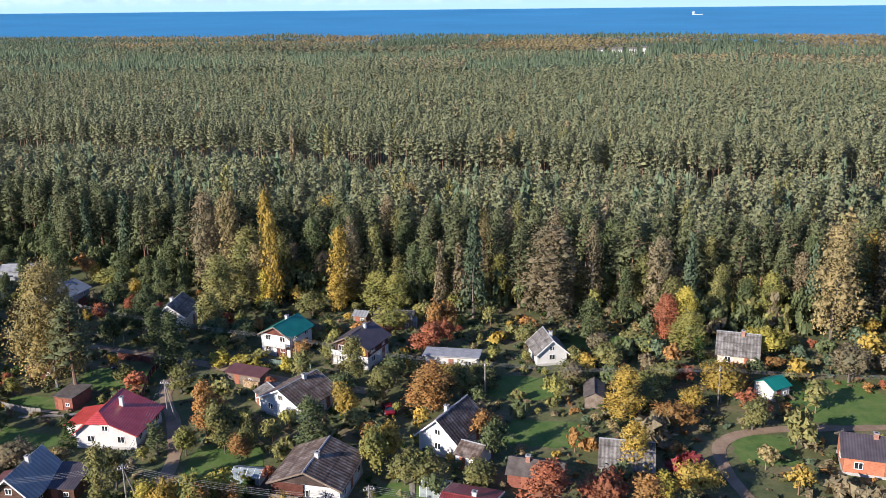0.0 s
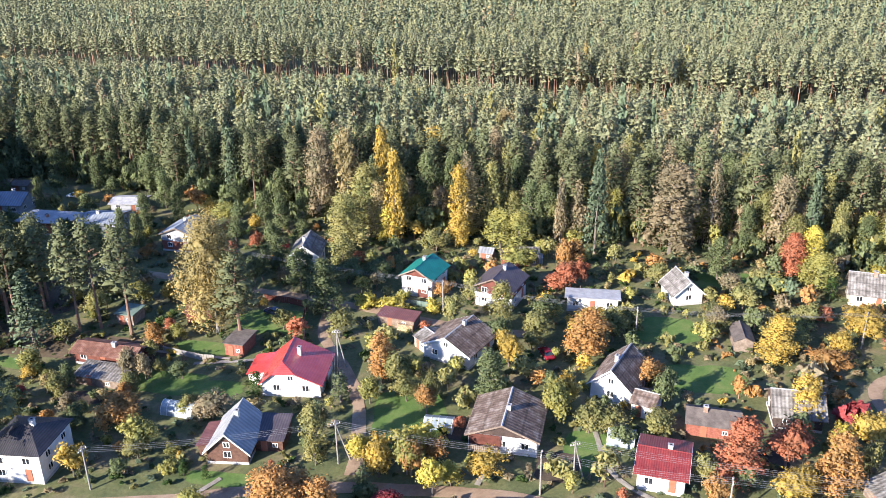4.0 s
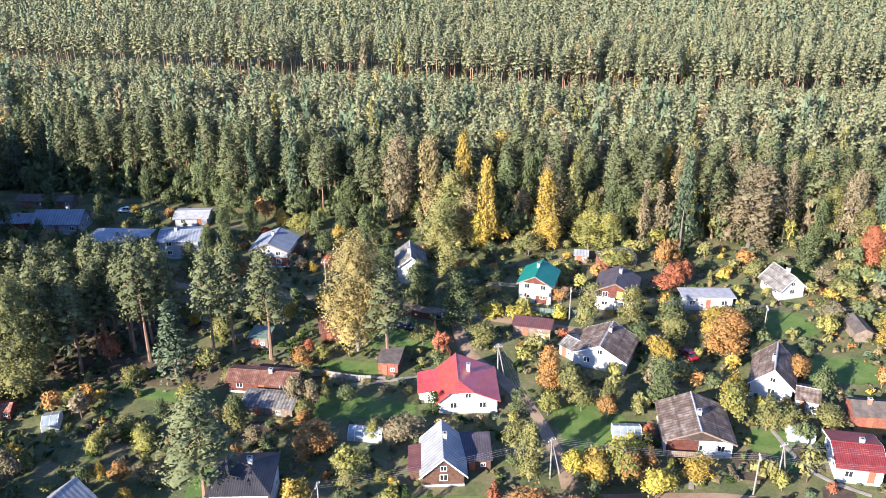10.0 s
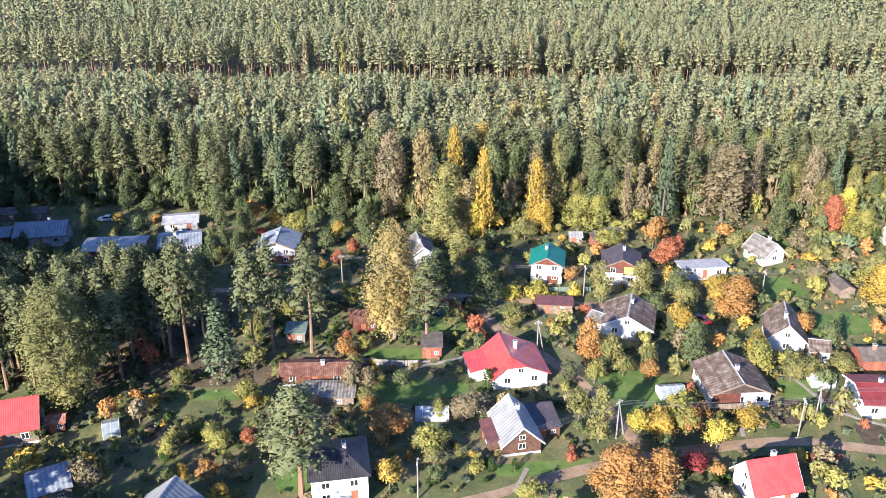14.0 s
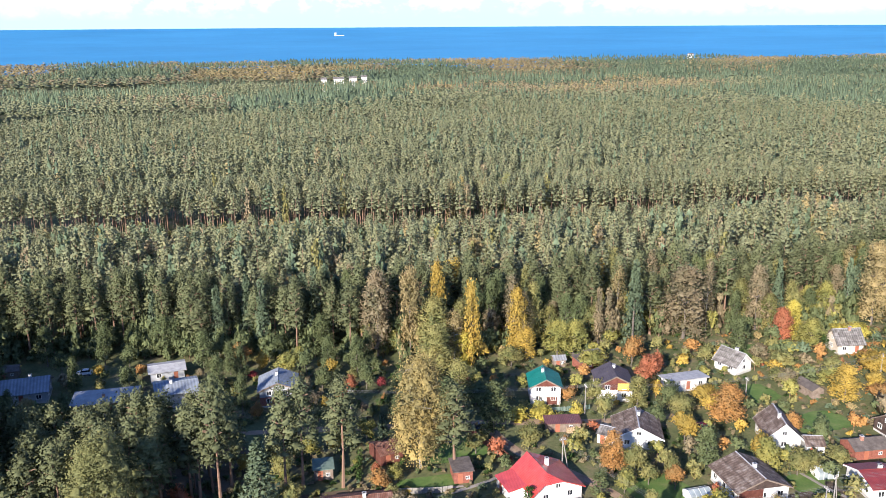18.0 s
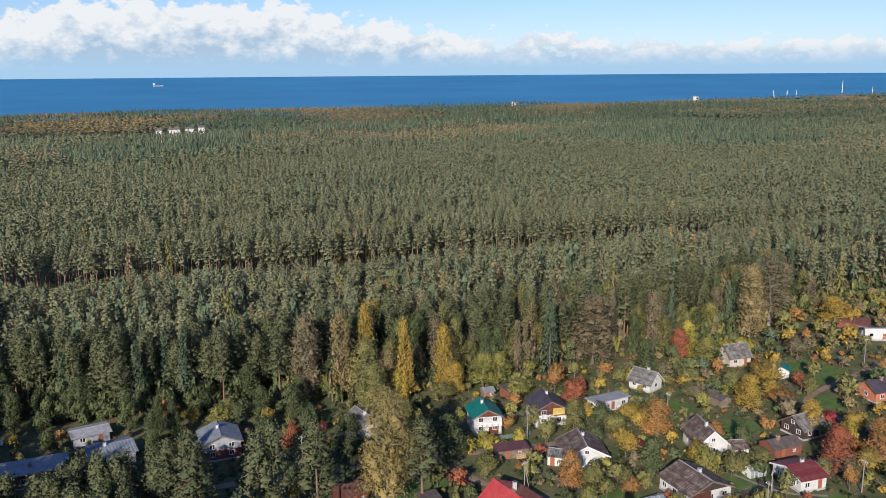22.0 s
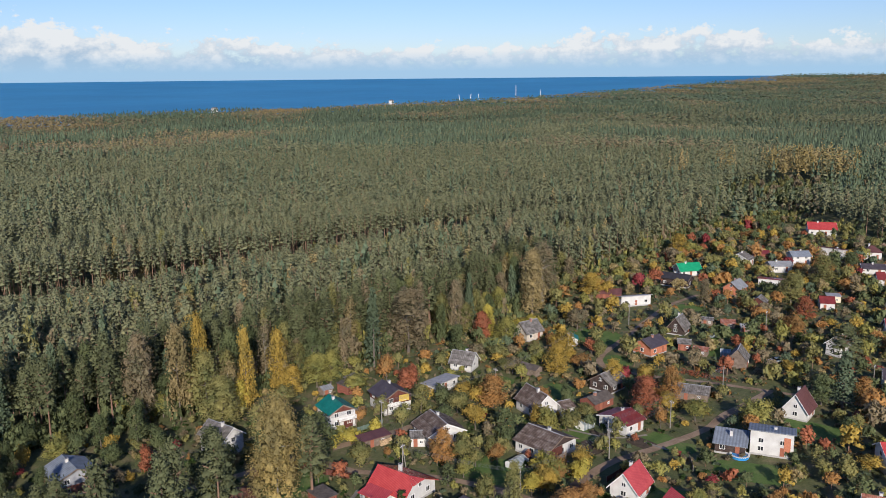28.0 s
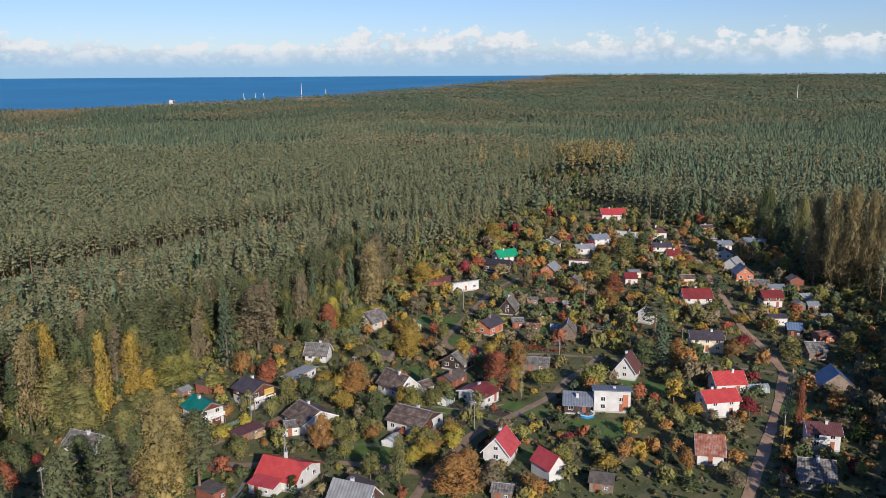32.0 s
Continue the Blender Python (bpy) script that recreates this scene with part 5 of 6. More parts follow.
def wooded(x, y):
    north = (y > np.interp(x, EDGE_X, EDGE_Y)) & (x < 376) | (x >= 376) & (y > -34)
    return (north | inside(x, y, EAST)) & (y < coast(x) - 30) & ~inside(x, y, CLEARING)


def scatter(step, r0, r1, seed):
    """Jittered grid of places in the ring r0 to r1 round the flown line, towards the side that is looked at."""
    rng = np.random.default_rng(seed)
    n = int(r1 / step) + 1
    gx, gy = np.meshgrid(np.arange(-n, n + 1) * step, np.arange(-n, n + 1) * step * 0.9)
    gx = gx + (np.arange(gx.shape[0]) % 2)[:, None] * step / 2
    gx, gy = gx.ravel() + rng.uniform(-0.38, 0.38, gx.size) * step, gy.ravel() + rng.uniform(-0.38, 0.38, gx.size) * step
    r, a = np.hypot(gx, gy), np.degrees(np.arctan2(gx, gy))
    ok = (r >= r0) & (r < r1) & (a > -40) & (a < 99)
    return gx[ok] + EYE_X, gy[ok] + EYE_Y, rng


def value_noise(x, y, scale, seed):
    """Smooth noise from 0 to 1 over the plan."""
    rng = np.random.default_rng(seed)
    g = rng.random((64, 64))
    u, v = x / scale % 63, y / scale % 63
    i, j = u.astype(int), v.astype(int)
    fu, fv = u - i, v - j
    fu, fv = fu * fu * (3 - 2 * fu), fv * fv * (3 - 2 * fv)
    return (g[i, j] * (1 - fu) + g[i + 1, j] * fu) * (1 - fv) + (g[i, j + 1] * (1 - fu) + g[i + 1, j + 1] * fu) * fv


def merged(name, templates, xs, ys, hs, ws, pick, colours, label, with_trunk=True):
    """Many trees in one mesh: each template's corners scaled, turned and moved. templates: list of (n, 3, 3) corners."""
    rng = np.random.default_rng(len(xs))
    a = rng.uniform(0, 2 * math.pi, len(xs))
    quads, mats, softs = [], [], []
    names = sorted(set(colours))
    for k, (tq, bark, tn) in enumerate(templates):
        tn = corner_normals(tn)
        sel = np.where(pick == k)[0]
        if not len(sel):
            continue
        c, s = np.cos(a[sel])[:, None, None], np.sin(a[sel])[:, None, None]
        w, h = ws[sel][:, None, None], hs[sel][:, None, None]
        q = np.empty((len(sel), *tq.shape), np.float32)
        q[..., 0] = (tq[None, ..., 0] * c - tq[None, ..., 1] * s) * w + xs[sel][:, None, None]
        q[..., 1] = (tq[None, ..., 0] * s + tq[None, ..., 1] * c) * w + ys[sel][:, None, None]
        q[..., 2] = tq[None, ..., 2] * h + rise(np.hypot(xs[sel] - EYE_X, ys[sel] - EYE_Y))[:, None, None]
        quads.append(q.reshape(-1, 3, 3))
        sn = np.stack([(tn[None, ..., 0] * c - tn[None, ..., 1] * s) / w, (tn[None, ..., 0] * s + tn[None, ..., 1] * c) / w, tn[None, ..., 2] / h], 3)
        softs.append((sn / np.linalg.norm(sn, axis=3, keepdims=True)).reshape(-1, 3, 3).astype(np.float32))
        m = np.repeat([names.index(colours[i]) for i in sel], len(tq)).reshape(len(sel), len(tq))
        if bark is not None:
            m[:, bark:] = len(names)
        mats.append(m.ravel())
    q, m = np.concatenate(quads), np.concatenate(mats)
    me = quads_mesh(name, q, M[names[0]], np.concatenate(softs))
    for c in names[1:]:
        me.materials.append(M[c])
    me.materials.append(M["bark_pine"])
    me.polygons.foreach_set("material_index", m.astype(np.int32))
    return tagged(new(name, me), label, "forest", kind="stuff")


def light_tree(kind, seed, share, trunk=True):
    if kind in "pq":
        rng = np.random.default_rng(seed)
        c, r = pine_plates(share, 0.38 if kind == "p" else 0.50, rng)
        parts = (plates_shell(c, r, rng, 0.8), plates_tips(c, r, 10, 0.056, rng))
        q, soft = (np.concatenate(k) for k in zip(*parts))
    else:
        q, soft = crown_quads(kind, seed, share)
        soft = corner_normals(soft)
    n = len(q)
    if trunk:
        r, t = (0.026 if kind == "q" else 0.02 * STRETCH[kind] ** 0.3), (0.9 if kind in "pq" else 0.5)
        ring = [(r * math.cos(k * 2.0944), r * math.sin(k * 2.0944)) for k in range(3)]
        sides = [[(*ring[k], 0), (*ring[(k + 1) % 3], 0), (ring[(k + 1) % 3][0] * 0.4, ring[(k + 1) % 3][1] * 0.4, t), (ring[k][0] * 0.4, ring[k][1] * 0.4, t)] for k in range(3)]
        sides = np.array(sides)
        q = np.concatenate([q, sides[:, (0, 1, 2)], sides[:, (0, 2, 3)]])
        out = corner_normals(sides.mean(1) * (1, 1, 0))
        soft = np.concatenate([soft, out, out])
    return q, (n if trunk else None), soft


def far_tree(seed, n, low, tips, pointed=False):
    """A far crown: a few bumpy bodies, in a spiral for a pine or one above the other for a spruce."""
    rng = np.random.default_rng(seed)
    if pointed:
        z = np.linspace(low, 0.93, n)
        k = 0.46 * (1.06 - z) / (1.06 - low) + 0.04
        c = np.stack([rng.normal(0, 0.03, n), rng.normal(0, 0.03, n), z], 1)
        r = np.stack([k, k, np.full(n, (1 - low) / n * 0.8)], 1)
    else:
        c, r = pine_plates(n, low, rng)
        c[:, :2] *= 0.85
        r = r * (3.2 / n ** 0.5) ** 0.75
    parts = (plates_shell(c, r, rng, 0.9), plates_tips(c, r, tips, 0.11, rng))
    q, soft = (np.concatenate(k) for k in zip(*parts))
    return q, None, soft


def species(x, y, rng, mix):
    """mix: share of each colour."""
    names, p = zip(*mix)
    return rng.choice(names, size=len(x), p=np.array(p) / sum(p))


# nearest rows of the wood: single trees
x, y, rng = scatter(5.3, 100, 420, 3)
edge = np.interp(x, EDGE_X, EDGE_Y)
ok = wooded(x, y)
depth_in = np.where(x < 376, y - edge, 50)
taken = np.array([(t[0], t[1]) for t in TREES])
clear = np.array([np.min(np.hypot(taken[:, 0] - a, taken[:, 1] - b)) > 2.8 for a, b in zip(x, y)])
ok &= clear
ride = np.interp(x, RIDE_X, RIDE_Y)
in_ride = (y > ride - (2.5 + 4.5 * value_noise(x, y, 30, 44)) * np.interp(x, (-60, 60, 200), (1.0, 0.75, 0.35))) & (y < ride) & (x < 375)
near = ok & (depth_in < 22) & (x > -135) & (x < 170) & ~in_ride
order = np.where(near)[0][:300]
for i in order:
    r = rng.random()
    d = depth_in[i]
    if x[i] < -25:                     # the west end is plain pine with green undergrowth
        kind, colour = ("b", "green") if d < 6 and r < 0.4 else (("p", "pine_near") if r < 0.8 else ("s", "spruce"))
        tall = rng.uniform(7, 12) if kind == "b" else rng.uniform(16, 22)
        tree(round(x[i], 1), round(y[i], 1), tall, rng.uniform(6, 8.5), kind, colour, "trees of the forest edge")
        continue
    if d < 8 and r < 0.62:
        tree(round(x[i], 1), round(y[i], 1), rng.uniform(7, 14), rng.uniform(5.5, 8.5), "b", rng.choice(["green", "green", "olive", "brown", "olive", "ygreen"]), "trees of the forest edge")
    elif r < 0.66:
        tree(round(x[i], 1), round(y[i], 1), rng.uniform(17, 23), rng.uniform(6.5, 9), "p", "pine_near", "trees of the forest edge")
    elif r < 0.72:
        tree(round(x[i], 1), round(y[i], 1), rng.uniform(14, 23), rng.uniform(5, 7.5), "s", "spruce", "trees of the forest edge")
    elif r < 0.9:
        tree(round(x[i], 1), round(y[i], 1), rng.uniform(13, 20), rng.uniform(6, 9), "t", rng.choice(["green", "brown", "green", "olive"]), "trees of the forest edge")
    else:
        tree(round(x[i], 1), round(y[i], 1), rng.uniform(16, 21), rng.uniform(4, 6), "u", rng.choice(["tan", "olive", "brown", "gold"]), "trees of the forest edge")

# green trees round the shaded houses at the west end
for a, b in ((-100, 22), (-104, 30), (-90, 26), (-84, 22), (-66, 14), (-60, 8), (-58, 2), (-84, 8), (-96, 6), (-98, -6), (-66, -12), (-60, -17), (-114, 20), (-124, 33), (-42, 2), (-36, 3), (-40, -8), (-30, -3),
             (-82, -8), (-118, 3), (-110, 1), (-64, -3), (-30, -12), (-26, 2)):
    tree(a, b, rng.uniform(6, 11), rng.uniform(4, 6.5), "b", "green", "trees round the shaded houses")

# the rest of the near belt, up to the ride and past it
rest = ok.copy()
rest[order] = False
rest &= ~in_ride
belt = rest & (np.hypot(x - EYE_X, y - EYE_Y) < 420) & (value_noise(x + 500, y + 500, 9, 61) < 0.86)
bx, by = x[belt], y[belt]
east = bx > 300
col = species(bx, by, rng, (("pine", 0.72), ("spruce", 0.14), ("olive", 0.06), ("brown", 0.05), ("tan", 0.03)))
col = np.where((by > np.interp(bx, RIDE_X, RIDE_Y)) & ~east & (rng.random(len(bx)) < 0.85), "pine", col)
col = np.where(east & (rng.random(len(bx)) < 0.4), rng.choice(["green", "spruce", "tan", "spruce", "spruce"], len(bx)), col)
kind_of = {"pine": (0, 1), "spruce": (2, 2), "olive": (3, 3), "green": (3, 3), "brown": (3, 4), "tan": (4, 4), "gold": (4, 4)}
pick = np.array([kind_of[c][int(r * 2)] for c, r in zip(col, rng.random(len(col)))])
before = np.interp(bx, RIDE_X, RIDE_Y) - by
young = np.where((before > 0) & (bx < 375), np.clip(np.interp(bx, (-100, 60, 200), (0.50, 0.62, 0.66)) + 0.45 * (before - 10) / 60, 0.50, 1), 1)
hs = (rng.uniform(13.5, 23, len(bx)) * np.where(pick >= 3, 0.88, 1) + 6.0 * (value_noise(bx, by, 16, 5) - 0.4)) * young
front = (before < 0) & (before > -40) & (bx < 375)
pick = np.where(front & (pick < 3), 5, pick)
hs = np.where(front, rng.uniform(20, 23, len(bx)), hs) * np.where(east, rng.uniform(0.7, 1.2, len(bx)), 1)
ws = np.where(pick < 2, rng.uniform(4.8, 7.4, len(bx)), np.where(pick == 5, rng.uniform(5.2, 7.0, len(bx)), rng.uniform(4.4, 6.6, len(bx))))
LIGHT = [light_tree("p", 5, 22), light_tree("p", 6, 19), light_tree("s", 7, 0.10), light_tree("t", 8, 0.10), light_tree("u", 9, 0.12), light_tree("q", 10, 17)]
merged("pine_wood", LIGHT, bx, by, hs, ws, pick, list(col), "dense pine wood with spruces and fading birches")

# shrubs and saplings on the ride, at the feet of the tall stand
ux = rng.uniform(-170, 370, 900)
uy = np.interp(ux, RIDE_X, RIDE_Y) + rng.uniform(-5, 12, len(ux))
uw = rng.uniform(1.5, 4.0, len(ux))
merged("ride_shrubs", [light_tree("h", 71, 0.08, False), light_tree("h", 72, 0.08, False)], ux, uy, uw * rng.uniform(0.6, 1.4, len(ux)), uw, rng.integers(0, 2, len(ux)),
       list(rng.choice(["brown", "brown", "tan", "olive", "green"], len(ux))), "brown shrubs and saplings along the forest ride")

# bushes and young birches in the clearing behind the last gardens
cx, cy = rng.uniform(366, 560, 1100), rng.uniform(-60, 34, 1100)
ok = inside(cx, cy, CLEARING)
cx, cy = cx[ok], cy[ok]
inner = (cx > 425) & (cy > -44)
cw = np.where(inner, rng.uniform(4.5, 8.0, len(cx)), rng.uniform(2.0, 5.5, len(cx)))
merged("clearing_shrubs", [light_tree("h", 75, 0.1, False), light_tree("b", 76, 0.1)], cx, cy, cw * np.where(inner, rng.uniform(1.3, 2.1, len(cx)), rng.uniform(0.6, 1.5, len(cx))), cw, rng.integers(0, 2, len(cx)),
       list(rng.choice(["brown", "olive", "spruce", "green", "green"], len(cx))), "bushes and young trees in the forest clearing")

# dark grove beside the gardens
gx, gy, rng = scatter(4.9, 60, 260, 11)
g_in = inside(gx, gy, GROVE)
taken = np.array([(t[0], t[1]) for t in TREES])
for a, b in zip(gx[g_in], gy[g_in]):
    if np.min(np.hypot(taken[:, 0] - a, taken[:, 1] - b)) > 3.5 and a > -135:
        # west of x -107 they stand unseen, taller to shade the houses
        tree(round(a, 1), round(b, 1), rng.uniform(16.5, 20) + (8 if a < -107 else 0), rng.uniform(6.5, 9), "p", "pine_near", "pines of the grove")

far_grove = g_in & (gx <= -135)
gn = int(far_grove.sum())
# unseen stand added in the west to throw shade on the houses
WEST_SHADE_STAND = [(-124, -30), (-122, -5), (-136, 18), (-150, 40), (-210, 60), (-210, -30)]
wsx, wsy, _ = scatter(5.0, 60, 340, 12)
stand_in = inside(wsx, wsy, WEST_SHADE_STAND)
gx, gy, far_grove = np.concatenate([gx, wsx]), np.concatenate([gy, wsy]), np.concatenate([far_grove, stand_in])
gn = int(far_grove.sum())
merged("grove_wood", LIGHT, gx[far_grove], gy[far_grove], rng.uniform(24, 28, gn), rng.uniform(6.5, 9, gn), rng.integers(0, 2, gn), ["pine"] * gn, "unseen pines west of the grove that shade the houses")

# middle distance
x, y, rng = scatter(5.2, 420, 760, 21)
ok = wooded(x, y)
x, y = x[ok], y[ok]
patch = value_noise(x, y, 60, 9)
fade = rng.random(len(x))
col = np.where(fade < 0.004, "tan", np.where(fade < 0.02, "brown", np.where(fade < 0.11, "spruce", "pine")))
aspens = np.hypot((x - 545) * 0.8, y - 4) < 16 + 26 * value_noise(x, y, 13, 71)
aspens |= (np.hypot(x - 500, y - 52) < 9) | (np.hypot(x - 470, y - 74) < 8)
col = np.where(aspens & (rng.random(len(x)) < 0.85), np.where(rng.random(len(x)) < 0.5, "gold_birch", "tan"), col)
right = (x > 400) & (y < 20) & ~aspens
col = np.where(right & (rng.random(len(x)) < 0.6), "spruce", np.where(right & (fade > 0.96), "tan", col))
birches = (np.abs(y - 75 - (x - 640) * 0.12) < 12) & (x > 640) & (rng.random(len(x)) < 0.6)
col = np.where(birches, "brown", col)
pick = np.where(col == "spruce", 1, np.where(rng.random(len(x)) < 0.5, 0, 2))
hs = rng.uniform(14.5, 21, len(x)) + 4 * value_noise(x, y, 40, 4) + np.where(right, rng.uniform(-5, 5, len(x)), 0) + 9 * aspens
ws = rng.uniform(4.4, 6.6, len(x))
MIDDLE = [far_tree(15, 8, 0.45, 3), far_tree(3, 4, 0.35, 3, True), far_tree(18, 8, 0.45, 3)]
merged("pine_forest", MIDDLE, x, y, hs, ws, pick, list(col), "wide pine forest seen from above")

# far woods to the shore, coarser with distance; a taller dark row stands before the autumn birches
ROW_X, ROW_Y = (-400, 100, 184, 304, 433, 599, 731, 1200), (560, 590, 640, 685, 690, 752, 725, 640)
for k, (step, r0, r1) in enumerate(((6.9, 760, 1150), (11.5, 1150, 1900), (21.0, 1900, 4600))):
    x, y, rng = scatter(step, r0, r1, 31 + k)
    ok = wooded(x, y)
    x, y = x[ok], y[ok]
    patch = value_noise(x, y, 130, 12) + rng.uniform(-0.16, 0.16, len(x))
    shore = np.clip((y - coast(x) + 700) / 500, 0, 1)
    fade = patch + 0.30 * shore - 0.1 * (1 - shore)
    stand = value_noise(x + 0.4 * y, y, 190, 23)
    col = np.where(fade > 0.90, "tan", np.where(fade > 0.76, "brown", np.where((patch < 0.40) | (np.abs(stand - 0.5) < 0.03), "spruce", "pine")))
    col = np.where((rng.random(len(x)) < 0.004), "tan", col)
    row = np.interp(x, ROW_X, ROW_Y)
    wall = (y > row) & (y < row + 28) & (x > 100) & (x < 760)
    belt = (y > row + 28) & (y < row + 210) & (x > 90) & (x < 900)
    col = np.where(wall & (rng.random(len(x)) < 0.8), "spruce", np.where(belt & (patch > 0.52), np.where(rng.random(len(x)) < 0.45, "tan", "brown"), col))
    pick = np.where(col == "spruce", 2, rng.integers(0, 2, len(x)))
    hs = (rng.uniform(15.5, 21, len(x)) + 3 * value_noise(x, y, 70, 6) + 7 * (value_noise(x, y, 210, 15) - 0.5)) * (1.0, 0.95, 0.7)[k] + np.where(wall, 6.0, 0)
    ws = rng.uniform(0.95, 1.35, len(x)) * step
    merged("far_forest", [far_tree(5, 3, 0.60, 2), far_tree(6, 3, 0.60, 2), far_tree(7, 2, 0.45, 2, True)], x, y, hs, ws, pick, list(col), "far pine forest with autumn birches towards the shore")

# unseen wood added south of the village road, which shades its eastern plots
sx = rng.uniform(-10, 230, 260)
sy = -190 - (sx + 10) * 0.075 - rng.uniform(0, 46, 260)
merged("south_wood", LIGHT, sx, sy, rng.uniform(18, 23, 260), rng.uniform(6.5, 9, 260), rng.integers(0, 3, 260), ["pine"] * 260, "unseen strip of pine wood shading the last gardens")
# pines kept out of view, added to darken the western gardens with shadow
wx, wy = rng.uniform(-165, -72, 75), rng.uniform(-158, -126, 75)
wx, wy = np.concatenate([wx, rng.uniform(-155, -94, 70)]), np.concatenate([wy, rng.uniform(-126, -102, 70)])
merged("west_wood", LIGHT, wx, wy, rng.uniform(17, 20.5, 145), rng.uniform(6.5, 9, 145), rng.integers(0, 2, 145), ["pine"] * 145, "unseen pines that shade the western gardens")

# ---- lawns, beds, garden growth ----
def patch(name, x, y, rx, ry, turn, mat, z, label, category):
    """A flat plot with an uneven rim."""
    rng = random.Random(int(x * 31 + y * 17))
    n = 28
    c, s = math.cos(radians(turn)), math.sin(radians(turn))
    verts = [(x, y, z + 0.01)]
    for i in range(n):
        a = 2 * math.pi * i / n
        k = 1 / max(abs(math.cos(a)), abs(math.sin(a))) ** 0.75 * rng.uniform(0.93, 1.05)
        u, v = rx * math.cos(a) * k, ry * math.sin(a) * k
        verts.append((x + u * c - v * s, y + u * s + v * c, z))
    faces = [(0, 1 + i, 1 + (i + 1) % n) for i in range(n)]
    return tagged(new(name, mesh_from(name, verts, faces, [mat])), label, category, kind="structure")


LAWNS = []


def lawn(x, y, rx, ry, turn=0):
    patch("lawn", x, y, rx, ry, turn, M["lawn"], 0.030 + 0.0012 * len(LAWNS), "short bright green lawn", "lawn")
    LAWNS.append((x, y, max(rx, ry)))


lawn(10.6, -78, 6, 8, 10)
lawn(38.5, -85, 4, 5, -10)
lawn(47.3, -99.2, 4, 3, -12)
lawn(59, -63.5, 7, 4.5, 0)
lawn(55, -46.2, 6, 5, 0)
lawn(70, -23.5, 7, 4, 0)
lawn(93, -66, 5, 5, 0)
lawn(110, -48, 9, 9, 0)
lawn(-32, -70.4, 7, 3.5, -6)
lawn(-50, -89.7, 3, 4, 0)
lawn(-30, -59, 6, 3, -6)
lawn(-62, -66, 6, 1.6, -10)
lawn(141, -85, 9, 8, -67)
lawn(45.7, -104.5, 5, 3, -70)
lawn(22.5, -115, 6, 4, -67)
lawn(75, -169, 7, 5, -67)
lawn(43.2, -123, 8, 5, -67)
lawn(-20.8, -47.6, 7, 5, 0)
lawn(-12, -95.3, 8, 1.6, -5)
lawn(197, -25, 9, 5, 0)
lawn(-24.5, -71.7, 6, 2.5, 0)
lawn(75, -128, 5, 8, 0)
lawn(120, -90, 6, 5, -67)
lawn(-6, -104.5, 7, 3, 0)
lawn(230, -90, 8, 6, 0)
lawn(160, -60, 8, 5, 0)
lawn(200, -60, 7, 5, 0)
for k, (x, y, rx, ry, turn) in enumerate(((33.5, -89, 3.2, 3.6, -10), (43, -97.5, 2.4, 3.5, -12), (41.4, -87.5, 1.0, 3.4, -10), (18.5, -80.5, 3.0, 3.2, -5), (-70, -75, 4, 3, 0),
                                           (104, -92, 3, 6, -10), (170, -90, 5, 4, 0), (-45, -76, 4, 2, 0), (64, -86, 3, 3, 0), (130, -95, 4, 3, 0))):
    patch("garden_bed", x, y, rx, ry, turn, M["soil"], 0.075 + 0.001 * k, "dug dark vegetable bed", "garden bed")

# litter is brown, and darkened for the shade under the grove's pines
patch("forest_floor", -104, -40, 44, 17, 8, M["litter"], 0.022, "brown needle litter under the pines of the grove", "forest floor")
patch("forest_floor", -62, -58, 26, 5, -8, M["litter"], 0.026, "bare brown verge beside the grove", "forest floor")
house_at = np.array(FOOTPRINTS)
road_at = np.concatenate([np.stack([np.interp(np.linspace(0, len(p) - 1, 90), range(len(p)), np.array(p)[:, k]) for k in (0, 1)], 1) for p, _, _ in ROADS])
lawn_at = np.array(LAWNS)


def free(x, y, spread, lawns=True):
    """Whether a plant of that half width stands clear of houses, lanes and lawns."""
    if np.any(np.hypot(house_at[:, 0] - x, house_at[:, 1] - y) < house_at[:, 2] * 0.80 + spread * 0.75):
        return False
    if np.min(np.hypot(road_at[:, 0] - x, road_at[:, 1] - y)) < 1.9 + spread * 0.85:
        return False
    return not (lawns and np.any(np.hypot(lawn_at[:, 0] - x, lawn_at[:, 1] - y) < lawn_at[:, 2] * 0.8))


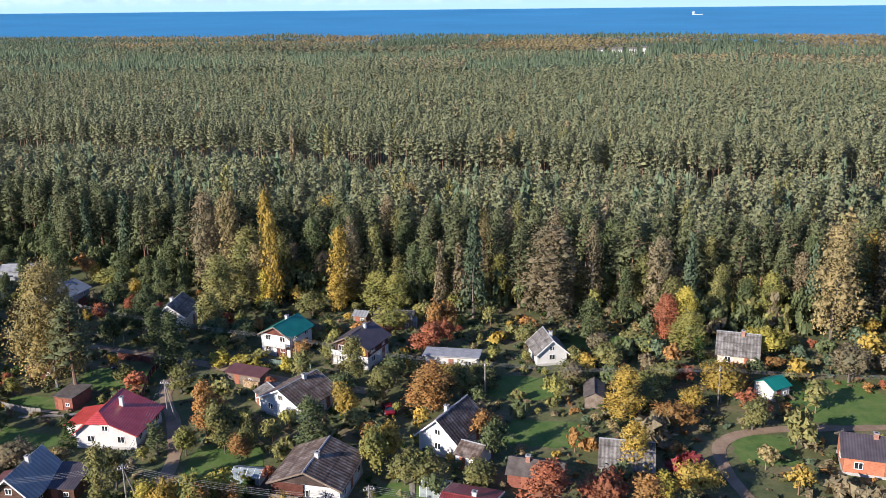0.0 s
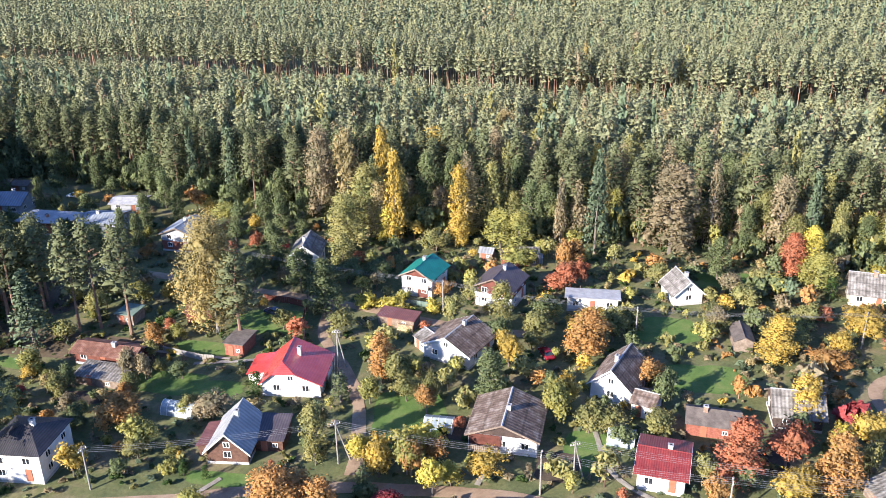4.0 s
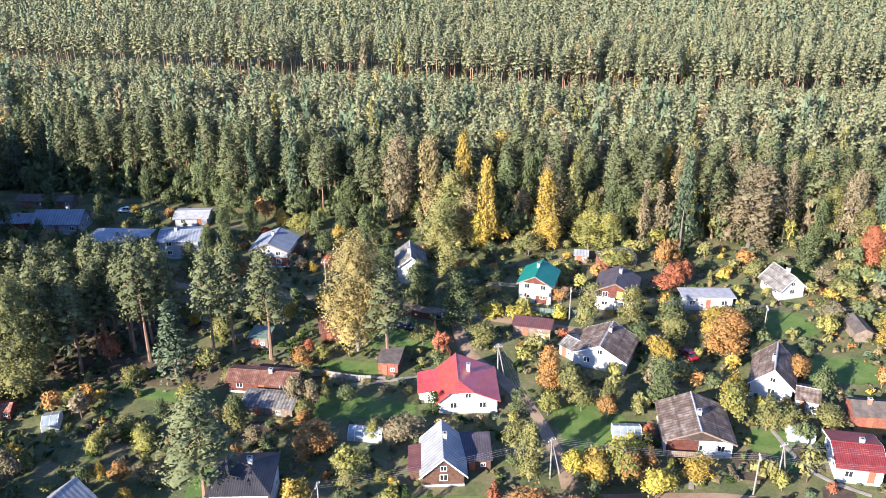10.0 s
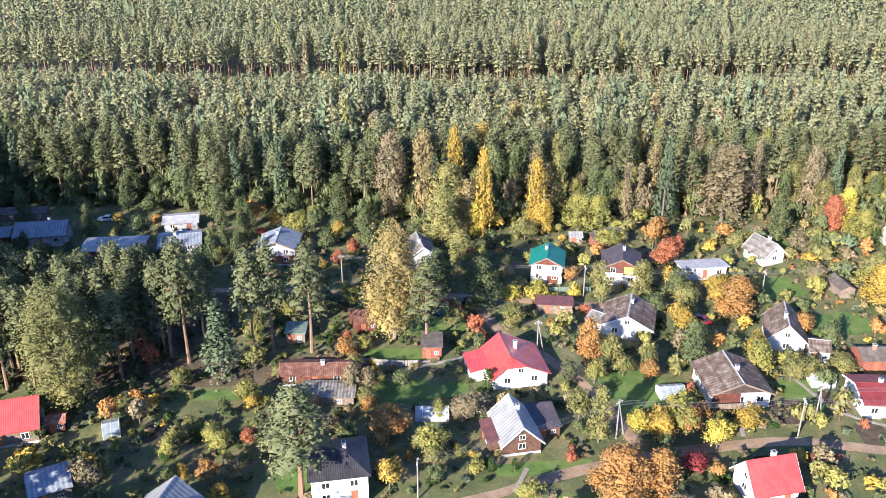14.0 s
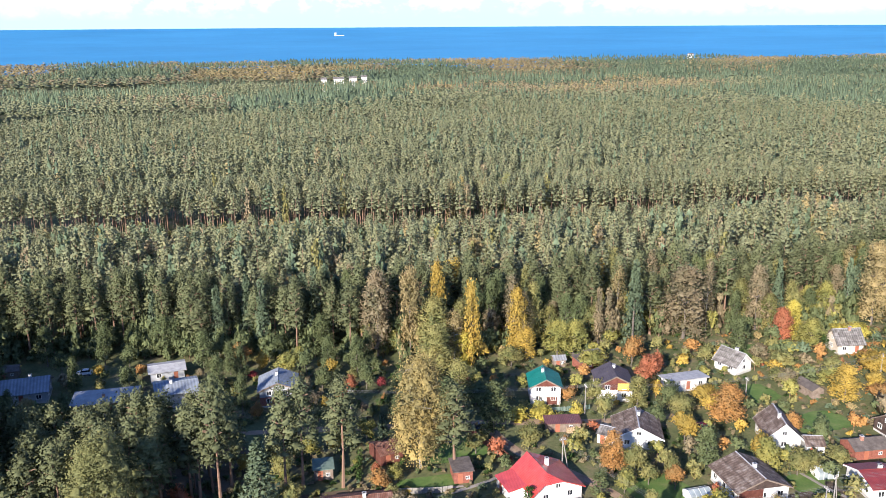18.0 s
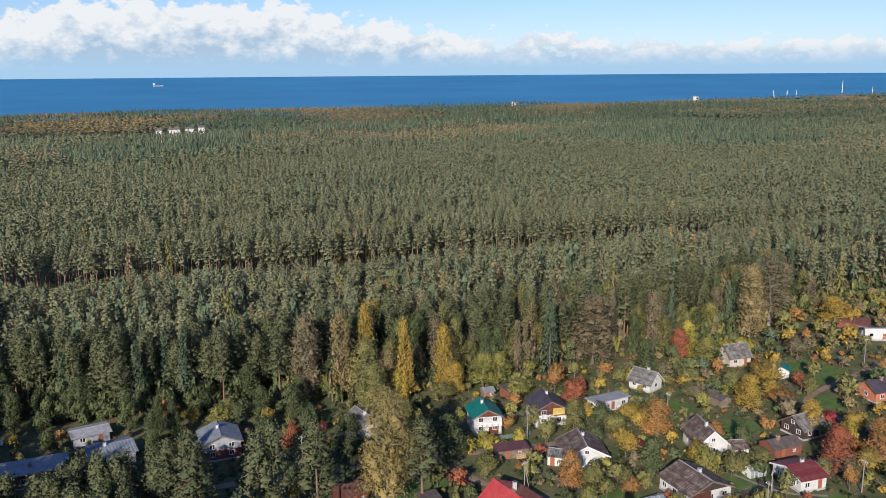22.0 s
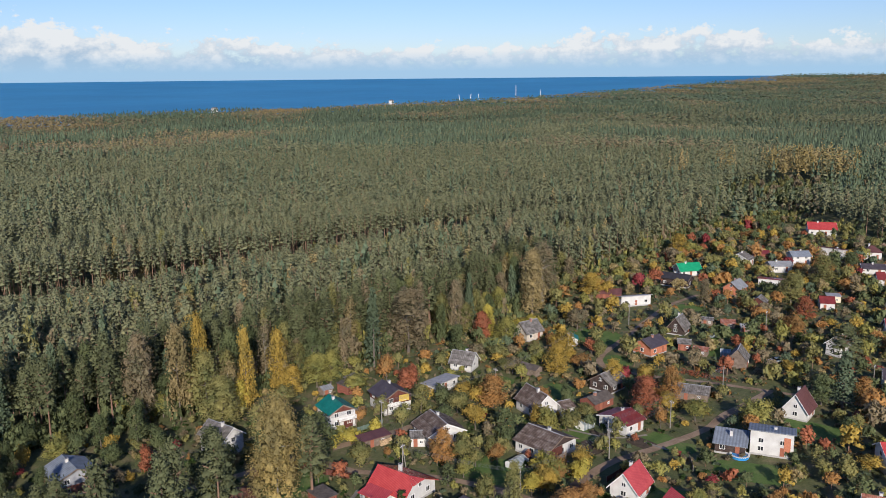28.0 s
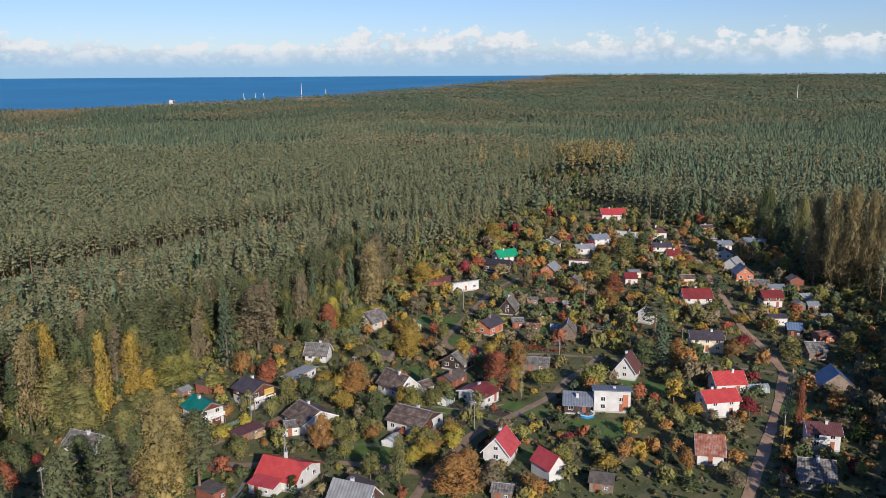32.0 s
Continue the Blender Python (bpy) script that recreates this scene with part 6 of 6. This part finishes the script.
MIX = ["olive"] * 28 + ["green"] * 15 + ["ygreen"] * 21 + ["orange"] * 10 + ["gold"] * 12 + ["brown"] * 9 + ["red"] * 2 + ["tan"] * 5 + ["crimson"] * 1
rng = np.random.default_rng(77)
singles, rest = [], []
WARM = ["olive"] * 24 + ["green"] * 20 + ["ygreen"] * 10 + ["orange"] * 15 + ["gold"] * 9 + ["brown"] * 16 + ["spruce"] * 6 + ["red"] * 3 + ["tan"] * 4 + ["crimson"] * 2
for gx in np.arange(-128, 345, 4.4):
    for gy in np.arange(-200, 20, 4.4):
        x, y = gx + rng.uniform(-2.2, 2.2), gy + rng.uniform(-2.2, 2.2)
        w = rng.uniform(2.4, 6.0) if rng.random() < 0.75 else rng.uniform(1.5, 2.6)
        w *= 1.0 if x < 62 else rng.uniform(1.05, 1.6)
        h = w * rng.uniform(0.75, 1.15)
        c = MIX[rng.integers(len(MIX))] if x < 62 else WARM[rng.integers(len(WARM))]
        keep = rng.random()
        if bool(wooded(np.array(x), np.array(y))) or bool(inside(x, y, GROVE)) or not free(x, y, w / 2):
            continue
        if x < 20 and y < -125 or y < -135 and x < 0 or keep > (0.93 if x < 62 else 0.84):
            continue
        if x > 62 and np.any((np.abs((house_at[:, 0] - x) * 0.52 - (house_at[:, 1] - y) * 0.86) < house_at[:, 2] * 0.9) & (np.abs((house_at[:, 0] - x) * 0.86 + (house_at[:, 1] - y) * 0.52 - 6.5) < 5.0)):
            continue                    # open lawns before the houses
        if min(math.hypot(t[0] - x, t[1] - y) - t[2] * 0.7 for t in TREES) < w * 0.3:
            continue
        (singles if -70 < x < 100 and y > -112 and len(singles) < 150 else rest).append((x, y, w, h, c))
for x, y, w, h, c in singles:
    tree(round(x, 1), round(y, 1), round(h, 1), round(w, 1), "b" if h > 2.6 else "h", c)
xs, ys, ws, hs = (np.array([r[k] for r in rest]) for k in (0, 1, 2, 3))
GARDEN = [light_tree("b", 41, 0.14), light_tree("b", 42, 0.14), light_tree("h", 43, 0.2)]
merged("garden_trees", GARDEN, xs, ys, hs, ws, rng.integers(0, 3, len(xs)), [r[4] for r in rest], "autumn fruit trees and bushes of the far gardens")

# low growth: perennials, tall grass, hedgerow shrubs
pts = []
for _ in range(24000):
    x, y = rng.uniform(-125, 330), rng.uniform(-190, 5)
    if bool(wooded(np.array(x), np.array(y))) or not free(x, y, 0.4) or rng.random() > 0.62:
        continue
    pts.append((x, y))
pts = np.array(pts)
ws = rng.uniform(0.7, 2.4, len(pts))
hs = ws * rng.uniform(0.35, 0.9, len(pts))
LOW = [light_tree("h", 51, 0.022, False), light_tree("h", 52, 0.022, False)]
merged("low_growth", LOW, pts[:, 0], pts[:, 1], hs, ws, rng.integers(0, 2, len(pts)), [w if a > 62 else c for a, c, w in zip(pts[:, 0], rng.choice(["olive", "green", "green", "brown", "brown", "thuja", "spruce"], len(pts)), rng.choice(["olive", "brown", "brown", "orange", "green", "spruce"], len(pts)))],
       "tufts of tall grass, perennials and low shrubs")

# bushes under the pines of the grove
bx, by = rng.uniform(-135, -62, 420), rng.uniform(-68, -16, 420)
ok = inside(bx, by, GROVE)
bx, by = bx[ok], by[ok]
bw = rng.uniform(1.2, 3.6, len(bx))
merged("grove_bushes", [light_tree("h", 81, 0.12), light_tree("h", 82, 0.12)], bx, by, bw * rng.uniform(0.6, 1.2, len(bx)), bw, rng.integers(0, 2, len(bx)),
       list(rng.choice(["green", "spruce", "brown", "green"], len(bx))), "green and brown bushes under the grove's pines")

# undergrowth along the forest edge
ex = rng.uniform(-140, 376, 1300)
ey = np.interp(ex, EDGE_X, EDGE_Y) + rng.uniform(-3, 11, len(ex))
east_pts = np.array([np.array(a) + (np.array(b) - a) * u + rng.uniform(-3, 6, 2) for a, b in zip(EAST[:8], EAST[1:9]) for u in rng.random(30)])
ex, ey = np.concatenate([ex, east_pts[:, 0]]), np.concatenate([ey, east_pts[:, 1]])
ok = np.array([free(a, b, 1.5, False) for a, b in zip(ex, ey)])
ex, ey = ex[ok], ey[ok]
ws = rng.uniform(2.5, 5.5, len(ex))
hs = ws * rng.uniform(0.8, 2.0, len(ex))
merged("undergrowth", [light_tree("h", 61, 0.12), light_tree("b", 62, 0.10)], ex, ey, hs, ws, rng.integers(0, 2, len(ex)),
       [c if a > -25 else "green" for a, c in zip(ex, rng.choice(["green", "green", "olive", "brown", "ygreen", "green"], len(ex)))], "dense undergrowth along the forest edge")

# ---- poles and cables ----
POLE_TOPS = {}


def pole(key, x, y, height=7.6, brace=0.0, turn=0.0):
    ob = empty("utility_pole", pose(x, y, 0, 0, 0, turn), "grey wooden utility pole" + (" with a slanted brace" if brace else ""), "pole", "utility poles")
    v, f = [], []
    limb(v, f, (0, 0, -0.1), (0, 0, height), 0.14, 0.10, 8)
    me = mesh_from("post", v, f, [M["pole_wood"]])
    shared("post", me, ob, Matrix())
    part("crossarm", shape((-0.75, 0.75, -0.05, 0.05, height - 0.75, height - 0.63), (-0.55, 0.55, -0.05, 0.05, height - 0.3, height - 0.2)), M["pole_wood"], ob)
    for sx in (-0.65, -0.25, 0.25, 0.65):
        part("insulator", shape((sx - 0.05, sx + 0.05, -0.05, 0.05, height - 0.63, height - 0.46)), M["frame"], ob)
    if brace:
        v, f = [], []
        limb(v, f, (brace, 0, -0.1), (0.08, 0, height - 0.9), 0.12, 0.09, 8)
        shared("brace", mesh_from("brace", v, f, [M["pole_wood"]]), ob, Matrix())
    POLE_TOPS[key] = (x, y, height - 0.5, turn)


pole("a", -32.3, -98.6, 7.4, 0, 70)
pole("b", 1.5, -90.4, 7.6, 1.9, 30)
pole("c", 30.8, -95.3, 7.4, 0, 80)
pole("d", 55.2, -99.3, 7.4, 0, 80)
pole("e", 48.8, -51.6, 7.4, 0, 85)
pole("f", 88.8, -51.3, 7.4, 1.8, 60)
pole("g", 12.7, -42.3, 7.4, 0, 85)
pole("h", -3.9, -63.5, 7.6, 1.4, 0)
pole("j", 87.6, -100.4, 7.4, 1.8, 20)
pole("k", 85.5, -165.8, 7.4, 1.8, 0)
pole("l", 149, -92.3)
pole("o", 35.5, -92.5, 7.2, 1.6, 20)
pole("p", 50.5, -165.2)
pole("q", 112, -133)
pole("r", 129.3, -51.9)
pole("t", -37.6, -27.5)
CABLE_SAG = 0.7


def cable(a, b, offsets=(-0.65, -0.25, 0.25, 0.65)):
    (x0, y0, z0, t0), (x1, y1, z1, t1) = POLE_TOPS[a], POLE_TOPS[b]
    d = Vector((x1 - x0, y1 - y0, 0)).normalized()
    side = Vector((-d.y, d.x, 0))
    ob = empty("power_line", Matrix(), "sagging overhead cables between two poles", "cable", "overhead cables")
    for o in offsets:
        v, f = [], []
        pts = []
        for i in range(11):
            u = i / 10
            p = Vector((x0, y0, z0)).lerp(Vector((x1, y1, z1)), u) + side * o
            p.z -= CABLE_SAG * 4 * u * (1 - u)
            pts.append(p)
        for p in pts:
            v.extend((p + side * 0.015, p + Vector((0, 0, 0.015)), p - side * 0.015, p - Vector((0, 0, 0.015))))
        f.extend((4 * i + k, 4 * i + (k + 1) % 4, 4 * i + 4 + (k + 1) % 4, 4 * i + 4 + k) for i in range(len(pts) - 1) for k in range(4))
        shared("wire", mesh_from("wire", v, f, [M["wire"]]), ob, Matrix())


for a, b in (("a", "b"), ("b", "c"), ("c", "d"), ("b", "h"), ("h", "g"), ("g", "e"), ("e", "f"), ("g", "t"), ("d", "j"), ("f", "r"), ("o", "j"), ("k", "p"), ("k", "q")):
    cable(a, b)


# ---- fences and hedges ----
def fence(pts, height, mat, label):
    ob = empty("fence", Matrix(), label, "fence", "garden fences")
    rng = random.Random(len(pts) + int(pts[0][0]))
    post = to_mesh("post", shape((-0.06, 0.06, -0.06, 0.06, -0.1, height + 0.05)), M["pole_wood"])
    board = to_mesh("board", shape((-0.21, 0.21, -0.015, 0.015, 0.08, height)), mat)
    for (x0, y0), (x1, y1) in zip(pts, pts[1:]):
        n = max(1, int(math.hypot(x1 - x0, y1 - y0) / 0.46))
        a = math.degrees(math.atan2(y1 - y0, x1 - x0))
        for i in range(n):
            u = (i + 0.5) / n
            shared("board", board, ob, pose(x0 + (x1 - x0) * u, y0 + (y1 - y0) * u, rng.uniform(-0.03, 0.03), 0, 0, a))
        for i in range(0, n + 1, 5):
            u = i / n
            shared("post", post, ob, pose(x0 + (x1 - x0) * u + 0.05, y0 + (y1 - y0) * u + 0.05, 0, 0, 0, a))
    return ob


fence([(-24.5, -38.6), (-19, -39.6), (-14.8, -41.5), (-14.2, -47.5), (-12.4, -53.6), (-11.6, -57)], 1.5, M["red_wood"], "red-brown board fence along the lane corner")
fence([(-37, -60.3), (-29.5, -62.6), (-26.5, -63)], 1.3, M["pole_wood"], "low pale concrete-grey garden fence")
fence([(3.0, -38.2), (9.0, -39.6), (15, -40.6)], 1.2, M["green_felt"], "low greenish garden fence by the yellow bushes")
fence([(20, -100.3), (28, -101.0), (34, -102.5)], 1.4, M["red_wood"], "brown board fence beside the gravel lane")
fence([(36, -113), (41, -110)], 1.5, M["wood"], "weathered grey board fence by the lane")


def hedge(pts, height, width, colour, label):
    ob = empty("hedge", Matrix(), label, "hedge", "garden hedges")
    rng2 = np.random.default_rng(int(abs(pts[0][0]) * 10))
    c = []
    for (x0, y0), (x1, y1) in zip(pts, pts[1:]):
        n = int(math.hypot(x1 - x0, y1 - y0) / 0.35)
        u = rng2.random(n * 2)
        c.append(np.stack([x0 + (x1 - x0) * u + rng2.normal(0, width * 0.22, n * 2), y0 + (y1 - y0) * u + rng2.normal(0, width * 0.22, n * 2), rng2.uniform(0.15, height * 0.85, n * 2)], 1))
    c = np.concatenate(c)
    r = np.tile([[0.45, 0.45, 0.4]], (len(c), 1))
    q, soft = diamonds(c, r, 9, 0.2, rng2)
    me = quads_mesh("foliage", q, M[colour], soft)
    shared("foliage", me, ob, Matrix())
    v, f = [], []
    for (x0, y0), (x1, y1) in zip(pts, pts[1:]):
        n = max(2, int(math.hypot(x1 - x0, y1 - y0) / 1.2))
        for i in range(n):
            u = (i + 0.5) / n
            limb(v, f, (x0 + (x1 - x0) * u, y0 + (y1 - y0) * u, -0.05), (x0 + (x1 - x0) * u, y0 + (y1 - y0) * u, height * 0.7), 0.05, 0.02, 5)
    shared("stems", mesh_from("stems", v, f, [M["bark"]]), ob, Matrix())


hedge([(94.3, -85.5), (94.8, -99.5)], 1.5, 1.6, "red", "long clipped russet hedge beside the lane")
hedge([(67.5, -111.5), (88, -116)], 2.8, 2.4, "ygreen", "tall yellow-green hedge along the lane")
hedge([(-42.5, -53.5), (-39.5, -43)], 1.6, 1.0, "thuja", "row of young green thujas")
hedge([(-5.5, -39.0), (5.5, -41.2)], 2.0, 2.4, "yellow", "yellow autumn hedge beside the lane")
hedge([(45, -166.5), (80, -166.8)], 1.6, 1.2, "green", "green hedge along the village road")


# ---- vehicles ----
def car(x, y, turn, paint, label):
    ob = empty("car", pose(x, y, 0.06, 0, 0, turn), label, "car")
    body = bmesh.new()
    prism(body, [(-2.05, 0.30), (2.05, 0.30), (2.1, 0.62), (1.95, 0.82), (0.95, 0.93), (-1.75, 0.98), (-2.1, 0.80)], -0.84, 0.84)
    bmesh.ops.bevel(body, geom=list(body.edges), offset=0.07, segments=1, affect="EDGES")
    part("body", body, paint, ob)
    cabin = bmesh.new()
    prism(cabin, [(-1.55, 0.96), (0.85, 0.94), (0.25, 1.42), (-1.2, 1.44)], -0.70, 0.70)
    part("cabin_glass", cabin, M["pane"], ob)
    part("roof", shape((-0.66, 0.66, -1.18, 0.22, 1.42, 1.47)), paint, ob)
    tyre = bmesh.new()
    bmesh.ops.create_cone(tyre, cap_ends=True, segments=14, radius1=0.31, radius2=0.31, depth=0.2, matrix=Matrix.Rotation(radians(90), 4, "Y"))
    tyre_me = to_mesh("wheel", tyre, M["soot"])
    hub = bmesh.new()
    bmesh.ops.create_cone(hub, cap_ends=True, segments=10, radius1=0.18, radius2=0.18, depth=0.23, matrix=Matrix.Rotation(radians(90), 4, "Y"))
    hub_me = to_mesh("rim", hub, M["zinc"])
    for sx in (-0.78, 0.78):
        for sy in (-1.3, 1.3):
            w = shared("wheel", tyre_me, ob, pose(sx, sy, 0.31))
            shared("rim", hub_me, w, Matrix())
        part("headlight", shape((sx * 0.8 - 0.16, sx * 0.8 + 0.16, 1.98, 2.08, 0.6, 0.74)), M["frame"], ob)
    return ob


BLUE_PAINT = material("dark_blue_car_paint", [(0.012, 0.02, 0.05), (0.018, 0.03, 0.07)], 1, 4, 0.25, bump=0, stain=0.1, spec=0.6)
RED_PAINT = material("dark_red_car_paint", [(0.20, 0.012, 0.02), (0.26, 0.02, 0.03)], 1, 4, 0.25, bump=0, stain=0.1, spec=0.6)
WHITE_PAINT = material("white_car_paint", [(0.66, 0.67, 0.68), (0.76, 0.77, 0.78)], 1, 4, 0.3, bump=0, stain=0.05, spec=0.6)
car(-12.4, -41.0, 70, BLUE_PAINT, "dark blue car parked by the board fence")
car(-20.8, -44.5, 60, BLUE_PAINT, "dark car parked on the shaded lawn")
car(32.5, -57.5, 20, RED_PAINT, "dark red car parked between garden trees")
car(119.9, -104.5, 30, WHITE_PAINT, "pale car parked by the gardens")
car(-94.9, 20.8, 80, WHITE_PAINT, "white van-like car at the forest edge")


# ---- greenhouses, pool, odds and ends ----
def greenhouse(x, y, turn, width, depth, height, label, arch=False):
    ob = empty("greenhouse", pose(x, y, 0, 0, 0, turn), label, "greenhouse", "greenhouses")
    L, S = width / 2, depth / 2
    n = 8
    if arch:
        line = [(S * math.cos(math.pi * i / n), height * math.sin(math.pi * i / n)) for i in range(n + 1)]
    else:
        line = [(S, 0), (S, height * 0.68), (0, height), (-S, height * 0.68), (-S, 0)]
    part("sheeting", prism(bmesh.new(), line, -L, L), M["polytunnel"], ob)
    k = max(2, int(width / 1.0))
    for i in range(k + 1):
        px = -L + width * i / k
        part("rib", prism(bmesh.new(), [(a * 1.015, b * 1.012 + 0.01) for a, b in line], px - 0.035, px + 0.035), M["frame"], ob)
    return ob


greenhouse(-26.7, -79.0, -10, 5.5, 2.8, 2.0, "white arched polytunnel on the lawn", True)
greenhouse(43.2, -82.2, -12, 4.0, 3.0, 2.2, "small glazed greenhouse beside the red-roofed house")
greenhouse(-79, -73.5, 10, 2.6, 4.0, 2.0, "small blue-green greenhouse in the garden")
greenhouse(30, -16, 5, 5, 3, 2.0, "glazed lean-to greenhouse by the forest")
greenhouse(15.4, -80.5, -5, 4.5, 3.0, 1.9, "weathered timber-framed garden greenhouse")
greenhouse(118, -90, -70, 3.0, 3.6, 2.0, "small glazed garden greenhouse")
greenhouse(134, -80, -70, 4.0, 2.6, 2.0, "small glazed greenhouse in a garden")
greenhouse(192, -165, -70, 9, 4, 2.4, "long glazed greenhouse at the village edge")
greenhouse(84, -157, -62, 6, 3, 2.2, "glazed greenhouse behind the red-roofed house")
POOL = material("pool_liner", [(0.03, 0.22, 0.55), (0.05, 0.32, 0.68)], 1.0, 4, 0.3, bump=0, stain=0.1)
pool = empty("garden_pool", pose(49.5, -118.5, 0), "round blue garden pool with a white rim", "pool")
ring = bmesh.new()
bmesh.ops.create_cone(ring, cap_ends=False, segments=28, radius1=2.0, radius2=2.0, depth=0.7, matrix=Matrix.Translation((0, 0, 0.35)))
part("liner", ring, POOL, pool)
disc = bmesh.new()
bmesh.ops.create_circle(disc, cap_ends=True, segments=28, radius=1.97, matrix=Matrix.Translation((0, 0, 0.58)))
part("pool_water", disc, POOL, pool)
rim = bmesh.new()
for i in range(28):
    a = 2 * math.pi * i / 28
    box(rim, 2.0 * math.cos(a) - 0.22, 2.0 * math.cos(a) + 0.22, 2.0 * math.sin(a) - 0.22, 2.0 * math.sin(a) + 0.22, 0.68, 0.76)
part("rim", rim, M["frame"], pool)


def woodpile(x, y, turn, width, height, label):
    ob = empty("woodpile", pose(x, y, 0, 0, 0, turn), label, "firewood")
    rng = random.Random(int(x * 10))
    log = bmesh.new()
    bmesh.ops.create_cone(log, cap_ends=True, segments=7, radius1=0.09, radius2=0.08, depth=0.5, matrix=Matrix.Rotation(radians(90), 4, "X"))
    me = to_mesh("log", log, CUT)
    z = 0.1
    while z < height:
        for i in range(int(width / 0.2)):
            shared("log", me, ob, pose(-width / 2 + 0.2 * i + rng.uniform(-0.03, 0.03), rng.uniform(-0.06, 0.06), z + rng.uniform(-0.02, 0.02), rng.uniform(-4, 4), 0, rng.uniform(-5, 5)))
        z += 0.19


CUT = material("cut_firewood", [(0.42, 0.28, 0.16), (0.60, 0.44, 0.28)], 2, 8, 0.9, rand=0.3, bump=0.2)
woodpile(6.2, -49.6, -16, 3.2, 1.3, "stacked pale firewood under a low roof")
woodpile(-17.6, -86.5, 90, 2.2, 1.2, "stacked split firewood against the log house")


# ---- far things ----
def far_house(x, y, turn, w, d, h, label):
    z = float(rise(math.hypot(x - EYE_X, y - EYE_Y)))
    ob = empty("far_house", pose(x, y, z, 0, 0, turn), label, "house", "white houses in the far wood")
    part("wall", shape((-w / 2, w / 2, -d / 2, d / 2, 0, h)), M["white"], ob)
    part("roof", prism(bmesh.new(), [(-d / 2 - 0.4, h), (d / 2 + 0.4, h), (0, h + 2.5)], -w / 2 - 0.4, w / 2 + 0.4), M["slate"], ob)
    win = to_mesh("window", shape((-0.9, 0.9, -0.05, 0.05, -0.8, 0.8)), M["pane"])
    for i in range(3):
        for z2 in ((h * 0.3), (h * 0.72)):
            shared("window", win, ob, pose(-w / 3 + w / 3 * i, -d / 2, z2))


for dx, w in ((-14, 9), (6, 16), (26, 12), (42, 9)):
    far_house(165 + dx, 905 + dx * 0.2, -10, w * 0.8, 8, 15 + (dx % 5), "white house rising out of the far pine wood")
far_house(1050, 1392, 10, 12, 8, 17, "pale building on the far shore")
far_house(1590, 1352, 20, 14, 9, 18, "pale building on the far shore")
ship_z = float(rise(3900))
ship = empty("ship", pose(785, 3606, ship_z + 0.4, 0, 0, 4) @ Matrix.Scale(0.72, 4), "small white cargo ship on the horizon", "ship")
part("hull", prism(bmesh.new(), [(-7, 0.2), (7, 0.2), (8, 5), (-8, 5)], -29, 29), WHITE_PAINT, ship)
part("deckhouse", shape((-28, -19, -6, 6, 8, 20)), WHITE_PAINT, ship)
part("funnel", shape((-26, -23, -2, 2, 20, 24)), M["slate"], ship)
part("mast", shape((18, 19, -0.5, 0.5, 8, 17)), M["slate"], ship)


def mast(name, x, y, height, lean, label):
    z = float(rise(math.hypot(x - EYE_X, y - EYE_Y)))
    ob = empty(name, pose(x, y, z), label, "tower")
    v, f = [], []
    limb(v, f, (0, 0, 0), (lean, 0, height), 1.1, 0.5, 6)
    shared("shaft", mesh_from("shaft", v, f, [M["frame"]]), ob, Matrix())
    v, f = [], []
    for i in range(4):
        limb(v, f, (lean * i / 4 - 2, 0, height * (0.35 + 0.15 * i)), (lean * i / 4 + 2, 0, height * (0.35 + 0.15 * i)), 0.4, 0.4, 4)
    shared("bracing", mesh_from("bracing", v, f, [M["frame"]]), ob, Matrix())


mast("harbour_crane", 1858, 1325, 28, -6, "white harbour crane leaning over the shore")
mast("harbour_crane", 1903, 1323, 28, 6, "white harbour crane leaning over the shore")
mast("harbour_crane", 1948, 1321, 26, -6, "white harbour crane leaning over the shore")
mast("radio_mast", 2160, 1332, 48, 0, "tall thin lattice radio mast")
mast("water_tower", 2310, 1335, 28, 0, "slim pale tower above the wood")
mast("radio_mast", 2350, -104, 46, 0, "thin white mast above the far wood")
